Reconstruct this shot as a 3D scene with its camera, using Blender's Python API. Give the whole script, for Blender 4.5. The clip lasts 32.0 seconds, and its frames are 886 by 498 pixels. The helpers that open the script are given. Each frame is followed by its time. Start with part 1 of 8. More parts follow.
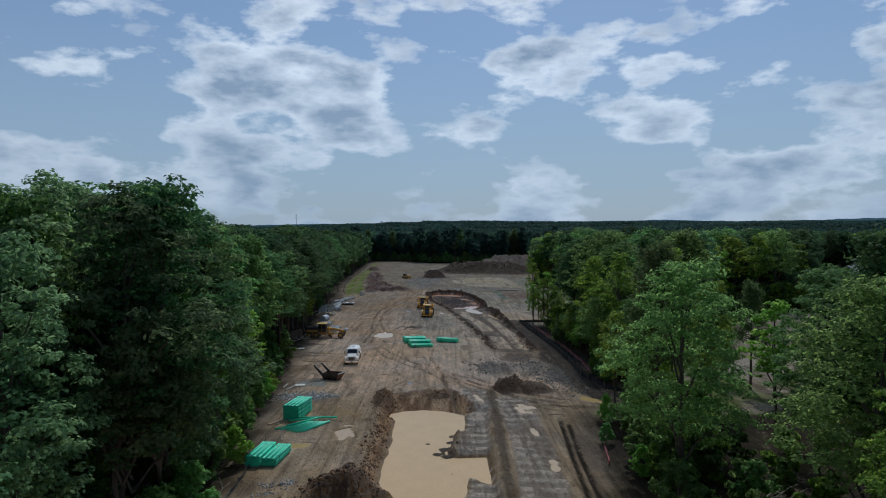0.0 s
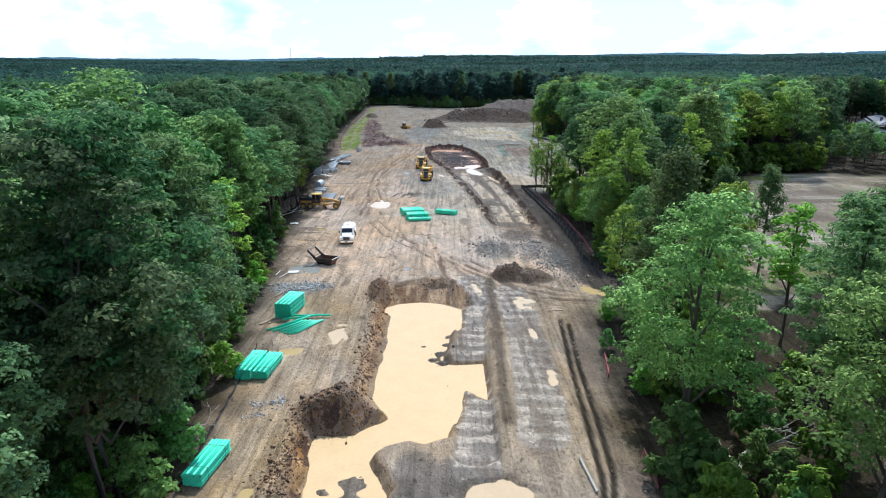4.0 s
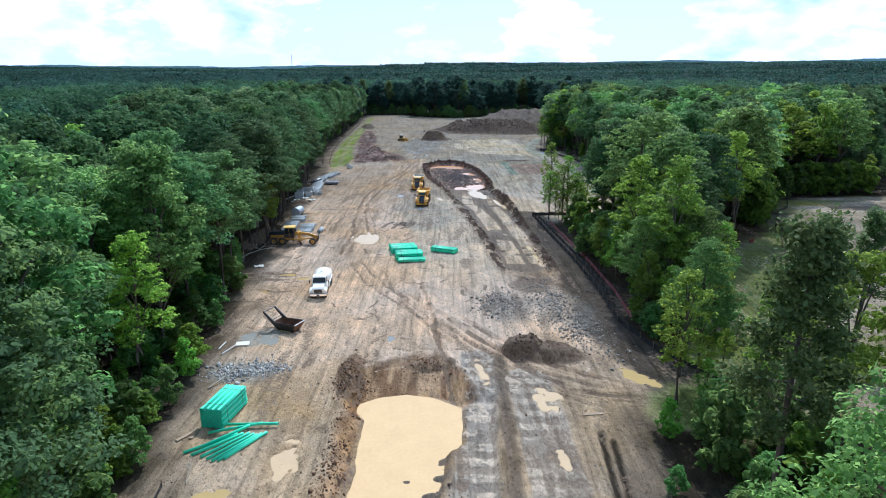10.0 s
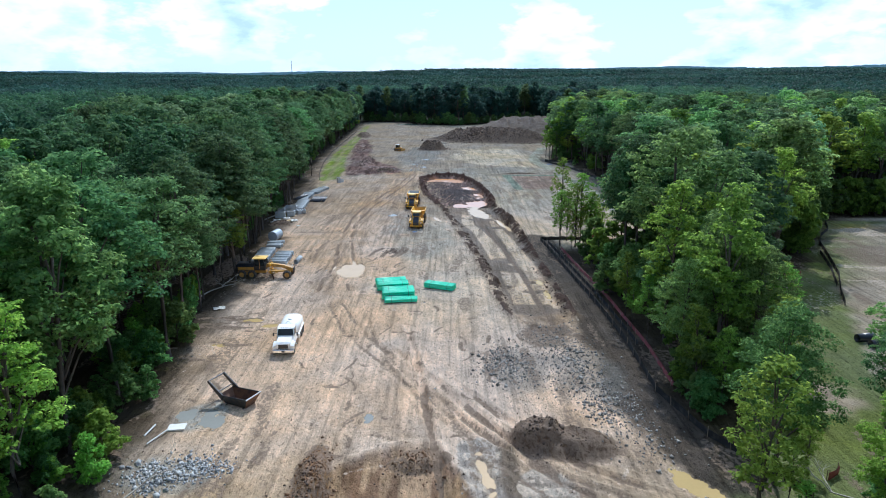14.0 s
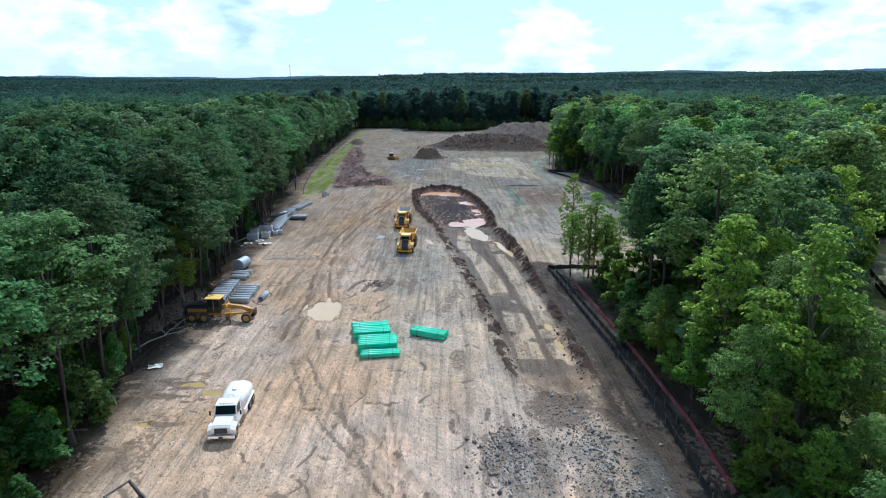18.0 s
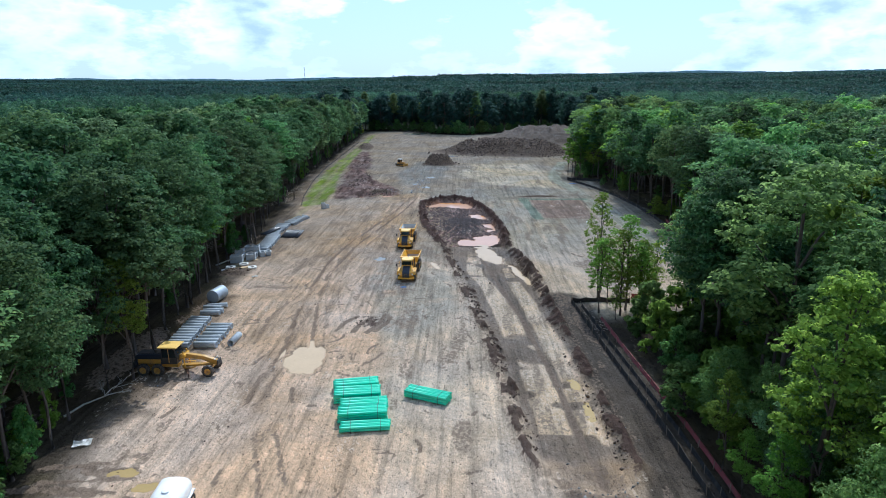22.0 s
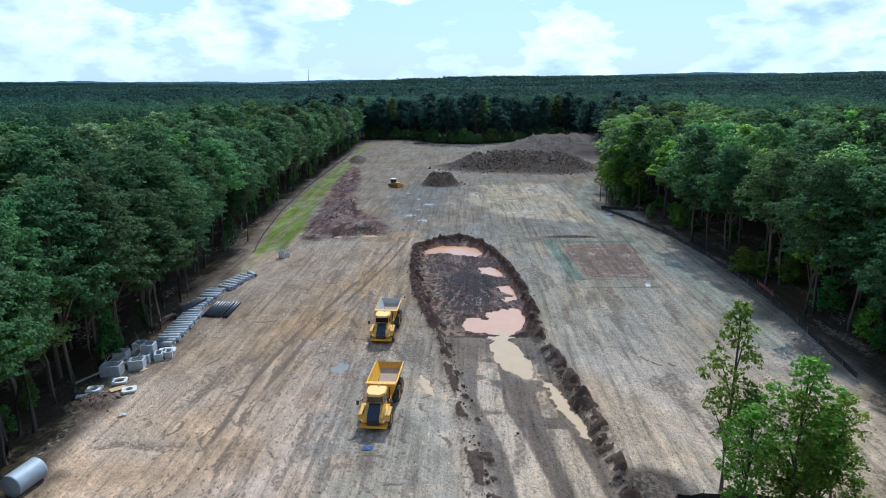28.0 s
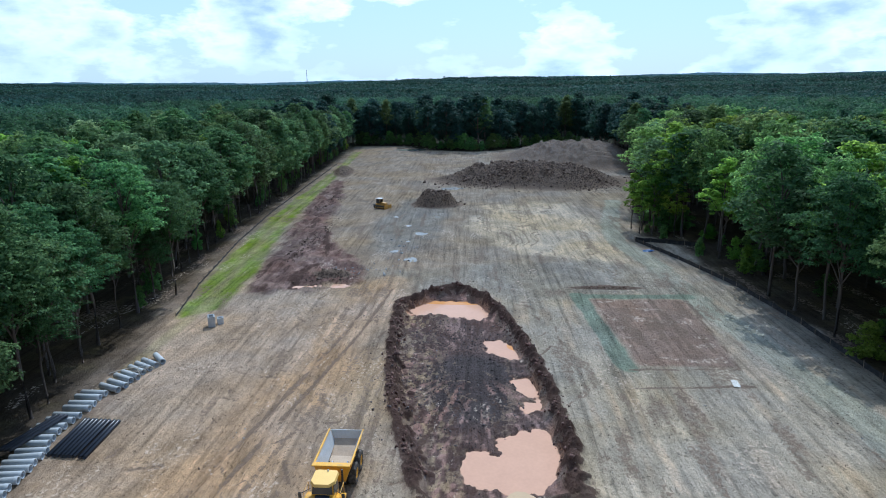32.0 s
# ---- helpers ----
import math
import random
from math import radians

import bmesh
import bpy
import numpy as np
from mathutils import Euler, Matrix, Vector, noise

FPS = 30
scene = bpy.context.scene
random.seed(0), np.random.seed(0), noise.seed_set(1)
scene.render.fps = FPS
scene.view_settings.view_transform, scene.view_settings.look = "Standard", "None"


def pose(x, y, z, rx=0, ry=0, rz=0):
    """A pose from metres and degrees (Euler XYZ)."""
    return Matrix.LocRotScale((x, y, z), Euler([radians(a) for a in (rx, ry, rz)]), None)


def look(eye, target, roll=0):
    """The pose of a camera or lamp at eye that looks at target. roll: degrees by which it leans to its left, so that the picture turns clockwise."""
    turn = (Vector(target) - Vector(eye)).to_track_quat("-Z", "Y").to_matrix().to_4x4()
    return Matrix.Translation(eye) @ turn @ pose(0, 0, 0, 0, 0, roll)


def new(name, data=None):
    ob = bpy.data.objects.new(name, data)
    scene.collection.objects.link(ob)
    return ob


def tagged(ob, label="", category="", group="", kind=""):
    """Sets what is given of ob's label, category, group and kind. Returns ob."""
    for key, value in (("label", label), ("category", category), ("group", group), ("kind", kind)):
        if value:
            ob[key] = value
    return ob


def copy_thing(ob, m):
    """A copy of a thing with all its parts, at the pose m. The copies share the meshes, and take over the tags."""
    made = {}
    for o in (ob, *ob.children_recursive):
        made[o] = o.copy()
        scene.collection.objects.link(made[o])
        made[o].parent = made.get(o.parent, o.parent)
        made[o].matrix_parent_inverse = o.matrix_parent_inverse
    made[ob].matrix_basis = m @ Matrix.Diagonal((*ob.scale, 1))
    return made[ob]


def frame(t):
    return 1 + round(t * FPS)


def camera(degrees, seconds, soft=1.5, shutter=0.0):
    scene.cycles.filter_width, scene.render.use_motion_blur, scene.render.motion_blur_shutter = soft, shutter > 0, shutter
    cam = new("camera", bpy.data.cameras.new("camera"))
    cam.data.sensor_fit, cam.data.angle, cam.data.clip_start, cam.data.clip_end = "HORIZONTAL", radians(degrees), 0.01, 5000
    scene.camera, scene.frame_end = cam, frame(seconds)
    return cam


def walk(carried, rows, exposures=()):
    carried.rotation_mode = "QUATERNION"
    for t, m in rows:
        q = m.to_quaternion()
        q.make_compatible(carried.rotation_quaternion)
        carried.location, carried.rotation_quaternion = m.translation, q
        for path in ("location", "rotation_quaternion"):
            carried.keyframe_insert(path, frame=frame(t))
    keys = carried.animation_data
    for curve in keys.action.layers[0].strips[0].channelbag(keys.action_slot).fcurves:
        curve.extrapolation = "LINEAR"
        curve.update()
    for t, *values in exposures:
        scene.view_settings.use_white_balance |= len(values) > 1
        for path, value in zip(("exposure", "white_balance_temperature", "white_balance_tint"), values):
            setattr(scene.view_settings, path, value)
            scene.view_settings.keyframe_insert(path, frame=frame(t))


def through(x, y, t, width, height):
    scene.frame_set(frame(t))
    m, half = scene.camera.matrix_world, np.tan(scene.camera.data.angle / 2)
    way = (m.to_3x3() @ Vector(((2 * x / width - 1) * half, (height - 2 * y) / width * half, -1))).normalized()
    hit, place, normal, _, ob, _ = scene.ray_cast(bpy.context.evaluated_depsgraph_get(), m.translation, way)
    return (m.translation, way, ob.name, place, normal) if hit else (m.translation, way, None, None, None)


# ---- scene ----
cam = camera(71.2, 32.0, 1.0)
METRES, EYE, TILT, LEAN, TURN = 155.0, 23.6, -1.6, 0.0, 0.0
ROWS = [
    (0.0, 0.0, 0.0, 0.0, -0.0, 0.0, 0.0),
    (0.5, 0.001, 0.0052, 0.0075, 0.09, -7.89, 0.12),
    (1.0, 0.0014, 0.0105, 0.015, 0.1, -15.06, 0.04),
    (1.5, 0.0021, 0.0147, 0.0222, 0.11, -15.05, 0.05),
    (2.0, 0.0027, 0.0188, 0.0294, 0.12, -15.06, 0.06),
    (2.5, 0.0032, 0.0237, 0.0359, 0.14, -15.08, 0.05),
    (3.0, 0.0037, 0.0299, 0.0384, 0.14, -15.03, 0.07),
    (3.5, 0.0041, 0.0365, 0.0393, 0.15, -14.99, 0.09),
    (5.5, 0.0055, 0.0717, 0.0414, 0.22, -14.9, 0.08),
    (6.0, 0.0059, 0.0833, 0.0418, 0.24, -14.86, 0.08),
    (6.5, 0.0064, 0.0955, 0.0421, 0.25, -14.8, 0.1),
    (7.0, 0.0068, 0.1082, 0.0424, 0.27, -14.74, 0.12),
    (7.5, 0.0072, 0.1213, 0.0429, 0.28, -14.7, 0.14),
    (8.0, 0.0076, 0.1345, 0.0433, 0.3, -14.63, 0.11),
    (8.5, 0.0078, 0.1479, 0.0437, 0.31, -14.55, 0.09),
    (9.0, 0.0082, 0.1617, 0.0442, 0.34, -14.48, 0.11),
    (9.5, 0.0087, 0.1751, 0.0449, 0.33, -14.4, 0.11),
    (10.0, 0.0091, 0.1885, 0.0455, 0.34, -14.33, 0.11),
    (10.5, 0.0096, 0.202, 0.046, 0.35, -14.26, 0.14),
    (11.0, 0.0101, 0.2154, 0.0464, 0.36, -14.18, 0.14),
    (11.5, 0.0105, 0.2288, 0.0468, 0.36, -14.1, 0.17),
    (12.0, 0.0108, 0.2421, 0.0472, 0.37, -14.03, 0.14),
    (12.5, 0.0112, 0.2553, 0.0476, 0.37, -13.99, 0.12),
    (13.0, 0.0118, 0.2683, 0.0479, 0.37, -13.93, 0.09),
    (13.5, 0.0125, 0.2812, 0.0481, 0.38, -13.88, 0.11),
    (14.0, 0.0132, 0.2938, 0.0484, 0.39, -13.81, 0.1),
    (14.5, 0.0139, 0.3064, 0.0489, 0.39, -13.75, 0.09),
    (16.5, 0.0166, 0.3587, 0.0503, 0.35, -13.52, 0.11),
    (17.0, 0.0178, 0.372, 0.0507, 0.34, -13.49, 0.14),
    (17.5, 0.019, 0.3854, 0.0511, 0.35, -13.46, 0.14),
    (18.0, 0.0205, 0.3988, 0.0514, 0.34, -13.43, 0.17),
    (18.5, 0.0217, 0.4121, 0.0521, 0.33, -13.42, 0.18),
    (19.0, 0.0227, 0.4253, 0.0525, 0.31, -13.39, 0.17),
    (19.5, 0.0237, 0.4381, 0.0528, 0.54, -13.35, 0.21),
    (20.0, 0.0246, 0.4503, 0.0531, 0.77, -13.32, 0.23),
    (20.5, 0.0251, 0.4618, 0.0536, 0.89, -13.31, 0.27),
    (21.0, 0.0262, 0.4729, 0.0541, 1.37, -13.28, 0.28),
    (21.5, 0.0269, 0.4836, 0.0547, 1.53, -13.29, 0.28),
    (22.0, 0.0274, 0.4953, 0.0553, 1.67, -13.32, 0.3),
    (22.5, 0.0277, 0.5098, 0.056, 1.78, -13.3, 0.3),
    (23.0, 0.0277, 0.5275, 0.0568, 1.89, -13.26, 0.32),
    (23.5, 0.0278, 0.5479, 0.058, 1.96, -13.22, 0.34),
    (24.0, 0.0272, 0.5689, 0.0588, 2.0, -13.19, 0.37),
    (24.5, 0.0268, 0.5927, 0.0595, 2.03, -13.15, 0.36),
    (25.0, 0.0264, 0.6173, 0.0606, 2.06, -13.13, 0.37),
    (25.5, 0.026, 0.6421, 0.0616, 2.09, -13.11, 0.37),
    (26.0, 0.0254, 0.6671, 0.0624, 2.09, -13.07, 0.36),
    (26.5, 0.0256, 0.6924, 0.0635, 2.12, -13.09, 0.41),
    (28.5, 0.0268, 0.7922, 0.0675, 2.24, -13.13, 0.39),
    (29.0, 0.0272, 0.8177, 0.0684, 2.27, -13.14, 0.41),
    (29.5, 0.0267, 0.8436, 0.0694, 2.24, -13.15, 0.44),
    (30.0, 0.0269, 0.87, 0.0702, 2.26, -13.13, 0.44),
    (30.5, 0.0267, 0.8968, 0.0711, 2.24, -13.11, 0.45),
    (31.0, 0.0265, 0.9237, 0.0722, 2.23, -13.11, 0.45),
    (31.5, 0.0264, 0.951, 0.0733, 2.24, -13.11, 0.44),
    (32.0, 0.0263, 0.9785, 0.0738, 2.24, -13.06, 0.46),
]
EXPOSURES = [(0.0, -1.25, 5700, 7.5), (0.6, -1.25, 5700, 7.5), (1.2, -0.15, 5750, 7.5), (1.6, 0.22, 5670, 7.5), (5.5, 0.36, 5550, 7.5), (10.0, 0.23, 5450, 7), (20.0, 0.02, 5370, 7), (32.0, -0.14, 5280, 7)]
walk(cam, [(t, pose(0, 0, EYE, TILT, LEAN, TURN) @ pose(METRES * x, METRES * y, METRES * z, 90 + pitch, roll, yaw)) for t, x, y, z, yaw, pitch, roll in ROWS], EXPOSURES)

# ---- daylight: hazy summer sky with broken cloud, high sun ahead and to the right ----
SUN_DIR = Vector((0.15, 0.645, 0.78)).normalized()
world = bpy.data.worlds.new("sky")
scene.world = world
world.use_nodes = True
wn, wl = world.node_tree.nodes, world.node_tree.links
wn.clear()


def wnode(kind, **values):
    n = wn.new(kind)
    for k, v in values.items():
        n.inputs[k].default_value = v
    return n


def wmath(op, a, b=None):
    n = wn.new("ShaderNodeMath")
    n.operation = op
    for i, v in enumerate((a, b)):
        if v is None:
            continue
        if isinstance(v, (int, float)):
            n.inputs[i].default_value = v
        else:
            wl.new(v, n.inputs[i])
    return n.outputs[0]


sky = wn.new("ShaderNodeTexSky")
sky.sky_type, sky.sun_disc = "NISHITA", False
sky.sun_elevation = math.asin(SUN_DIR.z)
sky.sun_rotation = math.atan2(SUN_DIR.x, SUN_DIR.y)
sky.air_density, sky.dust_density, sky.ozone_density = 1.3, 0.6, 3.0
coord = wn.new("ShaderNodeTexCoord")
sep = wn.new("ShaderNodeSeparateXYZ")
wl.new(coord.outputs["Generated"], sep.inputs[0])
# puffs of cumulus: flattened noise over the directions of the sky
comb = wn.new("ShaderNodeCombineXYZ")
wl.new(sep.outputs[0], comb.inputs[0])
wl.new(sep.outputs[1], comb.inputs[1])
wl.new(wmath("MULTIPLY", sep.outputs[2], 2.3), comb.inputs[2])
puff = wnode("ShaderNodeTexNoise", Scale=5.6, Detail=12.0, Roughness=0.55, Distortion=0.0)
wl.new(comb.outputs[0], puff.inputs["Vector"])
cover = wn.new("ShaderNodeValToRGB")
cover.color_ramp.elements[0].position, cover.color_ramp.elements[1].position = 0.47, 0.535
wl.new(puff.outputs[0], cover.inputs[0])
shade = wn.new("ShaderNodeValToRGB")
shade.color_ramp.elements[0].position, shade.color_ramp.elements[1].position = 0.50, 0.62
shade.color_ramp.elements[0].color = (17.5, 18.6, 19.8, 1)
shade.color_ramp.elements[1].color = (6.2, 7.9, 10.2, 1)
soft_puff = wnode("ShaderNodeTexNoise", Scale=6.5, Detail=6.0, Roughness=0.55, Distortion=0.0)
wl.new(comb.outputs[0], soft_puff.inputs["Vector"])
wl.new(wmath("ADD", wmath("MULTIPLY", puff.outputs[0], 0.7), wmath("MULTIPLY", soft_puff.outputs[0], 0.3)), shade.inputs[0])
blend = wn.new("ShaderNodeMixRGB")
wl.new(cover.outputs[0], blend.inputs[0])
tone = wn.new("ShaderNodeMixRGB")
tone.blend_type, tone.inputs[0].default_value, tone.inputs[2].default_value = "MULTIPLY", 1.0, (1.38, 1.46, 1.62, 1)
wl.new(sky.outputs[0], tone.inputs[1])
veil = wn.new("ShaderNodeMixRGB")
veil.inputs[2].default_value = (8.6, 10.8, 13.4, 1)
milk = wn.new("ShaderNodeMapRange")
milk.inputs[1].default_value, milk.inputs[2].default_value, milk.inputs[3].default_value, milk.inputs[4].default_value = 0.1, 0.7, 0.5, 0.05
wl.new(sep.outputs[2], milk.inputs[0])
wl.new(milk.outputs[0], veil.inputs[0])
wl.new(tone.outputs[0], veil.inputs[1])
wl.new(veil.outputs[0], blend.inputs[1])
# clouds between the eye and the sun are lit through, those behind are duller
facing = wn.new("ShaderNodeVectorMath")
facing.operation = "DOT_PRODUCT"
facing.inputs[1].default_value = SUN_DIR
wl.new(coord.outputs["Generated"], facing.inputs[0])
lit = wn.new("ShaderNodeMapRange")
lit.inputs[1].default_value, lit.inputs[2].default_value = -0.5, 0.75
lit.inputs[3].default_value, lit.inputs[4].default_value = 0.30, 1.0
wl.new(facing.outputs["Value"], lit.inputs[0])
cloud = wn.new("ShaderNodeMixRGB")
cloud.blend_type, cloud.inputs[0].default_value = "MULTIPLY", 1.0
wl.new(shade.outputs[0], cloud.inputs[1])
base = wn.new("ShaderNodeMapRange")
base.inputs[1].default_value, base.inputs[2].default_value, base.inputs[3].default_value, base.inputs[4].default_value = 0.25, 0.75, 1.08, 0.5
wl.new(sep.outputs[2], base.inputs[0])
wl.new(wmath("MULTIPLY", lit.outputs[0], base.outputs[0]), cloud.inputs[2])
wl.new(cloud.outputs[0], blend.inputs[2])
# thin bright haze low over the horizon
low = wn.new("ShaderNodeMapRange")
low.inputs[1].default_value, low.inputs[2].default_value = 0.30, 0.0
low.inputs[3].default_value, low.inputs[4].default_value = 0.0, 0.55
wl.new(sep.outputs[2], low.inputs[0])
haze = wn.new("ShaderNodeMixRGB")
haze.inputs[2].default_value = (7.7, 9.8, 11.7, 1)
wl.new(low.outputs[0], haze.inputs[0])
wl.new(blend.outputs[0], haze.inputs[1])
background = wnode("ShaderNodeBackground", Strength=0.090)
wl.new(haze.outputs[0], background.inputs[0])
wl.new(background.outputs[0], wn.new("ShaderNodeOutputWorld").inputs[0])

sun = new("sun", bpy.data.lights.new("sun", "SUN"))
sun.data.energy, sun.data.angle, sun.data.color = 5.0, radians(0.6), (1.0, 0.95, 0.87)
sun.matrix_world = look(SUN_DIR * 300, (0, 0, 0))

# ---- materials ----
def mat(name, color, rough=0.7, metal=0.0, scale=3.0, vary=0.25, bump=0.1, wear=None, island=0.0, each=0.0, stretch=(1, 1, 1), spec=0.5):
    """A procedural surface: grain and large stains on a base colour, optional wear colour in patches, slight variety piece by piece."""
    m = bpy.data.materials.new(name)
    m.use_nodes = True
    n, l = m.node_tree.nodes, m.node_tree.links
    b = n["Principled BSDF"]
    b.inputs["Roughness"].default_value, b.inputs["Metallic"].default_value = rough, metal
    b.inputs["Specular IOR Level"].default_value = spec
    tc, mp = n.new("ShaderNodeTexCoord"), n.new("ShaderNodeMapping")
    mp.inputs["Scale"].default_value = stretch
    l.new(tc.outputs["Object"], mp.inputs[0])
    fine, wide = n.new("ShaderNodeTexNoise"), n.new("ShaderNodeTexNoise")
    for t, s, d in ((fine, scale * 6, 6), (wide, scale, 4)):
        t.inputs["Scale"].default_value, t.inputs["Detail"].default_value = s, d
        l.new(mp.outputs[0], t.inputs["Vector"])
    add = n.new("ShaderNodeMath")
    add.operation = "ADD"
    l.new(fine.outputs[0], add.inputs[0]), l.new(wide.outputs[0], add.inputs[1])
    rng = n.new("ShaderNodeMapRange")
    rng.inputs[1].default_value, rng.inputs[2].default_value = 0.6, 1.4
    rng.inputs[3].default_value, rng.inputs[4].default_value = 1 - vary, 1 + vary
    l.new(add.outputs[0], rng.inputs[0])
    value = rng.outputs[0]
    for amount, kind, out in ((island, "ShaderNodeNewGeometry", "Random Per Island"), (each, "ShaderNodeObjectInfo", "Random")):
        if amount:
            src, r2, mul = n.new(kind), n.new("ShaderNodeMapRange"), n.new("ShaderNodeMath")
            r2.inputs[3].default_value, r2.inputs[4].default_value = 1 - amount, 1 + amount
            mul.operation = "MULTIPLY"
            l.new(src.outputs[out], r2.inputs[0]), l.new(r2.outputs[0], mul.inputs[0]), l.new(value, mul.inputs[1])
            value = mul.outputs[0]
    hsv = n.new("ShaderNodeHueSaturation")
    hsv.inputs["Color"].default_value = (*color, 1)
    l.new(value, hsv.inputs["Value"])
    out = hsv.outputs[0]
    if wear:
        ramp, mix = n.new("ShaderNodeValToRGB"), n.new("ShaderNodeMixRGB")
        ramp.color_ramp.elements[0].position, ramp.color_ramp.elements[1].position = 0.5, 0.66
        mix.inputs[2].default_value = (*wear, 1)
        l.new(wide.outputs[0], ramp.inputs[0]), l.new(ramp.outputs[0], mix.inputs[0]), l.new(out, mix.inputs[1])
        out = mix.outputs[0]
    l.new(out, b.inputs["Base Color"])
    if bump:
        bp = n.new("ShaderNodeBump")
        bp.inputs["Strength"].default_value, bp.inputs["Distance"].default_value = min(1, bump * 3), bump * 0.1
        l.new(fine.outputs[0], bp.inputs["Height"]), l.new(bp.outputs[0], b.inputs["Normal"])
    return m


def leaf_mat(name, dark, light, through=0.3):
    """Foliage: each leaf spray and each tree differs a little; some light passes through."""
    m = bpy.data.materials.new(name)
    m.use_nodes = True
    n, l = m.node_tree.nodes, m.node_tree.links
    b, o = n["Principled BSDF"], n["Material Output"]
    geo, info = n.new("ShaderNodeNewGeometry"), n.new("ShaderNodeObjectInfo")
    mix = n.new("ShaderNodeMixRGB")
    mix.inputs[1].default_value, mix.inputs[2].default_value = (*dark, 1), (*light, 1)
    l.new(geo.outputs["Random Per Island"], mix.inputs[0])
    hsv, hue, val = n.new("ShaderNodeHueSaturation"), n.new("ShaderNodeMapRange"), n.new("ShaderNodeMapRange")
    hue.inputs[3].default_value, hue.inputs[4].default_value = 0.470, 0.525
    val.inputs[3].default_value, val.inputs[4].default_value = 0.70, 1.42
    l.new(info.outputs["Random"], hue.inputs[0])
    frac = n.new("ShaderNodeMath")
    frac.operation = "FRACT"
    mul = n.new("ShaderNodeMath")
    mul.operation, mul.inputs[1].default_value = "MULTIPLY", 7.31
    l.new(info.outputs["Random"], mul.inputs[0]), l.new(mul.outputs[0], frac.inputs[0]), l.new(frac.outputs[0], val.inputs[0])
    l.new(hue.outputs[0], hsv.inputs["Hue"]), l.new(val.outputs[0], hsv.inputs["Value"]), l.new(mix.outputs[0], hsv.inputs["Color"])
    l.new(hsv.outputs[0], b.inputs["Base Color"])
    b.inputs["Roughness"].default_value, b.inputs["Specular IOR Level"].default_value = 0.7, 0.08
    tr, ms = n.new("ShaderNodeBsdfTranslucent"), n.new("ShaderNodeMixShader")
    warm = n.new("ShaderNodeHueSaturation")
    warm.inputs["Hue"].default_value, warm.inputs["Value"].default_value = 0.48, 1.75
    l.new(hsv.outputs[0], warm.inputs["Color"]), l.new(warm.outputs[0], tr.inputs[0])
    ms.inputs[0].default_value = through
    l.new(b.outputs[0], ms.inputs[1]), l.new(tr.outputs[0], ms.inputs[2]), l.new(ms.outputs[0], o.inputs[0])
    return m


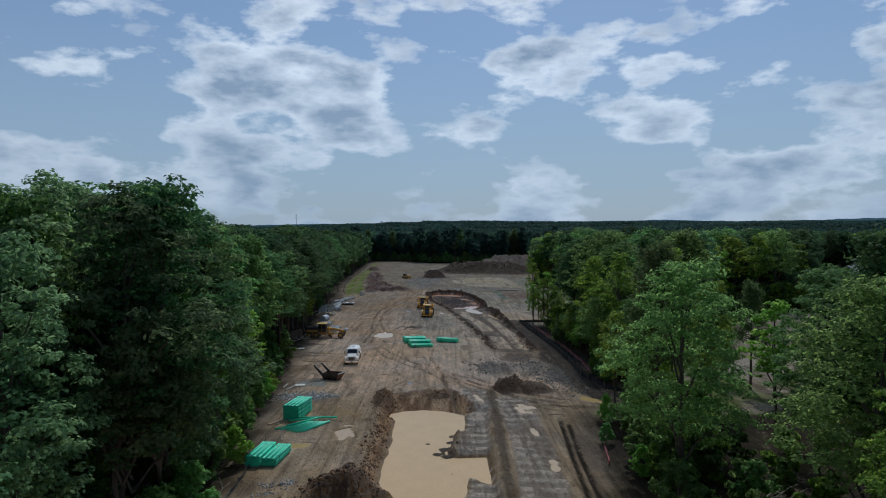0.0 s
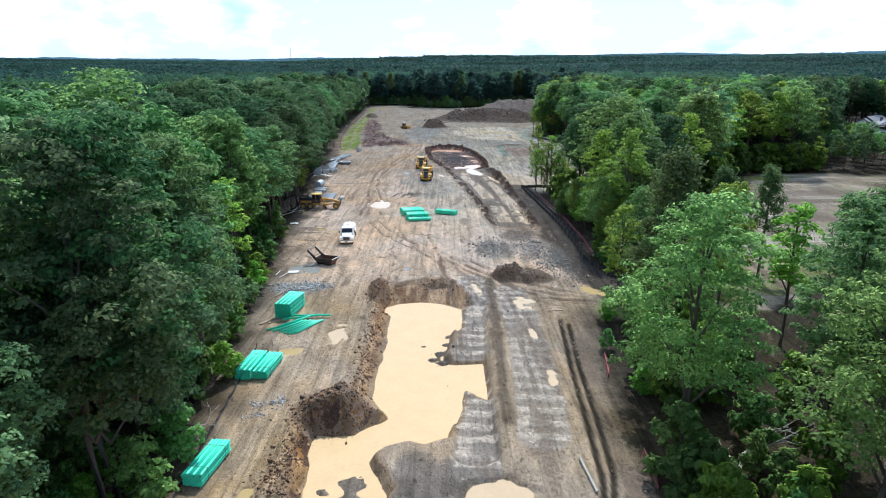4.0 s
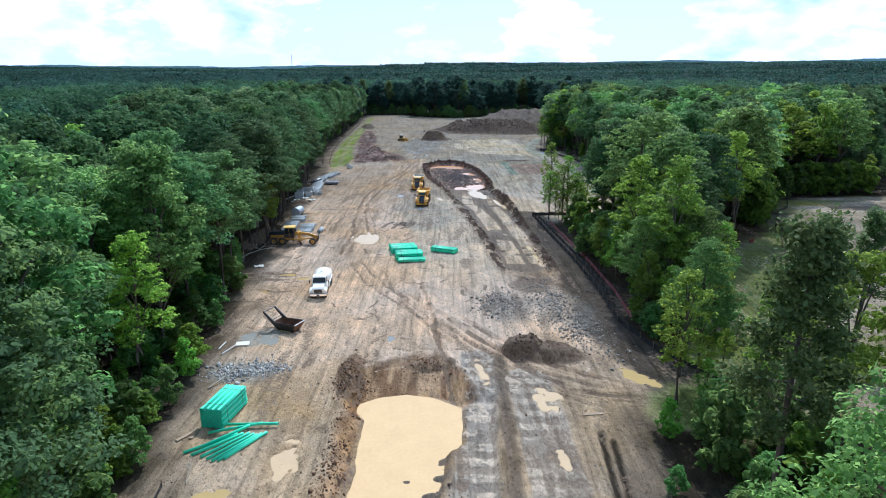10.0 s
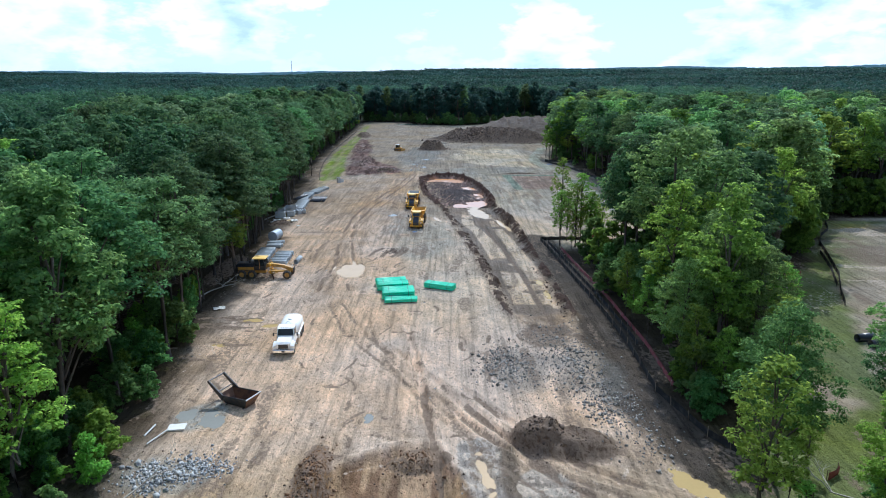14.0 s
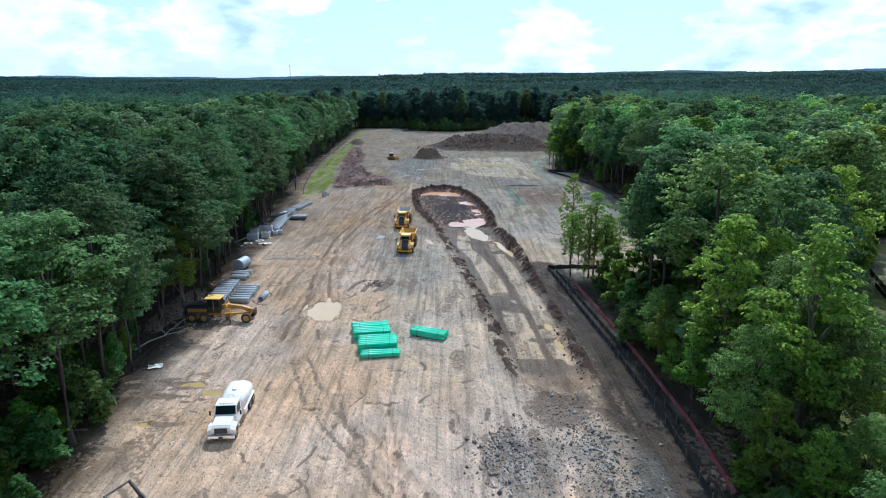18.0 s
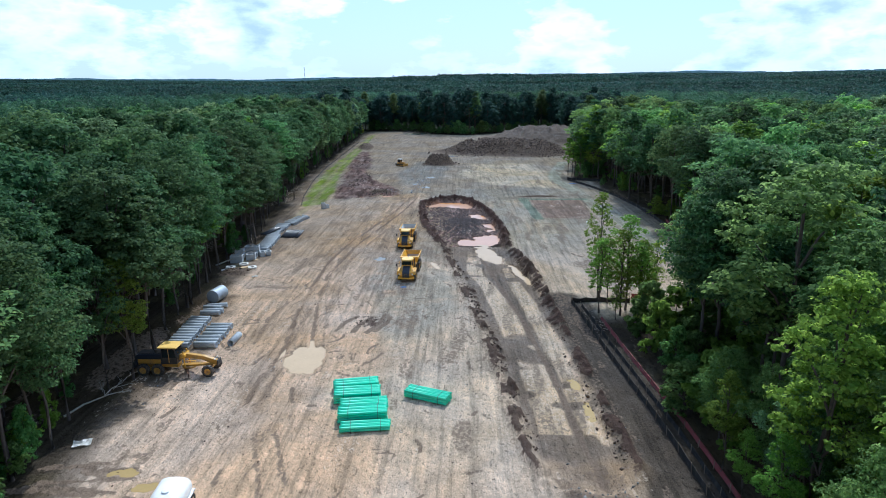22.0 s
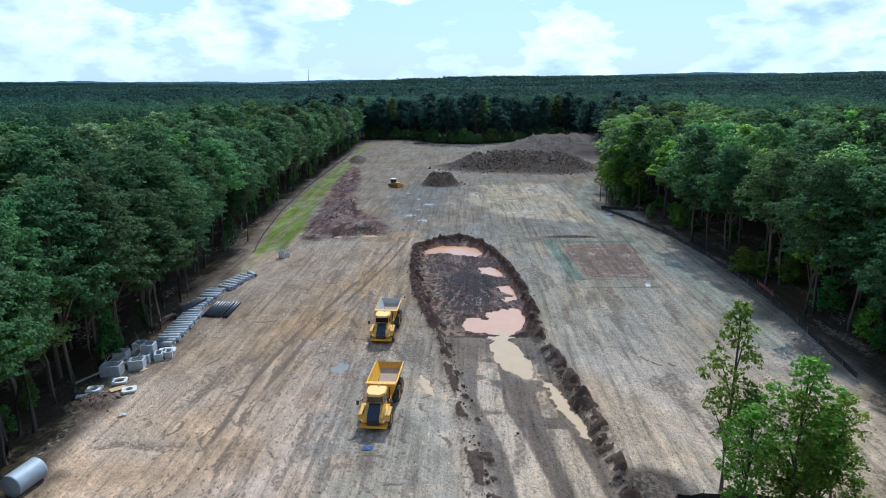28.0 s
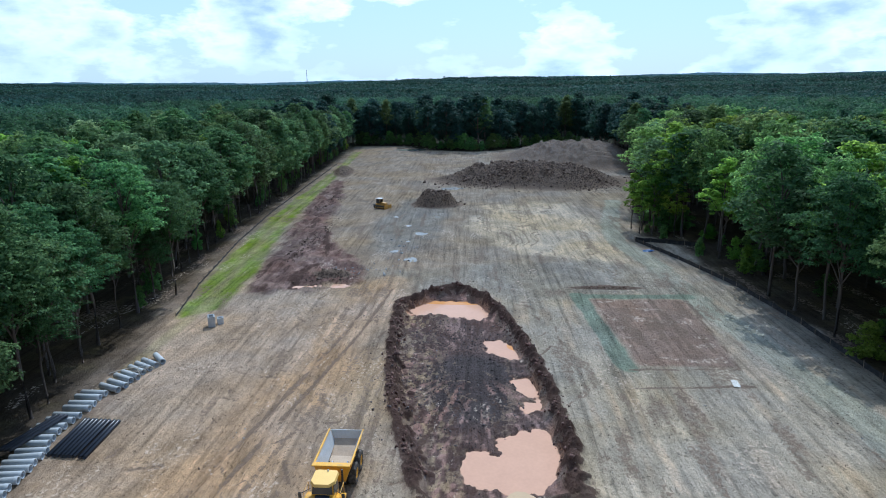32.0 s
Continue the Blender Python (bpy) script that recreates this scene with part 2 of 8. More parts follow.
def soil_mat():
    """Graded earth: colour of each soil from the mesh's own attribute, with clods, streaks left by blades and tyres, and fine relief."""
    m = bpy.data.materials.new("earth")
    m.use_nodes = True
    n, l = m.node_tree.nodes, m.node_tree.links
    b = n["Principled BSDF"]
    col, tc = n.new("ShaderNodeAttribute"), n.new("ShaderNodeTexCoord")
    col.attribute_name = "soil"
    maps = []
    # scale, stretch, turn, detail, roughness: patches, blotches, grain, fine grain, drag marks, dark flecks, pale smears, tint, crossing drag marks, pebbles
    for s, st, rot, d, ro in ((0.11, (1, 0.8, 1), 0, 8, 0.60), (0.45, (1, 0.55, 1), 0.3, 8, 0.62), (2.6, (1, 0.8, 1), 0.6, 7, 0.62), (13.0, (1, 1, 1), 0, 3, 0.6), (0.9, (1.6, 0.06, 1), 0.06, 7, 0.62), (3.4, (1, 0.55, 1), 0.6, 4, 0.60),
                              (0.5, (0.8, 0.4, 1), 0, 10, 0.66), (0.06, (1, 1, 1), 0.3, 8, 0.62), (1.0, (1.5, 0.08, 1), -0.30, 6, 0.60), (6.0, (1, 0.8, 1), 0.2, 2, 0.5)):
        mp, t = n.new("ShaderNodeMapping"), n.new("ShaderNodeTexNoise")
        mp.inputs["Scale"].default_value = st
        mp.inputs["Location"].default_value = (7.3 * len(maps), 3.1 * len(maps), 0)
        mp.inputs["Rotation"].default_value = (0, 0, rot)
        t.inputs["Scale"].default_value, t.inputs["Detail"].default_value, t.inputs["Roughness"].default_value = s, d, ro
        t.inputs["Distortion"].default_value = 0.25 if len(maps) in (4, 8) else 0.5
        l.new(tc.outputs["Object"], mp.inputs[0]), l.new(mp.outputs[0], t.inputs["Vector"])
        maps.append(t.outputs[0])
    value = None
    for src, a, z, lo, hi in ((maps[0], 0.36, 0.64, 0.88, 1.11), (maps[1], 0.34, 0.66, 0.80, 1.16), (maps[2], 0.3, 0.7, 0.85, 1.14), (maps[3], 0.32, 0.68, 0.88, 1.11), (maps[4], 0.52, 0.63, 1.0, 0.70), (maps[4], 0.47, 0.36, 1.0, 1.17),
                              (maps[8], 0.56, 0.66, 1.0, 0.84), (maps[5], 0.595, 0.63, 1.0, 0.56), (maps[6], 0.56, 0.61, 1.0, 1.14), (maps[9], 0.66, 0.69, 1.0, 1.28)):
        r = n.new("ShaderNodeMapRange")
        r.inputs[1].default_value, r.inputs[2].default_value = a, z
        r.inputs[3].default_value, r.inputs[4].default_value = lo, hi
        l.new(src, r.inputs[0])
        if value is None:
            value = r.outputs[0]
        else:
            mul = n.new("ShaderNodeMath")
            mul.operation = "MULTIPLY"
            l.new(value, mul.inputs[0]), l.new(r.outputs[0], mul.inputs[1])
            value = mul.outputs[0]
    hsv, sat = n.new("ShaderNodeHueSaturation"), n.new("ShaderNodeMapRange")
    sat.inputs[1].default_value, sat.inputs[2].default_value, sat.inputs[3].default_value, sat.inputs[4].default_value = 0.38, 0.62, 0.85, 1.18
    l.new(maps[7], sat.inputs[0]), l.new(sat.outputs[0], hsv.inputs["Saturation"])
    l.new(col.outputs["Color"], hsv.inputs["Color"]), l.new(value, hsv.inputs["Value"])
    out = hsv.outputs[0]
    mk, split = n.new("ShaderNodeAttribute"), n.new("ShaderNodeSeparateColor")
    mk.attribute_name = "marks"
    l.new(mk.outputs["Color"], split.inputs[0])
    # marks with ragged edges: pale silt, brown mud, dark clods
    for channel, grain, amount, tone in ((1, maps[2], 1.2, (0.66, 0.545, 0.42)), (0, maps[2], 1.5, (0.245, 0.180, 0.130)), (2, maps[2], 1.3, (0.090, 0.055, 0.043))):
        e, mix = n.new("ShaderNodeMath"), n.new("ShaderNodeMixRGB")
        e.operation, e.inputs[1].default_value, e.inputs[2].default_value = "MULTIPLY_ADD", amount, -0.5 * amount
        add = n.new("ShaderNodeMath")
        l.new(grain, e.inputs[0]), l.new(e.outputs[0], add.inputs[0]), l.new(split.outputs[channel], add.inputs[1])
        edge = n.new("ShaderNodeMapRange")
        edge.inputs[1].default_value, edge.inputs[2].default_value, edge.inputs[4].default_value = 0.41, 0.59, 0.84
        l.new(add.outputs[0], edge.inputs[0]), l.new(edge.outputs[0], mix.inputs[0])
        tint, vary = n.new("ShaderNodeHueSaturation"), n.new("ShaderNodeMapRange")
        vary.inputs[1].default_value, vary.inputs[2].default_value, vary.inputs[3].default_value, vary.inputs[4].default_value = 0.3, 0.7, 0.65, 1.35
        tint.inputs["Color"].default_value = (*tone, 1)
        l.new(maps[2], vary.inputs[0]), l.new(vary.outputs[0], tint.inputs["Value"])
        l.new(out, mix.inputs[1]), l.new(tint.outputs[0], mix.inputs[2])
        out = mix.outputs[0]
    l.new(out, b.inputs["Base Color"])
    # wetness, carried in the attribute's fourth channel, makes the earth glossier
    r = n.new("ShaderNodeMapRange")
    r.inputs[3].default_value, r.inputs[4].default_value = 0.95, 0.42
    l.new(col.outputs["Alpha"], r.inputs[0]), l.new(r.outputs[0], b.inputs["Roughness"])
    b.inputs["Specular IOR Level"].default_value, b.inputs["Diffuse Roughness"].default_value = 0.04, 1.0
    bp, bp2 = n.new("ShaderNodeBump"), n.new("ShaderNodeBump")
    bp.inputs["Strength"].default_value, bp.inputs["Distance"].default_value = 1.0, 0.20
    bp2.inputs["Strength"].default_value, bp2.inputs["Distance"].default_value = 0.9, 0.07
    l.new(maps[2], bp.inputs["Height"]), l.new(maps[3], bp2.inputs["Height"])
    l.new(bp.outputs[0], bp2.inputs["Normal"]), l.new(bp2.outputs[0], b.inputs["Normal"])
    return m


EARTH = soil_mat()
# broad leaf colour in steps: brightened for near crowns, shade mixed in for others
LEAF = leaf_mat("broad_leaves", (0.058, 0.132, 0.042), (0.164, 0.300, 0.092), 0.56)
LEAF_SHADED = leaf_mat("dark_shaded_leaves", (0.027, 0.067, 0.029), (0.080, 0.158, 0.058), 0.33)
LEAF_MID = leaf_mat("half_shaded_leaves", (0.042, 0.100, 0.040), (0.128, 0.238, 0.080), 0.40)
LEAF_YOUNG = leaf_mat("young_leaves", (0.080, 0.165, 0.028), (0.205, 0.345, 0.062), 0.55)
LEAF_GREY = leaf_mat("grey_green_leaves", (0.062, 0.118, 0.058), (0.160, 0.262, 0.118), 0.52)
# brighter copy of LEAF, sunlight put into the colour of near crowns
LEAF_LIT = leaf_mat("lit_broad_leaves", (0.064, 0.134, 0.042), (0.160, 0.288, 0.088), 0.58)
NEEDLE = leaf_mat("pine_needles", (0.045, 0.085, 0.028), (0.11, 0.165, 0.06), 0.25)
# distant foliage: aerial haze tinted blue-green into these leaf colours
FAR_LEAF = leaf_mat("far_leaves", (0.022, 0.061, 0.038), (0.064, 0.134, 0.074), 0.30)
HAZE_LEAF = leaf_mat("haze_blue_leaves", (0.015, 0.043, 0.037), (0.038, 0.082, 0.064), 0.28)
BARK = mat("bark", (0.085, 0.068, 0.056), 0.9, scale=1.2, vary=0.4, bump=0.5, stretch=(3, 3, 0.5), each=0.25)
# canopy at the horizon, bluest, with the haze of distance in its colour
HAZE_HILL = mat("far_canopy", (0.052, 0.096, 0.118), 0.95, scale=0.05, vary=0.5, bump=0.0, spec=0.0)

# ---- plan: edges of the clearing and of what lies in it, metres ----
WEST_EDGE = [(-20, 15), (-18.5, 38), (-20, 52), (-21, 66), (-23, 76), (-24.5, 90), (-26, 100), (-27.8, 113), (-29.4, 124), (-29.4, 138), (-31.8, 158), (-35.0, 176), (-35.0, 193),
    (-36.8, 205), (-39.5, 225), (-45.5, 270), (-50, 350), (-54, 430), (-57, 492)]
FAR_EDGE = [(-30, 490), (-14, 466), (10, 458), (30, 476), (62, 486), (68, 440), (62, 380), (58, 345), (52, 332), (45, 304), (41.5, 281)]
EAST_EDGE = [(46, 272), (46, 252), (49, 228), (48.5, 205), (48, 186), (46, 172), (42, 162), (36, 155.5), (28, 153.5), (23, 152), (23, 143), (24.5, 126), (25, 108), (24.5, 96), (23, 84),
    (19, 76), (16.5, 64), (16, 52), (16, 40), (17, 15)]
CLEARING = WEST_EDGE + FAR_EDGE + EAST_EDGE
YARD = [(19, 78), (23, 87), (28, 93), (32.5, 103), (39, 114), (46, 125), (53, 136), (64, 146), (80, 176), (112, 184), (122, 172), (98, 140), (88, 124), (76, 110), (62, 95), (48, 83), (36, 77), (27, 74)]
POND = [(-6.2, 81), (-4.6, 82.6), (0.6, 84.0), (2.1, 83.1), (3.0, 79.6), (2.7, 76.1), (1.6, 74.2), (1.3, 70.5), (0.9, 67.8), (1.7, 66.4), (4.8, 66.8), (4.8, 59.0), (2.7, 60.9), (2.3, 57.1), (1.5, 54.4), (1.1, 52.2), (-0.9, 51.2),
        (-2.4, 51.6), (-4.3, 50.7), (-5.2, 49.6), (-4.1, 47.9), (-3.2, 45.5), (-3.7, 43.4), (-5.9, 43.4), (-7.6, 42.3), (-9, 42.3), (-9.8, 44.8), (-10.1, 49.6), (-10.5, 53.4), (-7.2, 53.4), (-4.8, 56), (-6.5, 59.5), (-6.1, 71.9)]
PIT = [(-5.6, 238.5), (-2, 243), (2.3, 246.5), (6, 242), (8.4, 236), (11, 224), (12.4, 213), (13, 202), (12.2, 194.5), (6, 193.6), (0.6, 194), (-1.2, 200), (-3.6, 211), (-5.4, 224)]
# pools on the pit's floor
POOLS = [[(-5.3, 240.3), (-3.1, 241.9), (1.7, 242.6), (4.3, 241.9), (7.5, 239.4), (7.7, 237.5), (5.9, 234.3), (1.8, 235.6), (-1.5, 236.5), (-3.4, 235.1), (-4.7, 237.3)],
         [(6.0, 226.6), (8.0, 227.2), (10.2, 226), (11.4, 222.8), (10.6, 220.9), (8.8, 221), (7.0, 222.2)], [(8.8, 216), (10.6, 216.4), (12.4, 216.6), (12.2, 212.6), (10.6, 212), (9.0, 212.9)],
         [(4.2, 202.3), (6.3, 201.5), (6.9, 203.8), (9.6, 205.4), (12.1, 206), (12.6, 202.5), (12.3, 198.7), (10.2, 196), (7.4, 195.6), (4.2, 196.4), (2.7, 198.8), (3.0, 200.1)], [(9.6, 210.4), (12.2, 211.2), (12.2, 209.6), (10.2, 208.2)]]
SAND = [(10.4, 315), (22, 320), (30.5, 318), (34, 297), (34.5, 280), (34.5, 262), (33.5, 248.5), (28.6, 247), (22, 262), (14, 266), (7, 282), (3, 297)]
CUT = [(0.8, 194), (12.4, 194), (13.6, 187), (15.8, 172), (16.6, 152), (17.2, 134), (17.8, 121), (16, 117.5), (12, 118), (10.6, 123), (9.6, 134), (7.2, 154), (5, 168), (3, 182)]


def smooth(a, b, v):
    t = np.clip((v - a) / (b - a), 0, 1)
    return t * t * (3 - 2 * t)


def lattice(ix, iy, seed):
    h = (ix.astype(np.int64) * 374761393 + iy.astype(np.int64) * 668265263 + seed * 974634221) & 0xFFFFFFFF
    h = ((h ^ (h >> 13)) * 1274126177) & 0xFFFFFFFF
    return ((h ^ (h >> 16)) & 0xFFFF) / 65535.0


def vnoise(x, y, seed=0):
    ix, iy = np.floor(x), np.floor(y)
    fx, fy = x - ix, y - iy
    fx, fy = fx * fx * (3 - 2 * fx), fy * fy * (3 - 2 * fy)
    a, b = lattice(ix, iy, seed), lattice(ix + 1, iy, seed)
    c, d = lattice(ix, iy + 1, seed), lattice(ix + 1, iy + 1, seed)
    return a + (b - a) * fx + (c - a) * fy + (a - b - c + d) * fx * fy


def fbm(x, y, seed=0, octaves=4):
    total, amp = 0.0, 0.5
    for k in range(octaves):
        total = total + amp * vnoise(x * 2**k, y * 2**k, seed + k * 17)
        amp *= 0.5
    return total / (1 - 0.5**octaves)


def inside(poly, x, y):
    """Signed distance to a polygon's edge: positive within."""
    best = np.full(np.shape(x), 1e18)
    sign = np.full(np.shape(x), -1.0)
    pts = poly + poly[:1]
    for (x0, y0), (x1, y1) in zip(pts, pts[1:]):
        ex, ey = x1 - x0, y1 - y0
        t = np.clip(((x - x0) * ex + (y - y0) * ey) / (ex * ex + ey * ey), 0, 1)
        best = np.minimum(best, (x - x0 - t * ex) ** 2 + (y - y0 - t * ey) ** 2)
        cross = ((y0 > y) != (y1 > y)) & (x < ex * (y - y0) / (ey if ey else 1e-9) + x0)
        sign = np.where(cross, -sign, sign)
    return np.sqrt(best) * sign


def along(line, x, y):
    """Distance to a polyline."""
    best = np.full(np.shape(x), 1e18)
    for (x0, y0), (x1, y1) in zip(line, line[1:]):
        ex, ey = x1 - x0, y1 - y0
        t = np.clip(((x - x0) * ex + (y - y0) * ey) / (ex * ex + ey * ey), 0, 1)
        best = np.minimum(best, (x - x0 - t * ex) ** 2 + (y - y0 - t * ey) ** 2)
    return np.sqrt(best)


def blob(x, y, cx, cy, rx, ry, turn=0.0):
    """1 at the middle of an ellipse, 0 at its edge, negative outside."""
    c, s = math.cos(radians(turn)), math.sin(radians(turn))
    u, v = ((x - cx) * c + (y - cy) * s) / rx, (-(x - cx) * s + (y - cy) * c) / ry
    return 1 - np.sqrt(u * u + v * v)


# heaps: middle x, y, half widths, turn, height, roughness
NEAR_HEAPS = [(-9.2, 55.6, 3.6, 4.2, 20, 1.3, 0.5), (-4.5, 37.5, 5, 2.4, 0, 1.0, 0.5), (3.5, 38, 5, 2.2, 0, 1.1, 0.5), (9.5, 40.5, 3, 2.2, 20, 0.7, 0.4), (9.6, 92.8, 2.4, 2.6, 0, 1.3, 0.4),
    (12.6, 91.8, 4.2, 2.8, -10, 1.1, 0.4), (-8.4, 86.6, 1.5, 5.0, 4, 0.9, 0.6), (-0.2, 89.4, 2.6, 1.2, 8, 0.5, 0.8)]
FAR_HEAPS = [(-4.6, 317, 7, 6.5, 0, 3.4, 0.5), (26, 362, 33, 21, -8, 5.2, 1.0), (50, 425, 34, 42, 0, 6.4, 0.9), (-33.5, 174.2, 2.6, 2.2, 0, 0.6, 0.4), (-43, 385, 4, 14, 10, 1.6, 0.4),
    (-18.5, 251, 3.6, 2.2, 0, 0.8, 0.4), (25.5, 245.2, 6.0, 0.9, 0, 0.35, 1.2), (11.0, 210.6, 1.5, 1.3, 0, 0.6, 0.6), (0.0, 198.2, 1.0, 1.2, 0, 0.6, 0.6), (-34, 142, 2.2, 8, 0, 0.4, 0.3)]
HEAPS = NEAR_HEAPS + FAR_HEAPS
# ruts: lines that wheels have followed; width between wheels, depth
HAUL_RUTS = [([(-9.5, 248), (-12.0, 226), (-15.2, 207.3), (-18.0, 192.6), (-19.0, 180.8), (-18.9, 171), (-18.6, 163), (-18.2, 156), (-17.2, 148), (-16.5, 143), (-17.4, 137.6), (-16.6, 128)], 0.0, 0.17),
    ([(-7.5, 248), (-10, 226), (-13.4, 207), (-16.1, 192.6), (-16.9, 182), (-17.5, 172.5), (-16.9, 163.4), (-15.5, 156), (-14.2, 148), (-12.4, 139)], 0.0, 0.17), ([(-5.6, 113), (1.6, 102), (4.2, 98), (9.3, 88.9), (14, 83.4), (22, 81.5)], 0.0, 0.16),
    ([(-17, 128), (-16.5, 146), (-17, 166), (-14.5, 190), (-8, 225), (-9, 262)], 0.0, 0.05), ([(-2, 104), (5, 93.5), (11, 86.6), (17.5, 82.4)], 0.0, 0.16)]
SIDE_RUTS = [([(-14.6, 129), (-9.4, 115.5), (-3.8, 107), (-1, 101.6), (2.4, 96), (7.1, 89.5), (10.9, 84.6), (18, 80)], 1.9, 0.08), ([(-19.2, 166), (-21.5, 154), (-20.3, 142)], 0.0, 0.07), ([(1, 104), (6, 96), (12, 88), (19, 83.6)], 2.0, 0.18), ([(-3, 118), (-1.2, 106), (0.3, 96), (2.2, 82), (2.6, 66)], 0.0, 0.3),
    ([(-9, 122), (-6, 112), (-1, 102), (4, 93), (6.6, 80), (6.4, 62)], 0.0, 0.12), ([(9, 85), (10, 70), (10.5, 56)], 2.0, 0.08), ([(-31.4, 164.5), (-27.2, 166.9), (-21, 166.2), (-19.2, 164.4)], 0.5, 0.08),
    ([(2, 205), (-3, 240), (-8, 270)], 2.0, 0.05)]
RUTS = HAUL_RUTS + SIDE_RUTS
# puddles: middle x, y, half widths, turn, depth of the hollow, kind of water
POND_PUDDLES = [(-11.6, 72, 1.1, 2.9, 0, 0.14, "tan"), (-16.4, 68, 1.6, 1.0, 0, 0.12, "amber"), (4.8, 44.2, 2.7, 2.4, 0, 0.5, "tan"), (-13.5, 42.7, 0.65, 2.9, 8, 0.14, "amber"),
    (-11.0, 38.4, 0.8, 2.2, 20, 0.12, "amber"), (0.7, 37.9, 0.55, 0.6, 0, 0.2, "tan"), (21.2, 86, 1.1, 3, 35, 0.13, "amber"), (10.9, 82, 1.3, 2.0, 0, 0.12, "tan"),
    (-5.2, 96, 0.5, 1.0, 0, 0.1, "slate"), (-19.5, 95.5, 1.3, 1.8, 30, 0.1, "slate"), (-21.8, 96.5, 1.0, 1.4, 0, 0.1, "slate"), (10.6, 72.5, 0.9, 1.2, 0, 0.1, "tan"),
    (11.4, 62, 0.9, 1.4, 0, 0.1, "tan"), (5, 88, 0.8, 2.4, 5, 0.12, "tan")]
CUT_PUDDLES = [(-13.6, 141.5, 2.4, 4.2, 8, 0.24, "tan"), (9.4, 187.6, 2.1, 6.2, 10, 0.22, "tan"), (14.2, 174.6, 0.9, 7.6, 14, 0.3, "tan"), (-0.3, 179, 0.6, 2.6, 18, 0.10, "tan"),
    (-10.2, 182.8, 1.1, 1.3, 0, 0.12, "slate"), 
    (16.2, 136.2, 0.75, 2.0, 6, 0.12, "amber"), (16.7, 130.4, 0.6, 2.2, 4, 0.12, "amber"), (-22.6, 119.6, 1.3, 0.7, 0, 0.12, "amber"), (-20.2, 117.8, 1.2, 0.6, 10, 0.12, "amber"), (-24.5, 112, 0.9, 0.5, 0, 0.1, "amber")]
FAR_PUDDLES = [(-17.5, 246.2, 2.6, 1.0, 0, 0.2, "rose"), (-22, 246, 2.0, 0.8, 0, 0.2, "rose"), (-6, 283, 1.6, 1.6, 0, 0.12, "slate"), (-10, 268, 1.0, 1.2, 0, 0.1, "slate"), (-3.5, 301, 1.0, 1.4, 20, 0.12, "slate"), (-9.5, 291, 0.8, 1.1, 0, 0.12, "slate"),
    (-6.6, 262, 1.2, 1.5, 10, 0.12, "slate"), (-13.4, 301, 0.8, 1.0, 0, 0.12, "slate"), (-8.4, 276, 0.6, 0.8, 0, 0.1, "slate"), (-25, 470, 9, 7, 0, 0.3, "slate"), (-1, 345, 4, 3, 0, 0.2, "slate")]
PUDDLES = POND_PUDDLES + CUT_PUDDLES + FAR_PUDDLES
POND_LEVEL, PIT_DEPTH, CUT_DEPTH = -0.95, 1.0, 0.45


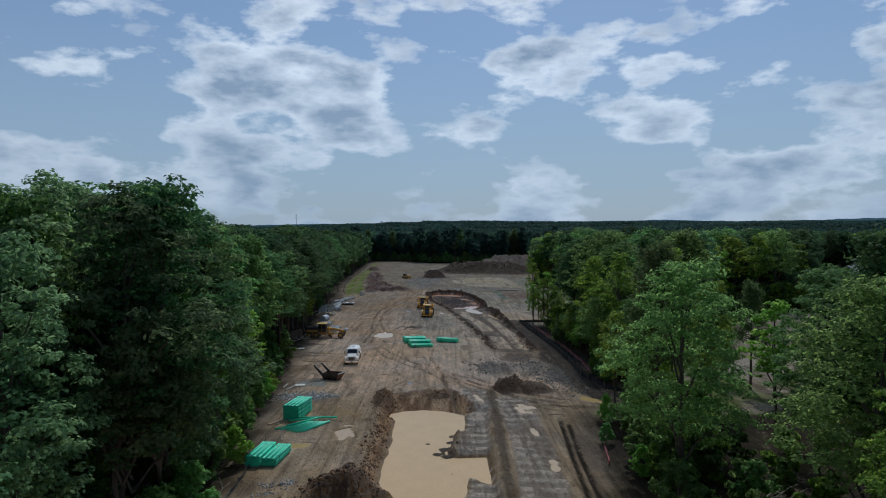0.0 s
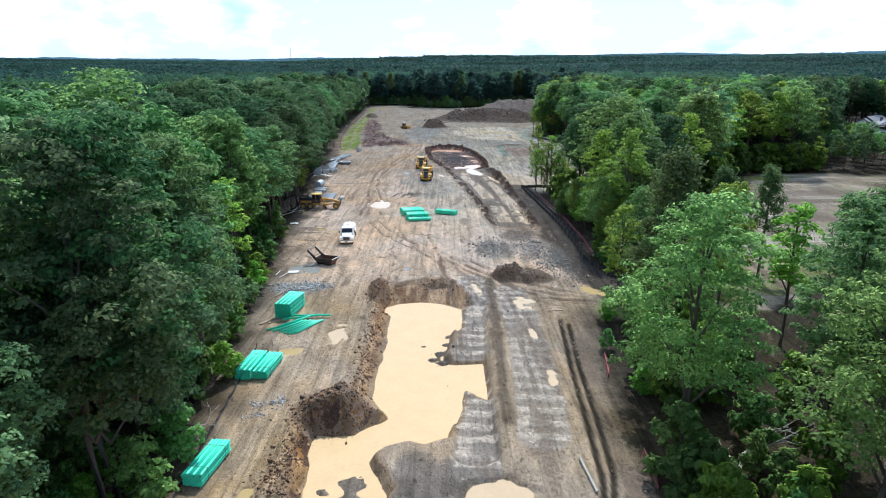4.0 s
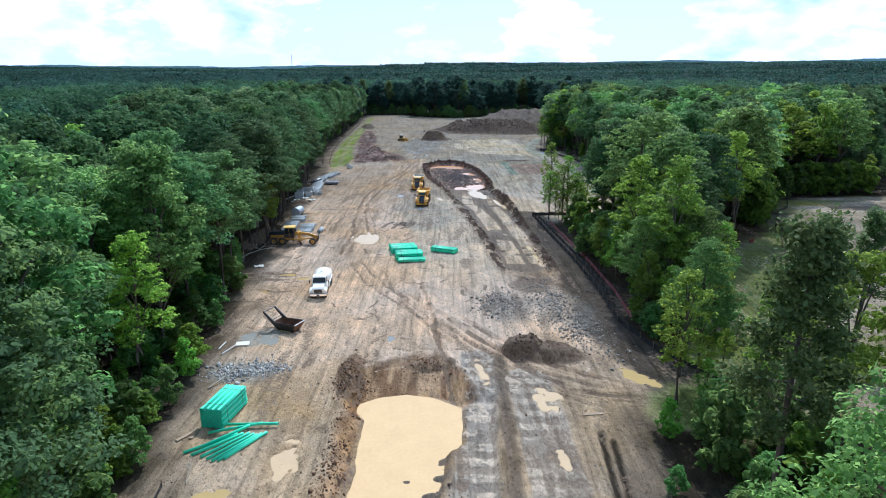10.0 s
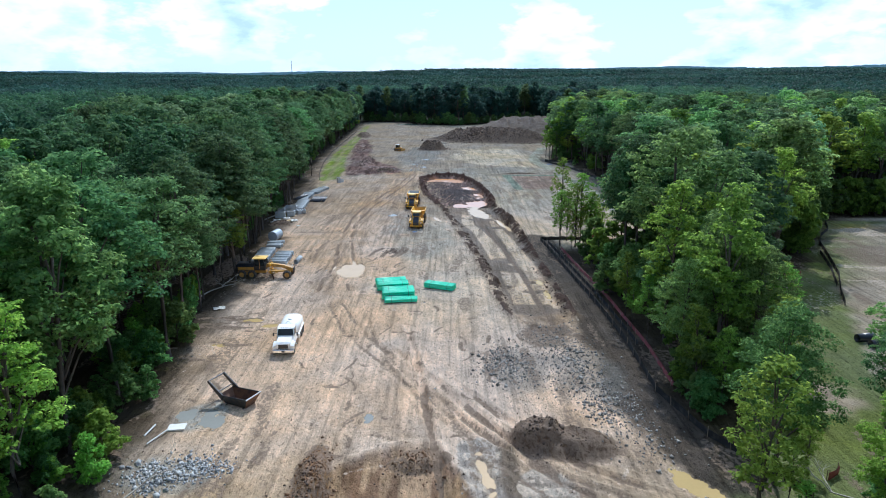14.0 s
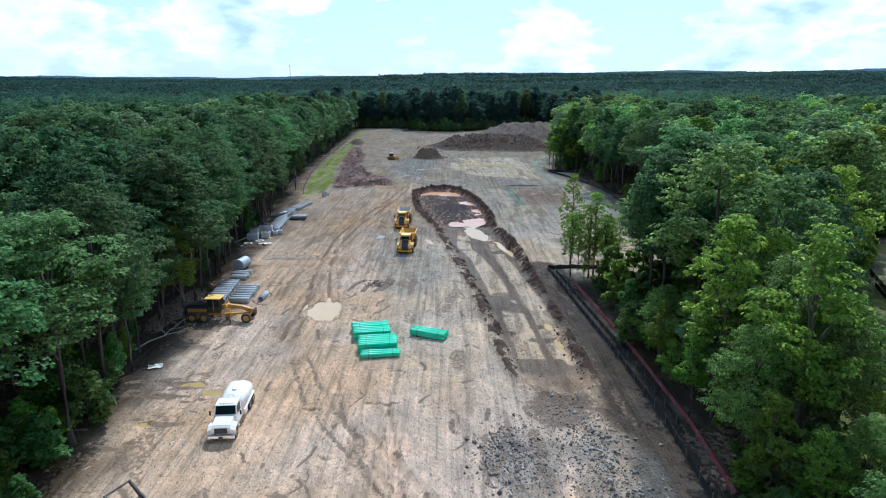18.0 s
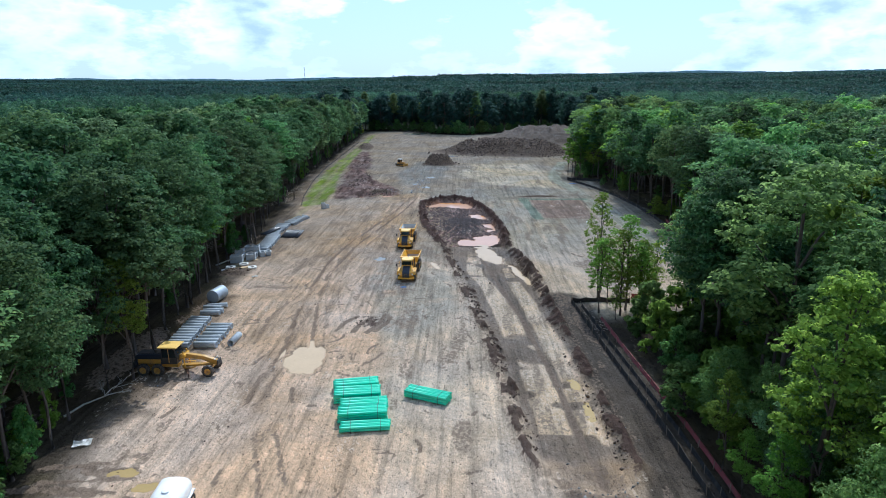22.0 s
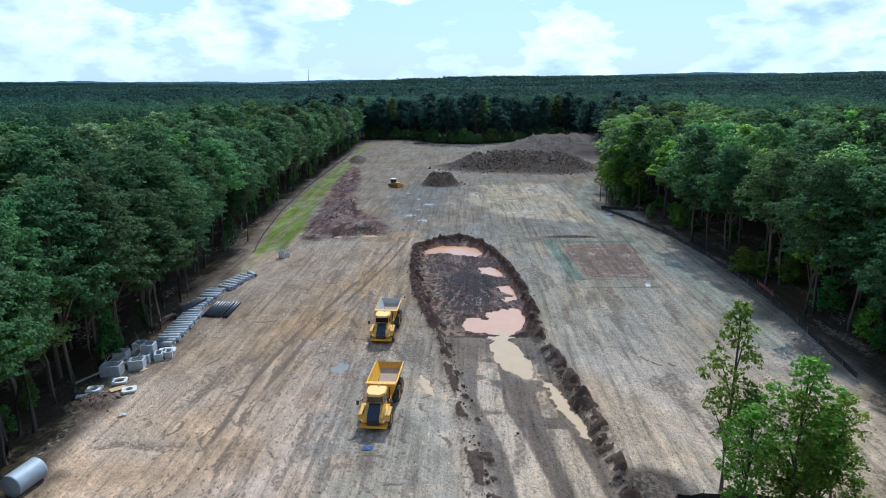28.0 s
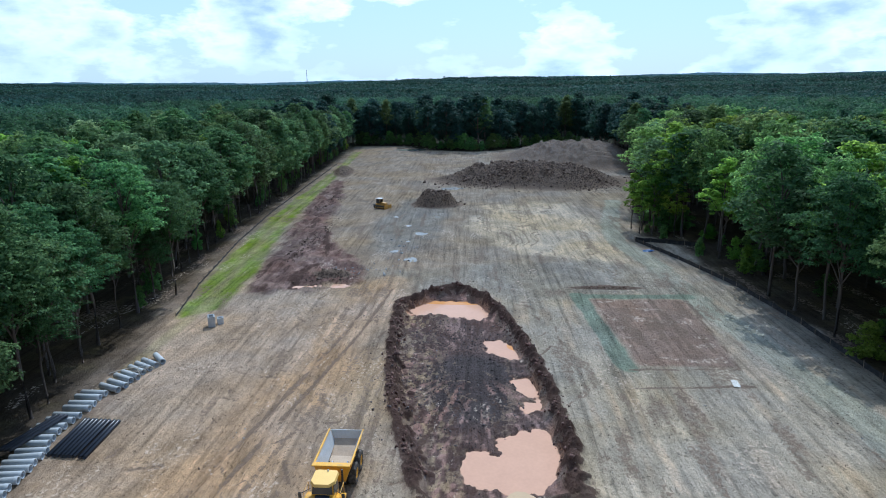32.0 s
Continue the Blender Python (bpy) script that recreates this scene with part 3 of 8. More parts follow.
def terrain(x, y):
    """Height and soil (red, green, blue, wetness) of the ground at points x, y."""
    n1, n2, n3 = fbm(x / 9, y / 9, 1), fbm(x / 2.2, y / 2.2, 5), fbm(x * 1.4, y * 1.4, 9, 3)
    n0 = fbm(x / 28, y / 40, 21)
    streak = fbm(x / 1.1, y / 9, 31)
    warp = 1.4 * (fbm(x / 3, y / 3, 41) - 0.5)
    r = np.hypot(x, y)
    site = inside(CLEARING, x, y)
    yard = inside(YARD, x, y)
    open_ = np.maximum(smooth(-1.5, 1.5, site + 2 * warp), smooth(-1, 1, yard + 2 * warp))
    z = 0.35 * (n0 - 0.5) + 0.16 * (n1 - 0.5) + (0.10 * (n2 - 0.5) + 0.07 * (n3 - 0.5)) * (0.4 + 0.6 * open_)
    # wooded hills round the horizon
    z = z + smooth(700, 2600, r) * (26 + 12 * x / (r + 1) + 46 * (fbm(x / 620, y / 900, 3) - 0.42)) + smooth(2000, 4300, r) * 26
    col = np.stack([0.365 + 0 * x, 0.283 + 0 * x, 0.202 + 0 * x, 0 * x], -1)

    def paint(mask, c, wet=0.0):
        nonlocal col
        k = np.clip(mask, 0, 1)[..., None]
        col = col * (1 - k) + np.array([*c, wet]) * k

    # ragged marks of mud, pale silt and dark turned clods, broken up by the earth's own grain
    mark = np.zeros((*np.shape(x), 4))

    def stain(channel, mask):
        mark[..., channel] = np.maximum(mark[..., channel], np.clip(mask, 0, 1))

    # broad tints of the graded earth
    paint(0.7 * smooth(0.46, 0.66, n0), (0.295, 0.235, 0.175))
    paint(0.8 * smooth(-6, 9, x + 5 * (n1 - 0.5)) * smooth(95, 150, y), (0.345, 0.315, 0.258))
    paint(0.4 * smooth(0.5, 0.72, n1) * smooth(60, 130, y), (0.25, 0.235, 0.205))
    paint(0.6 * smooth(0.52, 0.7, streak), (0.385, 0.31, 0.23))
    stain(0, 0.52 * smooth(0.56, 0.72, fbm(x / 2.2, y / 9, 77)))
    paint(0.8 * smooth(78, 100, y) * smooth(200, 165, y), (0.545, 0.425, 0.330))
    paint(0.5 * smooth(165, 195, y) * smooth(250, 230, y) * smooth(-4, -14, x), (0.34, 0.262, 0.20))
    paint(0.6 * smooth(108, 128, y) * smooth(190, 170, y) * smooth(-8, -1, x + 6 * (n1 - 0.5)), (0.47, 0.405, 0.325))
    stain(1, 0.40 * smooth(0.54, 0.70, fbm(x / 3.0, y / 8, 79)) * smooth(95, 120, y))
    paint(0.75 * smooth(232, 268, y), (0.25, 0.208, 0.162))
    paint(0.6 * (1 - smooth(48, 64, y)) * (1 - smooth(-12, -9, x)), (0.42, 0.32, 0.21))
    paint(0.55 * smooth(0.45, 0.7, fbm(x / 4, y / 4, 88)) * (1 - smooth(60, 110, y)) * (1 - smooth(-8, 0, x)), (0.36, 0.27, 0.18))
    paint(0.6 * smooth(0.1, 0.5, blob(x, y, -2.5, 164, 9, 32) + 1.0 * (n1 - 0.5)) * smooth(0.35, 0.6, n2 + 0.1), (0.285, 0.28, 0.25), 0.15)
    # pale sand and dark grey spoil at the far end
    sand = inside(SAND, x, y) + 6 * (n1 - 0.5) + 2.5 * warp
    paint(0.85 * smooth(-1.5, 2.0, sand), (0.47, 0.40, 0.295))
    sweep = fbm(x / 26, y / 34, 45)
    crawl = np.abs(((x * (0.7 + 0.5 * sweep) + 9 * sweep + 0.13 * y * (sweep - 0.3)) / 1.9) % 1.0 - 0.5)
    crawl = smooth(0.24, 0.10, crawl) * smooth(0.36, 0.50, fbm(x / 5, y / 9, 46))
    z = z - 0.10 * crawl * smooth(-1.5, 2.0, sand)
    stain(0, 0.56 * crawl * smooth(-1.5, 2.0, sand))
    # greenish stone track beside the eastern fence
    track = along([(44, 322), (36.5, 292), (34.6, 275), (37.2, 258), (37.9, 238), (39.6, 225), (41.5, 205), (41, 190)], x, y) + 1.2 * warp
    paint(0.75 * smooth(2.4, 1.6, track), (0.30, 0.31, 0.255))
    paint(0.75 * smooth(-0.05, 0.3, blob(x, y, -9, 296, 9, 34, -4) + 0.5 * (n1 - 0.5)), (0.20, 0.195, 0.18))
    paint(0.75 * smooth(-0.05, 0.3, blob(x, y, 16, 250, 28, 12, 0) + 0.5 * (n1 - 0.5)), (0.25, 0.23, 0.195))
    # a building pad outlined by bands of grey-green stone
    fray = 0.5 * warp + 0.5 * (n2 - 0.5)
    band = np.maximum(smooth(1.35, 0.95, along([(20.7, 241.6), (22.1, 216.6)], x, y) + fray), smooth(1.1, 0.75, along([(20.7, 241.2), (37, 241.0)], x, y) + fray))
    bed = inside([(22, 240), (36, 240), (34.6, 217), (23.4, 217)], x, y)
    paint(0.85 * smooth(-0.3, 0.6, bed + 0.6 * warp), (0.232, 0.168, 0.140))
    stain(0, 0.62 * smooth(0, 1, bed) * smooth(0.5, 0.62, fbm(x / 1.2, y / 5, 59)))
    stain(1, 0.48 * smooth(0, 1, bed) * smooth(0.6, 0.68, fbm(x / 3.4, y / 1.2, 60)))
    mark *= (1 - band)[..., None]
    paint(band * 0.97, (0.178, 0.212, 0.168))
    for line in ([(36.2, 240), (34.6, 217)], [(22.2, 216.2), (34.6, 216.6)], [(21.2, 211.8), (36, 212.6)], [(25.6, 210.8), (26.8, 206.6)]):
        stain(0, 0.8 * smooth(0.34, 0.14, along(line, x, y) + 0.25 * warp) * smooth(0.36, 0.5, n2 + 0.05))
    wet = smooth(0.0, 0.5, blob(x, y, -26, 116, 9, 15) + 0.6 * (n1 - 0.5))
    stain(0, 0.8 * wet * smooth(0.48, 0.62, fbm(x / 3.2, y / 1.0, 58)))
    # western verge: dark litter plus painted shade below the overhanging crowns
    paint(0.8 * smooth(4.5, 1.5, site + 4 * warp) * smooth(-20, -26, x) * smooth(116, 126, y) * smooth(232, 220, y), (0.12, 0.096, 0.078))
    # beaten, littered edge by the trees, with the shade of their crowns painted in
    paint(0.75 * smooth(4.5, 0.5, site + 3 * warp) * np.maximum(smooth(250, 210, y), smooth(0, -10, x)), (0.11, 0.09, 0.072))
    paint(0.8 * smooth(-1, 2, yard + 3 * warp), (0.36, 0.31, 0.245))
    east = x - np.interp(y, [75, 106, 125, 130, 148, 163, 174], [44, 47, 56, 58.2, 67.4, 75, 82])
    rough = smooth(-1, 2, yard + 3 * warp) * smooth(1.0, -0.5, east + 1.5 * warp)
    paint(0.9 * rough * smooth(0.36, 0.52, n1 + 0.2 * smooth(105, 130, y)), (0.115, 0.150, 0.048))
    stain(1, 0.62 * smooth(0, 2, yard) * smooth(0.5, 2, east) * smooth(0.50, 0.60, fbm(x / 5, y / 7, 96)))
    stain(0, 0.60 * smooth(0, 2, yard) * smooth(0.5, 2, east) * smooth(0.54, 0.62, fbm(x / 2, y / 12, 97)))
    paint(0.8 * smooth(0.1, 0.4, blob(x, y, 86, 172, 7, 3, 10)), (0.52, 0.30, 0.10), 0.5)
    paint(0.9 * smooth(-2.5, 0.5, yard + 2 * warp) * smooth(9, 4, yard + 3 * warp) * smooth(0.42, 0.5, n1 + 0.05) * smooth(22, 26, x), (0.14, 0.16, 0.06))
    # thin tyre trails along the haul ways
    trails = np.random.default_rng(5)
    for k in range(26):
        x0, x1, bend, y0 = trails.uniform(-22, 1), trails.uniform(-16, 2), trails.uniform(-5, 5), trails.uniform(92, 190)
        length, pale, gauge = trails.uniform(30, 100), trails.random() < 0.4, trails.uniform(1.9, 2.4)
        u = np.clip((y - y0) / length, 0, 1)
        path = x0 + (x1 - x0) * u + bend * np.sin(np.pi * u) + 0.5 * (n0 - 0.5) * 4
        d = np.minimum(np.abs(x - path), np.abs(x - path - gauge))
        k1 = smooth(0.30, 0.10, d + 0.25 * (n2 - 0.5)) * smooth(0, 0.08, u) * smooth(1, 0.92, u) * smooth(0.42, 0.58, n1 + 0.1)
        z = z - 0.03 * k1
        stain(1 if pale else 0, (0.40 if pale else 0.50) * k1)
    # browner earth where the haulers pass
    way = along(HAUL_RUTS[0][0], x - 0.6, y) + 3 * (n1 - 0.5) + 1.5 * warp
    paint(0.55 * smooth(5.5, 2.5, way) * smooth(112, 124, y), (0.43, 0.318, 0.222))
    paint(0.45 * smooth(1.8, 0.8, way) * smooth(112, 124, y) * smooth(0.4, 0.55, streak), (0.27, 0.20, 0.145))
    # bundles of wheel marks beside the haul ways
    for line, gauge, depth in HAUL_RUTS[:3]:
        d = along(line, x, y) + 0.5 * (n0 - 0.5)
        for k in range(4):
            off, pale = trails.uniform(0.6, 3.2), trails.random() < 0.45
            stain(1 if pale else 0, (0.40 if pale else 0.50) * smooth(0.26, 0.08, np.abs(d - off) + 0.25 * (n2 - 0.5)) * smooth(0.42, 0.56, fbm(x / 4, y / 11, 100 + k)))
    # short scrapes and skid marks
    for k in range(520):
        cx, cy, turn, size = trails.uniform(-27, 17), trails.uniform(86, 245), trails.normal(0, 0.5), trails.uniform(0.5, 2.2)
        if trails.random() < 0.25:
            turn += 1.3
        bend, wide, deep = trails.uniform(-0.25, 0.25), trails.uniform(0.12, 0.26), trails.random()
        jj, ii = slice(*np.searchsorted(y[:, 0], (cy - 2.6, cy + 2.6))), slice(*np.searchsorted(x[0], (cx - 2.6, cx + 2.6)))
        u = -(x[jj, ii] - cx) * math.sin(turn) + (y[jj, ii] - cy) * math.cos(turn)
        v = (x[jj, ii] - cx) * math.cos(turn) + (y[jj, ii] - cy) * math.sin(turn) - bend * u * u
        e = smooth(wide * 1.5, wide * 0.6, np.abs(v) + 0.2 * (n3[jj, ii] - 0.5)) * smooth(size, size * 0.7, np.abs(u) + 0.6 * (n2[jj, ii] - 0.5))
        z[jj, ii] -= 0.05 * e
        z[jj, ii] += 0.05 * smooth(wide * 1.2, 0.0, np.abs(v - 1.6 * wide)) * (e.size > 0) * smooth(size, size * 0.7, np.abs(u))
        pick = 1 if deep < 0.22 else 0
        mark[jj, ii, pick] = np.maximum(mark[jj, ii, pick], (0.44 + 0.30 * deep) * e)
    # ruts
    for line, gauge, depth in RUTS:
        d = along(line, x, y) + 0.25 * warp
        d = np.abs(d - gauge / 2) if gauge else d
        ends = np.minimum(np.hypot(x - line[0][0], y - line[0][1]), np.hypot(x - line[-1][0], y - line[-1][1]))
        d = d + 0.3 * (n2 - 0.5)
        k = smooth(0.46, 0.20, d) * smooth(1.3, 4.0, ends)
        z = z - depth * k + 0.5 * depth * smooth(0.28, 0.0, np.abs(d - 0.62)) * (0.5 + n3)
        stain(0, k * (0.44 + 0.36 * min(1, depth * 4)) * smooth(0.38, 0.52, fbm(x / 2.0, y / 7, 35) + 0.08))
    # muddy haul ways beside the pond, printed crosswise by a dozer's tracks
    for line, half, tone, seed in (([(4.6, 91), (4.7, 85), (4.0, 78), (3.4, 66), (3.5, 56), (3, 47)], 1.7, (0.265, 0.232, 0.205), 54), ([(9.6, 86), (9.9, 76), (9.9, 66), (9.0, 52)], 2.1, (0.30, 0.258, 0.222), 56)):
        lane = smooth(half + 0.35, half - 0.1, along(line, x, y) + warp * 0.45)
        paint(lane * 0.92, tone, 0.3)
        rung = smooth(0.20, 0.30, np.abs(((y + 1.2 * (n1 - 0.5) + 0.08 * x) / 2.1) % 1.0 - 0.5)) * smooth(0.34, 0.46, fbm(x / 2.2, y / 3.2, seed))
        z = z + 0.07 * lane * rung
        paint(0.8 * lane * rung, (0.42, 0.372, 0.322), 0.35)
        stain(1, lane * (0.47 * rung + 0.56 * smooth(0.60, 0.68, fbm(x / 2.0, y / 1.6, seed + 1))))
        stain(0, 0.5 * lane * smooth(0.56, 0.64, fbm(x / 0.7, y / 6, seed + 2)))
    ridge = smooth(0.95, 0.35, along([(7.0, 91), (7.0, 82), (6.7, 72), (6.2, 60), (6.2, 54)], x, y) + 0.8 * warp)
    z = z + ridge * (0.10 + 0.35 * n2 * n3)
    paint(0.9 * ridge, (0.15, 0.118, 0.09))
    paint(0.85 * smooth(0, 0.4, blob(x, y, -7.8, 38.4, 3.6, 2.7) + 0.5 * (n2 - 0.5)), (0.33, 0.27, 0.21), 0.3)
    paint(0.8 * smooth(0, 0.4, blob(x, y, -1.2, 46, 3.6, 4.8) + 0.8 * (n2 - 0.5)), (0.15, 0.128, 0.115), 0.35)
    churn = smooth(0.0, 0.35, blob(x, y, 1.2, 43.6, 7.0, 3.6) + 0.8 * (n2 - 0.5))
    paint(churn * 0.9, (0.155, 0.13, 0.108), 0.4)
    z = z + churn * 0.5 * (n2 - 0.5)
    # furrows of the old fence line
    for line in ([(14.6, 76.3), (13.5, 62.9), (12.9, 53.3), (12.4, 46.1), (11.4, 40.8)], [(15.4, 75.1), (14.4, 63.8), (13.9, 54), (13.4, 47.1), (12.3, 42)]):
        d = along(line, x, y)
        z = z - 0.25 * smooth(0.32, 0.06, d)
        paint(0.95 * smooth(0.36, 0.16, d), (0.03, 0.025, 0.02))
    # strip along the silt fence's ditch, tree shade painted into the soil as near-black
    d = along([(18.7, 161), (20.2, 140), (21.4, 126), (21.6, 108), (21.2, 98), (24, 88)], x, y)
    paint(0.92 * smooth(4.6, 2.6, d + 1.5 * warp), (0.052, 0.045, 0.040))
    # darker strip along the farther silt fence
    d = along([(44.5, 184), (46.8, 212), (46.8, 230), (44, 254), (38, 275)], x, y)
    paint(0.7 * smooth(2.6, 0.8, d + warp), (0.17, 0.155, 0.13))
    # strewn rubble soils
    churned = smooth(0, 0.5, blob(x, y, 13.8, 115, 4.2, 5.0, -10) + 0.9 * (n2 - 0.5))
    stain(0, 0.75 * churned)
    z = z + churned * 0.7 * (n2 - 0.4)
    stain(1, 0.8 * churned * smooth(0.56, 0.66, fbm(x / 1.5, y / 1.5, 93)))
    rub = np.maximum(smooth(0, 0.4, blob(x, y, 9.6, 106.5, 4.2, 6.6) + 0.7 * (n2 - 0.5)), smooth(0, 0.4, blob(x, y, 16.6, 105, 4.6, 6.8) + 0.7 * (n2 - 0.5)))
    paint(rub * 0.55, (0.165, 0.158, 0.145))
    z = z + rub * 0.35 * (n3 - 0.3)
    paint(0.8 * smooth(0, 0.4, blob(x, y, -19.6, 87.4, 4.2, 3) + 0.7 * (n2 - 0.5)), (0.225, 0.215, 0.195))
    paint(0.8 * smooth(0, 0.4, blob(x, y, -20.5, 96, 3, 3.4) + 0.7 * (n2 - 0.5)), (0.27, 0.28, 0.275), 0.2)
    d = blob(x, y, -8.0, 152.3, 3.0, 3.2) + 1.2 * (streak - 0.5)
    stain(2, 0.6 * smooth(0.2, 0.5, d) * smooth(0.4, 0.6, n2 + 0.1))
    for line in ([(-11.6, 149.6), (-10.9, 152.4), (-9.6, 154.6)], [(-9.4, 149.4), (-8.9, 151.6), (-8.2, 153.2)], [(-7.6, 149.2), (-6.5, 152), (-6.1, 155.2)], [(-6.6, 149.6), (-5.4, 152.6), (-5.3, 154.4)]):
        stain(0, 0.95 * smooth(0.42, 0.18, along(line, x, y) + 0.5 * (n2 - 0.5)))
    # strip of red spoil and mown grass on the far side
    red = inside([(-30.4, 242), (-22.4, 243.5), (-14, 248), (-14.6, 256), (-20, 268), (-28.6, 290), (-30, 312), (-37.5, 360), (-41.5, 362), (-40.6, 333), (-35.4, 285), (-32.4, 258)], x, y)
    k = smooth(-1.2, 1.2, red + 3 * warp)
    paint(k * 0.97, (0.150, 0.100, 0.090), 0.1)
    stain(2, 0.6 * k * smooth(0.5, 0.65, fbm(x / 1.2, y / 5, 63)))
    paint(k * 0.6 * smooth(0.54, 0.62, fbm(x / 1.6, y / 3.0, 61)), (0.27, 0.20, 0.175))
    z = z + k * (1.5 * (fbm(x / 1.7, y / 3.2, 62) - 0.35))
    turf = inside([(-36.2, 231), (-31.8, 235), (-32.8, 254), (-37.6, 290), (-41.8, 350), (-48.6, 460), (-52, 460), (-47.4, 393), (-45, 307), (-41, 258)], x, y)
    paint(smooth(-0.5, 0.8, turf + 1.6 * warp), (0.165, 0.222, 0.048))
    paint(0.6 * smooth(-0.5, 0.8, turf) * smooth(0.5, 0.62, fbm(x / 1.2, y / 6, 66)), (0.235, 0.24, 0.105))
    paint(0.55 * smooth(0.8, 0.3, np.abs(x - np.interp(y, [236, 258, 307, 393, 460], [-34.6, -37, -42, -46, -50.6])) / 1.4 + 0.5 * (n2 - 0.5)), (0.30, 0.265, 0.16))
    # heaps
    for hx, hy, rx, ry, turn, height, rough in HEAPS:
        k = blob(x, y, hx, hy, rx, ry, turn) + 0.28 * (fbm(x / (rx * 0.5), y / (rx * 0.5), int(hx * 7) & 255) - 0.5)
        s = smooth(0.0, 0.62, k)
        if height > 3:  # furrowed by rain and by the bucket
            z = z + s * height * (0.55 * (fbm(x / 3.6, y / 9, 36) - 0.5) + 0.35 * (fbm(x / 1.8, y / 1.8, 37) - 0.5))
        z = z + height * s * (1 + rough * 0.45 * (n2 - 0.5) + rough * 0.5 * (fbm(x / 6, y / 6, 33) - 0.5)) + 0.9 * rough * s * (n3 - 0.5) * min(1.0, height)
        tone = (0.205, 0.118, 0.062) if hy < 60 or hx < -8 and hy < 100 else (0.115, 0.080, 0.058) if hy < 100 else ((0.034, 0.029, 0.027) if 300 < hy < 400 else (0.085, 0.050, 0.040) if 190 < hy < 250 else (0.075, 0.062, 0.054) if hy < 400 else (0.20, 0.185, 0.17))
        paint(smooth(0.02, 0.16, k) * 0.95, tone)
        stain(0, 0.6 * smooth(-0.25, 0.05, k))
        paint(smooth(0.1, 0.3, k) * 0.55 * smooth(0.5, 0.7, n2), tuple(1.5 * c for c in tone))
    # the way along the pond's eastern side lies low
    low_way = smooth(2.2, 1.5, along([(4.2, 82), (3.8, 76), (3.3, 66), (3.4, 57), (3, 50)], x, y) + 0.5 * warp)
    z = z * (1 - low_way) + low_way * (-0.74 + 0.22 * (n2 - 0.5) + 0.07 * smooth(0.2, 0.3, np.abs(((y + 1.2 * (n1 - 0.5) + 0.08 * x) / 2.1) % 1.0 - 0.5)))
    # pond with broken banks
    p = inside(POND, x, y) + 0.25 * warp + 0.35 * (n2 - 0.5)
    bank_w = 1.7 + 1.4 * (n1 - 0.5) + 1.4 * (n2 - 0.5) + 5.0 * smooth(79.5, 83, y) * smooth(-9, -6, x) * smooth(5, 1, x)
    west = smooth(-3.5, -7.5, x) + 1.0 * smooth(80, 84, y)
    k = smooth(-bank_w * np.clip(west, 0.28, 1), 0.9, p)
    z = z * (1 - k) + k * (-1.7 + 0.5 * n2)
    lip = smooth(1.3, 0.2, np.abs(p + bank_w + 0.4)) * np.clip(west, 0, 1) * (y > 44)
    z = z + lip * (0.25 + 0.55 * (n2 - 0.3))
    ring = smooth(-bank_w - 1.0, -bank_w + 1.2, p) * smooth(0.5, -0.4, p)
    paint(ring * np.clip(west, 0, 1) * 0.97, (0.225, 0.130, 0.068))
    paint(ring * np.clip(west, 0, 1) * 0.85 * smooth(0.44, 0.56, fbm(x / 1.0, y / 6, 91)) * (0.7 + 0.3 * smooth(79, 83, y)), (0.44, 0.295, 0.16))
    stain(2, 0.75 * ring * np.clip(west, 0, 1) * smooth(0.52, 0.62, fbm(x / 0.8, y / 1.6, 92)) * smooth(84, 80, y))
    paint(smooth(-0.7, 0.0, p), (0.26, 0.19, 0.12), 0.6)
    shoal = 0 * x
    for ix_, iy_, ir, wide in ((-6.0, 46.8, 0.8, 1.6), (-6.4, 45.1, 0.6, 1.5), (-8.5, 46.1, 0.6, 1.0), (-7.6, 44.0, 0.5, 1.2), (0.2, 69.2, 0.7, 1.7), (-0.6, 67.6, 0.5, 1.8), (0.6, 66.9, 0.6, 1.6), (0.9, 71.2, 0.6, 1.3), (1.2, 73.4, 0.5, 1.2), (-1.6, 70.9, 0.3, 2.0)):
        shoal = np.maximum(shoal, blob(x, y, ix_, iy_, 1.5 * ir * wide, 1.5 * ir, 12) + 1.2 * (n3 - 0.5) + 0.6 * (n2 - 0.5))
    z = np.maximum(z, np.where(p > -0.3, -1.10 + 0.34 * np.clip(shoal, 0, 0.8), z))
    shoal = smooth(0.25, 0.45, shoal) * smooth(-0.6, 0.2, p)
    paint(shoal * 0.9, (0.14, 0.12, 0.10), 0.4)
    # shallow road cut with turned-up clods along both sides
    p = inside(CUT, x, y) + 0.5 * warp
    k = smooth(-0.9, 0.8, p)
    z = z * (1 - k) + k * (-CUT_DEPTH + 0.10 * (n2 - 0.5) + 0.05 * (streak - 0.5))
    paint(k, (0.205, 0.168, 0.138), 0.3)
    mark *= (1 - k)[..., None]
    mid = along([(6.6, 194), (9.7, 173), (11.2, 162.4), (12.5, 154), (13.3, 146), (14.0, 139.6), (14.7, 130), (15.4, 119)], x, y) + 0.3 * (n2 - 0.5)
    # two sheets of pale silt beside the middle track
    fray = 0.35 * warp + 0.35 * (n2 - 0.5)
    near_side = np.minimum(x - np.interp(y, [119, 130, 136, 145, 150, 160, 168, 176], [11.9, 11.4, 11.2, 10.6, 9.7, 8.6, 7.7, 5.6]), np.interp(y, [119, 130, 136, 145, 150, 155, 162, 169, 176], [14.2, 13.8, 13.9, 13.3, 12.2, 11.8, 10.9, 9.1, 7.4]) - x) + fray
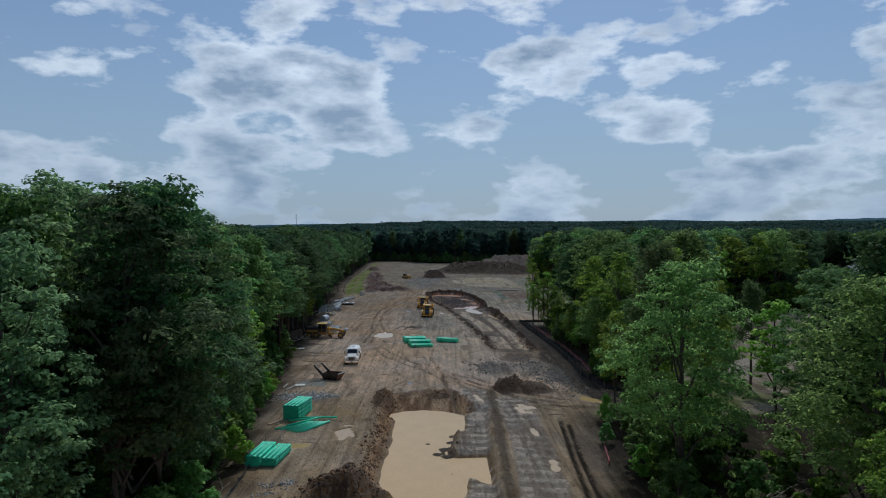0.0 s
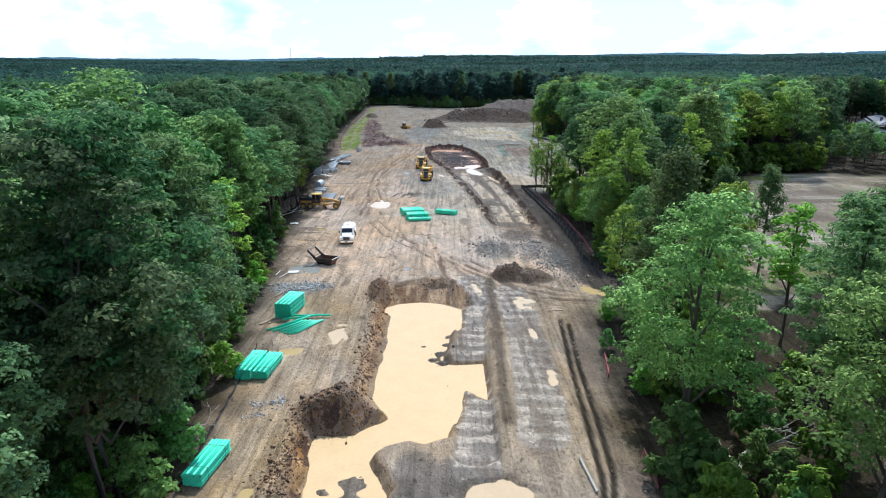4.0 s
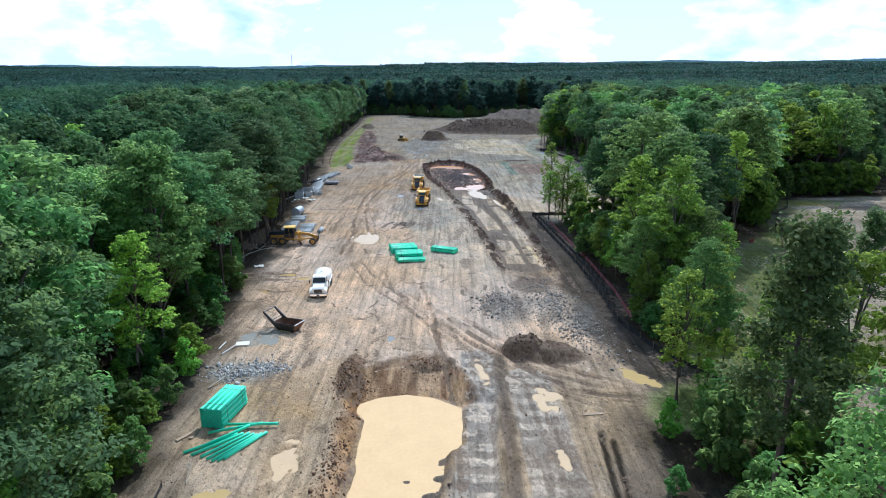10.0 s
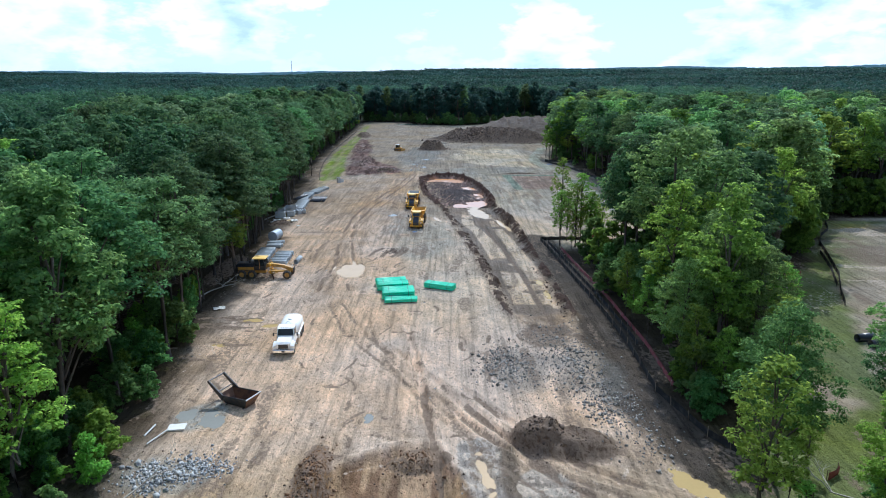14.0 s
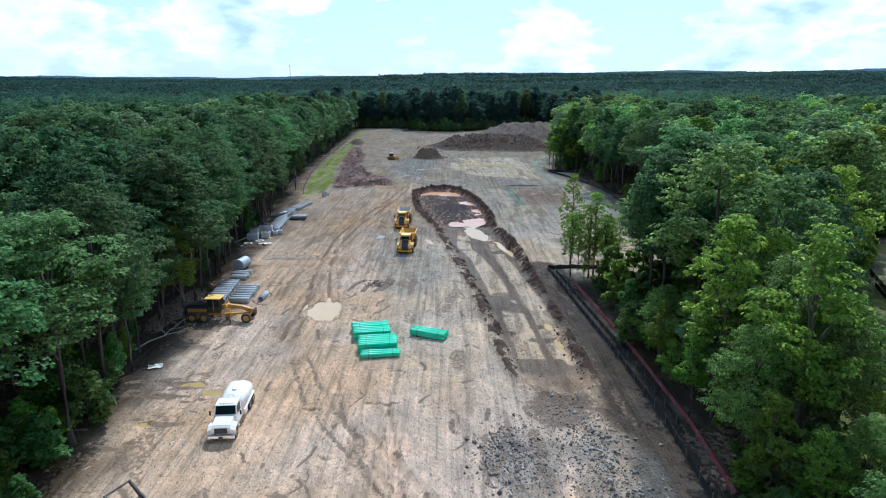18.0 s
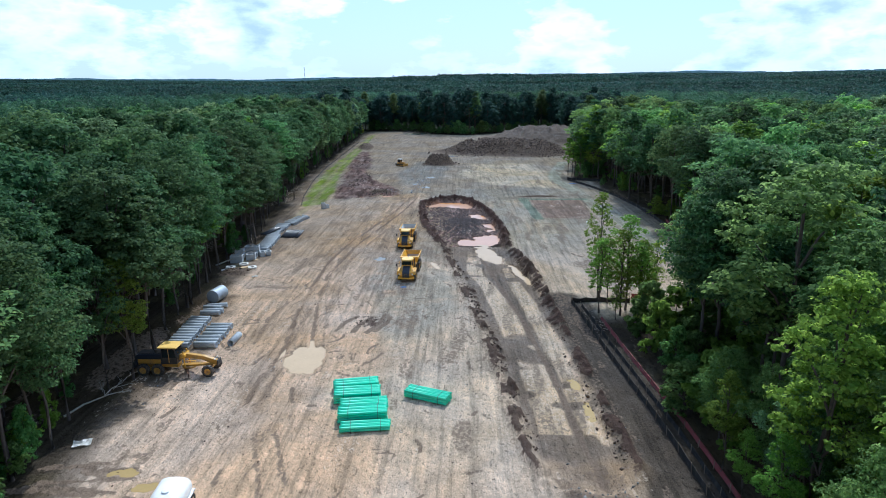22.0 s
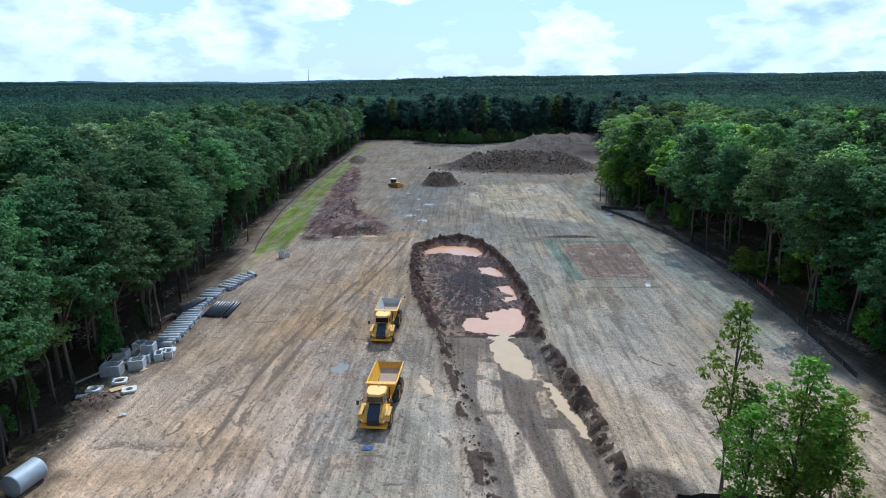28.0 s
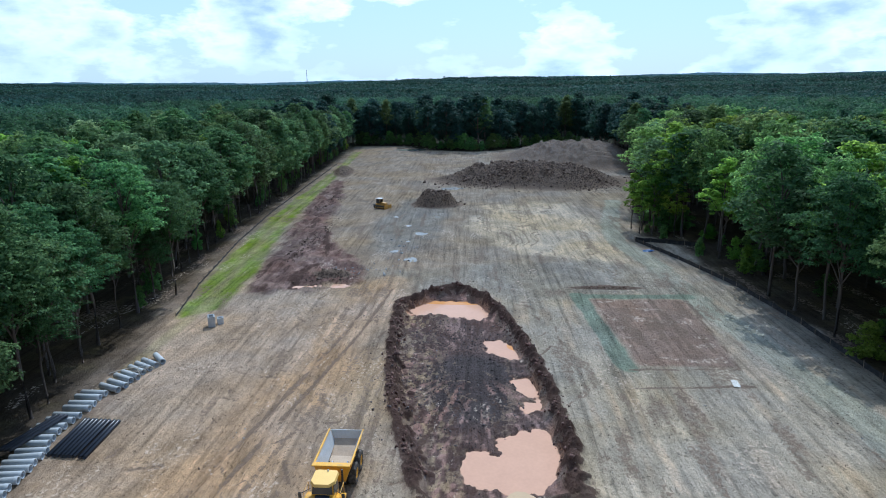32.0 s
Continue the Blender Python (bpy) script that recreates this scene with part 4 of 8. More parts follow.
    far_side = np.minimum(x - np.interp(y, [124, 131, 138, 146, 157, 168, 180], [16.0, 15.3, 15.0, 14.2, 13.4, 12.1, 11.4]), np.interp(y, [124, 131, 138, 142, 149, 157, 168, 180], [17.4, 17.6, 17.3, 16.7, 16.0, 15.1, 13.7, 11.8]) - x) + fray
    ragged = y + 2.5 * warp + 2 * (n2 - 0.5)
    broken = smooth(0.34, 0.40, vnoise(x / 5 + 61, y / 2.0, 61) - 0.25 * (n2 - 0.5)) * smooth(117, 120, y) * smooth(190, 182, y)
    for sheet, y0, y1 in ((near_side, 149, 170.5), (far_side, 137, 171)):
        silt = k * smooth(-0.42, -0.12, sheet) * np.maximum(smooth(y0 - 0.8, y0 + 0.8, ragged) * smooth(y1 + 0.8, y1 - 0.8, ragged), broken)
        paint(silt, (0.53, 0.418, 0.312), 0.3)
        stain(1, 0.46 * silt)
        stain(0, 0.50 * silt * smooth(0.53, 0.60, fbm(x / 0.9, y / 7, 68)))
    stain(0, 0.42 * k * smooth(0.5, 0.62, fbm(x / 0.8, y / 9, 64)) * smooth(0.3, 0, np.maximum(near_side, far_side)))
    # churned brown earth where the cut runs out
    runout = smooth(124.5, 121.5, y + 2 * warp + 3 * (n2 - 0.5)) * smooth(-2.5, 0.5, p)
    paint(0.8 * runout, (0.335, 0.255, 0.185))
    stain(0, 0.55 * runout * smooth(0.45, 0.55, fbm(x / 1.2, y / 1.2, 69)))
    z = z + runout * (0.28 + 0.25 * (n2 - 0.5))
    z = z - 0.10 * k * smooth(0.7, 0.2, np.abs(mid - 0.2))
    clod = smooth(0.85, 0.25, np.abs(p + 0.7) + 0.9 * warp) * smooth(0.46, 0.60, n2 + 0.08) * (y < 193) * smooth(116, 124, y)
    z = z + clod * (0.15 + 0.6 * n3)
    stain(2, clod * 0.95)
    stain(0, 0.45 * smooth(1.5, 0.7, np.abs(p + 0.9) + 0.9 * warp) * (y < 193) * smooth(116, 124, y))
    stain(0, 0.8 * k * smooth(0.55, 0.15, np.abs(mid)))
    # red pit: radial scrape ridges, pools, straw and pink silt between them
    p = inside(PIT, x, y) + 0.8 * warp
    k = smooth(-0.5, 1.1, p)
    rad, ang = np.hypot(x - 4.6, y - 219), np.arctan2((y - 219) * 0.8, x - 4.6)
    ray = vnoise(ang * 12, rad / 6, 73) * 0.3 + vnoise(ang * 34, rad / 3, 74) * 0.4 + n3 * 0.3
    pool = np.full(np.shape(x), -9.0)
    for poly in POOLS:
        pool = np.maximum(pool, inside(poly, x, y))
    sunk = smooth(-0.5, 0.7, pool + 1.1 * warp + 1.3 * (n3 - 0.5) + 1.8 * (ray - 0.5) * smooth(1.5, 6, rad))
    z = z * (1 - k) + k * (-PIT_DEPTH + 0.16 * (n2 - 0.5) + 0.20 * (n3 - 0.5) + 0.22 * (ray - 0.5) * smooth(1, 6, rad) - 0.42 * sunk)
    paint(k, (0.105, 0.074, 0.068), 0.25)
    paint(k * 0.9 * smooth(0.2, 0.5, blob(x, y, 4.6, 214, 8, 13) + 0.4 * (n1 - 0.5)), (0.066, 0.058, 0.060), 0.2)
    paint(k * 0.8 * smooth(0.55, 0.61, ray) * smooth(3, 8, rad) * smooth(0.4, 0.55, n1 + 0.1), (0.33, 0.225, 0.20), 0.2)
    paint(k * 0.7 * smooth(3.5, -1.5, x + 0.14 * (y - 215)) * smooth(0.56, 0.64, fbm(x / 0.5, y / 1.0, 75)), (0.36, 0.29, 0.20))
    stain(2, 0.52 * k * smooth(0.46, 0.38, ray) * smooth(3, 8, rad))
    paint(k * smooth(0.25, 0.8, sunk), (0.36, 0.22, 0.15), 0.6)
    rim = smooth(0.95, 0.25, np.abs(p + 0.4) + 0.6 * (n2 - 0.5)) * smooth(193, 195, y)
    z = z + rim * (0.1 + 0.5 * n3 * n2 * 1.6)
    paint(rim * 0.8, (0.078, 0.044, 0.035))
    stain(2, rim * 0.9)
    # clods turned out in scallops along the edges
    lumps = np.random.default_rng(23)
    for line, gap_, size, high in (([(-5.3, 227), (-0.3, 200), (2.3, 183.8), (4.7, 172.7), (6.3, 163.3), (7.4, 152.2), (8.7, 143), (10, 133)], 2.3, 0.52, 0.5), ([(12.9, 205), (13.5, 192), (14.5, 181.5), (15.9, 172.9), (16.6, 162), (16.9, 152)], 1.4, 0.8, 0.6),
                                   ([(0, 197), (-3.2, 211), (-5.4, 226), (-5.4, 237), (-2, 243), (2.3, 246), (6.4, 242), (9, 234), (11.4, 223), (13, 211), (13.4, 200)], 1.1, 0.55, 0.45)):
        for (x0, y0), (x1, y1) in zip(line, line[1:]):
            count = int(math.hypot(x1 - x0, y1 - y0) / gap_)
            for j in range(count):
                u, size_ = (j + lumps.uniform(0, 0.7)) / count, size * lumps.uniform(0.55, 1.3)
                cx, cy = x0 + (x1 - x0) * u + lumps.normal(0, 0.25), y0 + (y1 - y0) * u
                if lumps.random() < 0.12:
                    continue
                jj, ii = slice(*np.searchsorted(y[:, 0], (cy - 2.5, cy + 2.5))), slice(*np.searchsorted(x[0], (cx - 2.5, cx + 2.5)))
                e = smooth(-0.15, 0.6, blob(x[jj, ii], y[jj, ii], cx, cy, size_ * 1.25, size_, lumps.uniform(-30, 30)) + 0.5 * (n3[jj, ii] - 0.5))
                z[jj, ii] += high * e * lumps.uniform(0.6, 1.2)
                mark[jj, ii, 2] = np.maximum(mark[jj, ii, 2], e)
    step = smooth(1.0, 0.2, np.abs(y - 193.6)) * smooth(0, 1.5, x) * smooth(13, 11.5, x)
    z = z - 0.25 * step
    paint(step * 0.9, (0.085, 0.07, 0.062))
    # hollows that hold the puddles
    for px, py, rx, ry, turn, depth, kind in PUDDLES:
        k = smooth(-0.12, 0.3, blob(x, y, px, py, rx, ry, turn) + (0.7 if rx > 1.8 else 1.4) * (fbm(x / (0.40 * rx + 0.25), y / (0.40 * rx + 0.25), 13) - 0.5))
        z = z - k * (1.15 * depth + 0.16 * (n1 - 0.5) + 0.10 * (n2 - 0.5) + 0.07 * (n3 - 0.5))
        paint(0.6 * smooth(0.0, 0.6, k), (0.34, 0.27, 0.19), 0.7)
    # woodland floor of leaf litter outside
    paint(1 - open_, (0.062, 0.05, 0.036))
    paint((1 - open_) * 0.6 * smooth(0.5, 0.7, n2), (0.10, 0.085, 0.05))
    verge = smooth(0, 0.4, blob(x, y, 27, 80, 6, 5) + 0.6 * (n2 - 0.5))
    paint(verge * 0.8, (0.11, 0.135, 0.04))
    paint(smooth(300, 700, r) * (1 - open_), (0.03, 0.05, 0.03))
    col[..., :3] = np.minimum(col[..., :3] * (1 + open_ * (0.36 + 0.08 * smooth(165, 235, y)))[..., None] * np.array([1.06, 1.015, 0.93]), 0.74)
    return z, col, mark


def spread(dense, far, first, growth):
    out, step = [dense], first
    while abs(dense - far) > 1 and (dense - far) * (out[0] - far) > 0:
        dense = dense + (step if far > dense else -step)
        step *= growth
        out.append(dense)
    return out[1:]


GX = sorted(spread(-49, -4400, 1.2, 1.22)) + list(np.arange(-49, -26, 0.6)) + list(np.arange(-26, 26, 0.21)) + list(np.arange(26, 51, 0.45)) + spread(50.6, 4400, 1.2, 1.22)
GY = sorted(spread(26, -3500, 1.0, 1.3)) + list(np.arange(26, 100, 0.21)) + list(np.arange(100, 256, 0.26)) + list(np.arange(256, 325, 0.45)) + list(np.arange(325, 480, 0.9)) + spread(480, 4600, 1.6, 1.13)
GX, GY = np.array(GX), np.array(GY)
gx, gy = np.meshgrid(GX, GY)
gz, gcol, gmark = terrain(gx, gy)


def height_at(x, y):
    i, j = np.searchsorted(GX, x) - 1, np.searchsorted(GY, y) - 1
    u, v = (x - GX[i]) / (GX[i + 1] - GX[i]), (y - GY[j]) / (GY[j + 1] - GY[j])
    return float(gz[j, i] * (1 - u) * (1 - v) + gz[j, i + 1] * u * (1 - v) + gz[j + 1, i] * (1 - u) * v + gz[j + 1, i + 1] * u * v)


def mesh_of(name, verts, faces, material=None, smooth_shade=False):
    me = bpy.data.meshes.new(name)
    verts, faces = np.asarray(verts, np.float32), np.asarray(faces, np.int32)
    k = faces.shape[1]
    me.vertices.add(len(verts))
    me.vertices.foreach_set("co", verts.ravel())
    me.loops.add(faces.size)
    me.loops.foreach_set("vertex_index", faces.ravel())
    me.polygons.add(len(faces))
    me.polygons.foreach_set("loop_start", np.arange(0, faces.size, k, dtype=np.int32))
    if smooth_shade:
        me.polygons.foreach_set("use_smooth", np.ones(len(faces), bool))
    if material:
        me.materials.append(material)
    me.update(calc_edges=True)
    return me


def grid_faces(nx, ny):
    a = (np.arange(ny - 1)[:, None] * nx + np.arange(nx - 1)[None]).ravel()
    return np.stack([a, a + 1, a + nx + 1, a + nx], -1)


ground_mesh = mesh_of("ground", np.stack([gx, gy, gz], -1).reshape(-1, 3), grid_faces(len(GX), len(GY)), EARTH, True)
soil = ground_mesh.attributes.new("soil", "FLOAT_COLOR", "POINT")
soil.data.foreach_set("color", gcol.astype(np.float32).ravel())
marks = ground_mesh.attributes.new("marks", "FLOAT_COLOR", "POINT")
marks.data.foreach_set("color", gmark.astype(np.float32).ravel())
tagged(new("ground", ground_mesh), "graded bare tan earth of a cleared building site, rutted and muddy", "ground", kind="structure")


def water_mat(name, color, rough):
    m = mat(name, color, rough, scale=0.5, vary=0.07, bump=0.0, spec=0.2)
    b = m.node_tree.nodes["Principled BSDF"]
    b.inputs["IOR"].default_value = 1.33
    return m


WATER = {"tan": water_mat("tan_water", (0.47, 0.35, 0.22), 0.12), "amber": water_mat("amber_water", (0.37, 0.27, 0.12), 0.14), "orange": water_mat("orange_water", (0.55, 0.27, 0.10), 0.12),
         "rose": water_mat("rose_water", (0.52, 0.32, 0.22), 0.10), "slate": water_mat("slate_water", (0.22, 0.22, 0.20), 0.16)}


def water_sheet(name, cx, cy, rx, ry, turn, level, material, label):
    """A level sheet that the ground's hollow trims to its own shore."""
    n = 28
    ring = [(math.cos(2 * math.pi * k / n) * rx, math.sin(2 * math.pi * k / n) * ry, 0) for k in range(n)]
    bm = bmesh.new()
    bm.faces.new([bm.verts.new(p) for p in ring])
    me = bpy.data.meshes.new(name)
    bm.to_mesh(me)
    me.materials.append(material)
    ob = new(name, me)
    ob.matrix_world = pose(cx, cy, level, 0, 0, turn)
    return tagged(ob, label, "water", kind="structure")


pond = water_sheet("pond_water", -2.6, 60.5, 12, 24, 0, POND_LEVEL, water_mat("pond_water", (0.56, 0.395, 0.215), 0.2), "opaque tan muddy water filling a dug pond")
for poly in POOLS:
    xs, ys = [q[0] for q in poly], [q[1] for q in poly]
    water_sheet("pool_water", (min(xs) + max(xs)) / 2, (min(ys) + max(ys)) / 2, (max(xs) - min(xs)) * 0.66, (max(ys) - min(ys)) * 0.66, 0, -PIT_DEPTH - 0.19, WATER["rose"], "pinkish tan muddy pool on the floor of a dug pit")
for px, py, rx, ry, turn in ((1.4, 241.7, 6.4, 1.0, -3), (10.4, 225.0, 1.5, 1.2, -40)):
    water_sheet("pool_water", px, py, rx, ry, turn, -PIT_DEPTH - 0.183, WATER["orange"], "bright orange rusty margin of a pit pool")
WORDS = {"tan": "tan", "amber": "yellowish", "orange": "bright orange", "rose": "pinkish tan", "slate": "grey"}
for px, py, rx, ry, turn, depth, kind in PUDDLES:
    c, q = math.cos(radians(turn)), math.sin(radians(turn))
    ring = [[height_at(px + f * (rx * math.cos(a) * c - ry * math.sin(a) * q), py + f * (rx * math.cos(a) * q + ry * math.sin(a) * c)) for a in np.arange(0, 6.28, 0.5)] for f in (0.25, 1.2)]
    low, rim = float(np.median(ring[0])), float(np.percentile(ring[1], 25))
    level = low + 0.5 * min(max(rim - low, 0.03), depth)
    water_sheet("puddle_water", px, py, rx * 1.25, ry * 1.25, turn, level, WATER[kind], WORDS[kind] + " muddy puddle lying in a shallow hollow")

# ---- woodland ----
def part(name, data, material=None, parent=None, label=""):
    """Links a bmesh or mesh as one mesh object under a thing."""
    if isinstance(data, bmesh.types.BMesh):
        me = bpy.data.meshes.new(name)
        data.to_mesh(me)
        data.free()
    else:
        me = data
    if material and not me.materials:
        me.materials.append(material)
    ob = new(name, me)
    if parent:
        ob.parent = parent
    if label:
        tagged(ob, label)
    return ob


def tubes(runs, sides=6):
    """Tapered tubes along lists of (point, radius), as vertices and quads."""
    verts, faces = [], []
    for run in runs:
        base = len(verts)
        for k, (p, r) in enumerate(run):
            q = Vector(run[min(k + 1, len(run) - 1)][0]) - Vector(run[max(k - 1, 0)][0])
            q = q.to_track_quat("Z", "Y")
            for s in range(sides):
                a = 2 * math.pi * s / sides
                verts.append(Vector(p) + q @ Vector((r * math.cos(a), r * math.sin(a), 0)))
        for k in range(len(run) - 1):
            for s in range(sides):
                a, b = base + k * sides + s, base + k * sides + (s + 1) % sides
                faces.append((a, b, b + sides, a + sides))
    return [tuple(v) for v in verts], faces


def sprays(rng, centres, outward, size, up=0.55):
    """Leaf sprays: small folded diamonds that face roughly outward."""
    n = len(centres)
    d = outward + rng.normal(0, 0.55, (n, 3)) + np.array([0, 0, up])
    d /= np.linalg.norm(d, axis=1, keepdims=True)
    u = np.cross(d, rng.normal(0, 1, (n, 3)))
    u /= np.linalg.norm(u, axis=1, keepdims=True)
    v = np.cross(d, u)
    s = (size * rng.uniform(0.6, 1.35, n))[:, None]
    verts = np.stack([centres + u * s, centres + v * s * 0.62 + d * s * 0.2, centres - u * s, centres - v * s * 0.62 + d * s * 0.2], 1).reshape(-1, 3)
    return verts, np.arange(4 * n).reshape(-1, 4)


def broadleaf(seed, count, size, width=0.22, base=0.36, lobes=15):
    """Trunk with limbs, and a crown of leaf sprays on many lobes; 20 m tall."""
    rng = np.random.default_rng(seed)
    h, low = 20.0, 20 * base
    lean = rng.normal(0, 0.5, 2)
    top = np.array([lean[0], lean[1], h * 0.86])
    mids = []
    for k in range(lobes):
        t = (k + 0.5) / lobes
        z = low + (h - low) * (0.10 + 0.80 * t)
        reach = h * width * (1.0 - 0.72 * max(0, t - 0.45) / 0.55) * (0.55 + 0.45 * min(1, t / 0.3)) * rng.uniform(0.5, 0.95)
        a = k * 2.4 + rng.uniform(-0.5, 0.5)
        mids.append((np.array([lean[0] * t + reach * math.cos(a), lean[1] * t + reach * math.sin(a), z]), h * width * rng.uniform(0.36, 0.58) * (1.0 - 0.3 * t)))
    mids.append((np.array([lean[0], lean[1], h * 0.90]), h * width * 0.42))
    runs = [[((0, 0, -0.4), 0.27), ((0.1, 0, 1.2), 0.19), (tuple(top * [0.15, 0.15, 0.28] + np.append(rng.normal(0, 0.22, 2), 0)), 0.165), (tuple(top * [0.5, 0.5, 0.55]), 0.14), (tuple(top), 0.04)]]
    for c, r in mids[::2]:
        z0 = max(low * 0.8, c[2] - 4.5)
        p0 = top * (z0 / top[2])
        runs.append([(tuple(p0), 0.10), (tuple((p0 + c) / 2 + [0, 0, 0.5]), 0.065), (tuple(c), 0.02)])
    centres, outs = [], []
    weight = np.array([r * r for _, r in mids])
    for (c, r), k in zip(mids, (count * weight / weight.sum()).astype(int)):
        # twigs: each carries a tuft of sprays, so that the crown breaks into clumps
        tufts = 9 if count < 3000 else 26
        q = rng.normal(0, 1, (tufts, 3))
        q[:, 2] = q[:, 2] * 0.8 + 0.3
        q /= np.linalg.norm(q, axis=1, keepdims=True)
        q *= r * np.array([1, 1, 0.8]) * rng.uniform(0.55, 1.12, (tufts, 1))
        d = rng.normal(0, 1, (k, 3))
        d[:, 2] = np.abs(d[:, 2]) * 0.9 - 0.2
        d /= np.linalg.norm(d, axis=1, keepdims=True)
        spot = q[rng.integers(0, tufts, k)]
        centres.append(c + spot + d * r * np.array([1, 1, 0.6]) * (0.40 if tufts == 9 else 0.30) * rng.uniform(0.5, 1.15, (k, 1)))
        outs.append(d + 0.5 * spot / r)
    verts, faces = sprays(rng, np.concatenate(centres), np.concatenate(outs), size, 0.55 if count < 3000 else 0.8)
    return tubes(runs if count > 900 else runs[:1] + runs[1::3], 6 if count > 900 else 4), (verts, faces)


def pine(seed, count, size):
    rng = np.random.default_rng(seed)
    runs = [[((0, 0, -0.4), 0.28), ((0.1, 0.1, 10), 0.18), ((0, 0, 19.6), 0.04)]]
    centres, outs = [], []
    for k in range(26):
        z = 8.5 + 11 * (k / 26)
        reach = (3.4 - 2.6 * (k / 26) ** 1.4) * rng.uniform(0.7, 1.1)
        a = k * 2.4
        tip = np.array([reach * math.cos(a), reach * math.sin(a), z + 0.7])
        runs.append([((0, 0, z), 0.06), (tuple(tip), 0.015)])
        m = count // 26
        t = 0.45 + 0.6 * rng.random(m)[:, None]
        centres.append(np.array([0, 0, z]) + (tip - [0, 0, z]) * t + rng.normal(0, 0.42, (m, 3)))
        outs.append(rng.normal(0, 1, (m, 3)) + [0, 0, 0.6])
    return tubes(runs, 5), sprays(rng, np.concatenate(centres), np.concatenate(outs), size)


def make_tree(name, shape, leaf, label, category="tree", limbs=False):
    (tv, tf), (cv, cf) = shape
    root = new(name)
    if limbs:  # trunk of five rings, then limbs of three rings each, six sides
        part("trunk", mesh_of("trunk", tv[:30], tf[:24], BARK, True), None, root)
        for k in range((len(tv) - 30) // 18):
            part("limb", mesh_of("limb", tv[30 + 18 * k:48 + 18 * k], np.array(tf[24 + 12 * k:36 + 12 * k]) - 30 - 18 * k, BARK, True), None, root)
    else:
        part("trunk", mesh_of("trunk", tv, tf, BARK, True), None, root)
    part("crown", mesh_of("crown", cv, cf, leaf), None, root)
    return tagged(root, label, category, "woodland trees")


BROAD = "tall broadleaf tree with dense green crown and bare trunk"
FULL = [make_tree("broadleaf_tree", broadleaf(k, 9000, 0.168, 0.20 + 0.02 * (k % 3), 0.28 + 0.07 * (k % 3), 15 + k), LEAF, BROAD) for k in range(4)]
FULL.append(make_tree("broadleaf_tree", broadleaf(9, 7000, 0.165, 0.16, 0.32, 15), LEAF_YOUNG, "slender broadleaf tree with a bright yellow-green crown"))
ULTRA = [make_tree("broadleaf_tree", broadleaf(80 + k, 17000, 0.128, 0.20 + 0.02 * k, 0.30, 17 + k), (LEAF_MID, LEAF_GREY, LEAF_LIT)[k], BROAD) for k in range(3)]
ULTRA.append(make_tree("broadleaf_tree", broadleaf(89, 12500, 0.128, 0.17, 0.34, 13), LEAF_YOUNG, "slender broadleaf tree with a bright yellow-green crown"))
# farther crowns mostly take the leaf colour darkened for shade
LIGHT = [make_tree("broadleaf_tree", broadleaf(20 + k, 5200, 0.232, 0.20 + 0.02 * (k % 3), 0.32 + 0.06 * (k % 3), 14 + k), LEAF_GREY if k == 4 else LEAF_MID if k == 1 else LEAF_SHADED, BROAD) for k in range(6)]
LIGHT.append(make_tree("broadleaf_tree", broadleaf(29, 3600, 0.24, 0.17, 0.34, 12), LEAF_YOUNG, "slender broadleaf tree with a bright yellow-green crown"))
EASTERN = [make_tree("broadleaf_tree", broadleaf(30 + k, 5200, 0.232, 0.20 + 0.02 * (k % 3), 0.32 + 0.06 * (k % 3), 14 + k), (LEAF_MID, LEAF_SHADED, LEAF, LEAF_GREY, LEAF_SHADED)[k], BROAD) for k in range(5)]
OAK = make_tree("oak_tree", broadleaf(61, 12500, 0.158, 0.24, 0.40, 19), LEAF_SHADED, "large dark green oak with a broad rounded crown")
FRONT = [make_tree("broadleaf_tree", broadleaf(64 + k, 9500, 0.162, 0.20 + 0.02 * k, 0.40 + 0.05 * k, 16 + k), LEAF_MID if k == 1 else LEAF_SHADED, "tall green broadleaf tree at the edge of the clearing") for k in range(3)]
PINES = [make_tree("pine_tree", pine(40, 7800, 0.17), NEEDLE, "tall pine with a tapering open crown of needles"), make_tree("pine_tree", pine(41, 3000, 0.27), NEEDLE, "tall pine with a tapering open crown of needles")]
SHRUB = [make_tree("shrub", broadleaf(50 + k, 3200, 0.62, 0.36, 0.06, 12), LEAF_YOUNG if k else LEAF, "leafy understorey shrub at the edge of the woods", "shrub") for k in range(2)]
FAR_END = [make_tree("broadleaf_tree", broadleaf(120 + k, 3100, 0.34, 0.19 + 0.015 * k, 0.18 + 0.05 * (k % 3), 13 + k), HAZE_LEAF, "tall broadleaf tree at the far end, its leaves tinted with distance haze") for k in range(5)]
SAPLING = make_tree("sapling", broadleaf(95, 3200, 0.19, 0.15, 0.26, 18), LEAF_YOUNG, "thin sapling with sparse bright green leaves", "sapling", True)
USED = set()


def plant(kind, x, y, height, turn, wide=1.0):
    s = height / 20.0
    m = pose(x, y, height_at(x, y), 0, 0, turn) @ Matrix.Diagonal((s * wide, s * wide, s, 1))
    if kind not in USED:
        USED.add(kind)
        kind.matrix_world = m
        return kind
    ob = copy_thing(kind, Matrix.Identity(4))
    ob.matrix_basis = m
    return ob


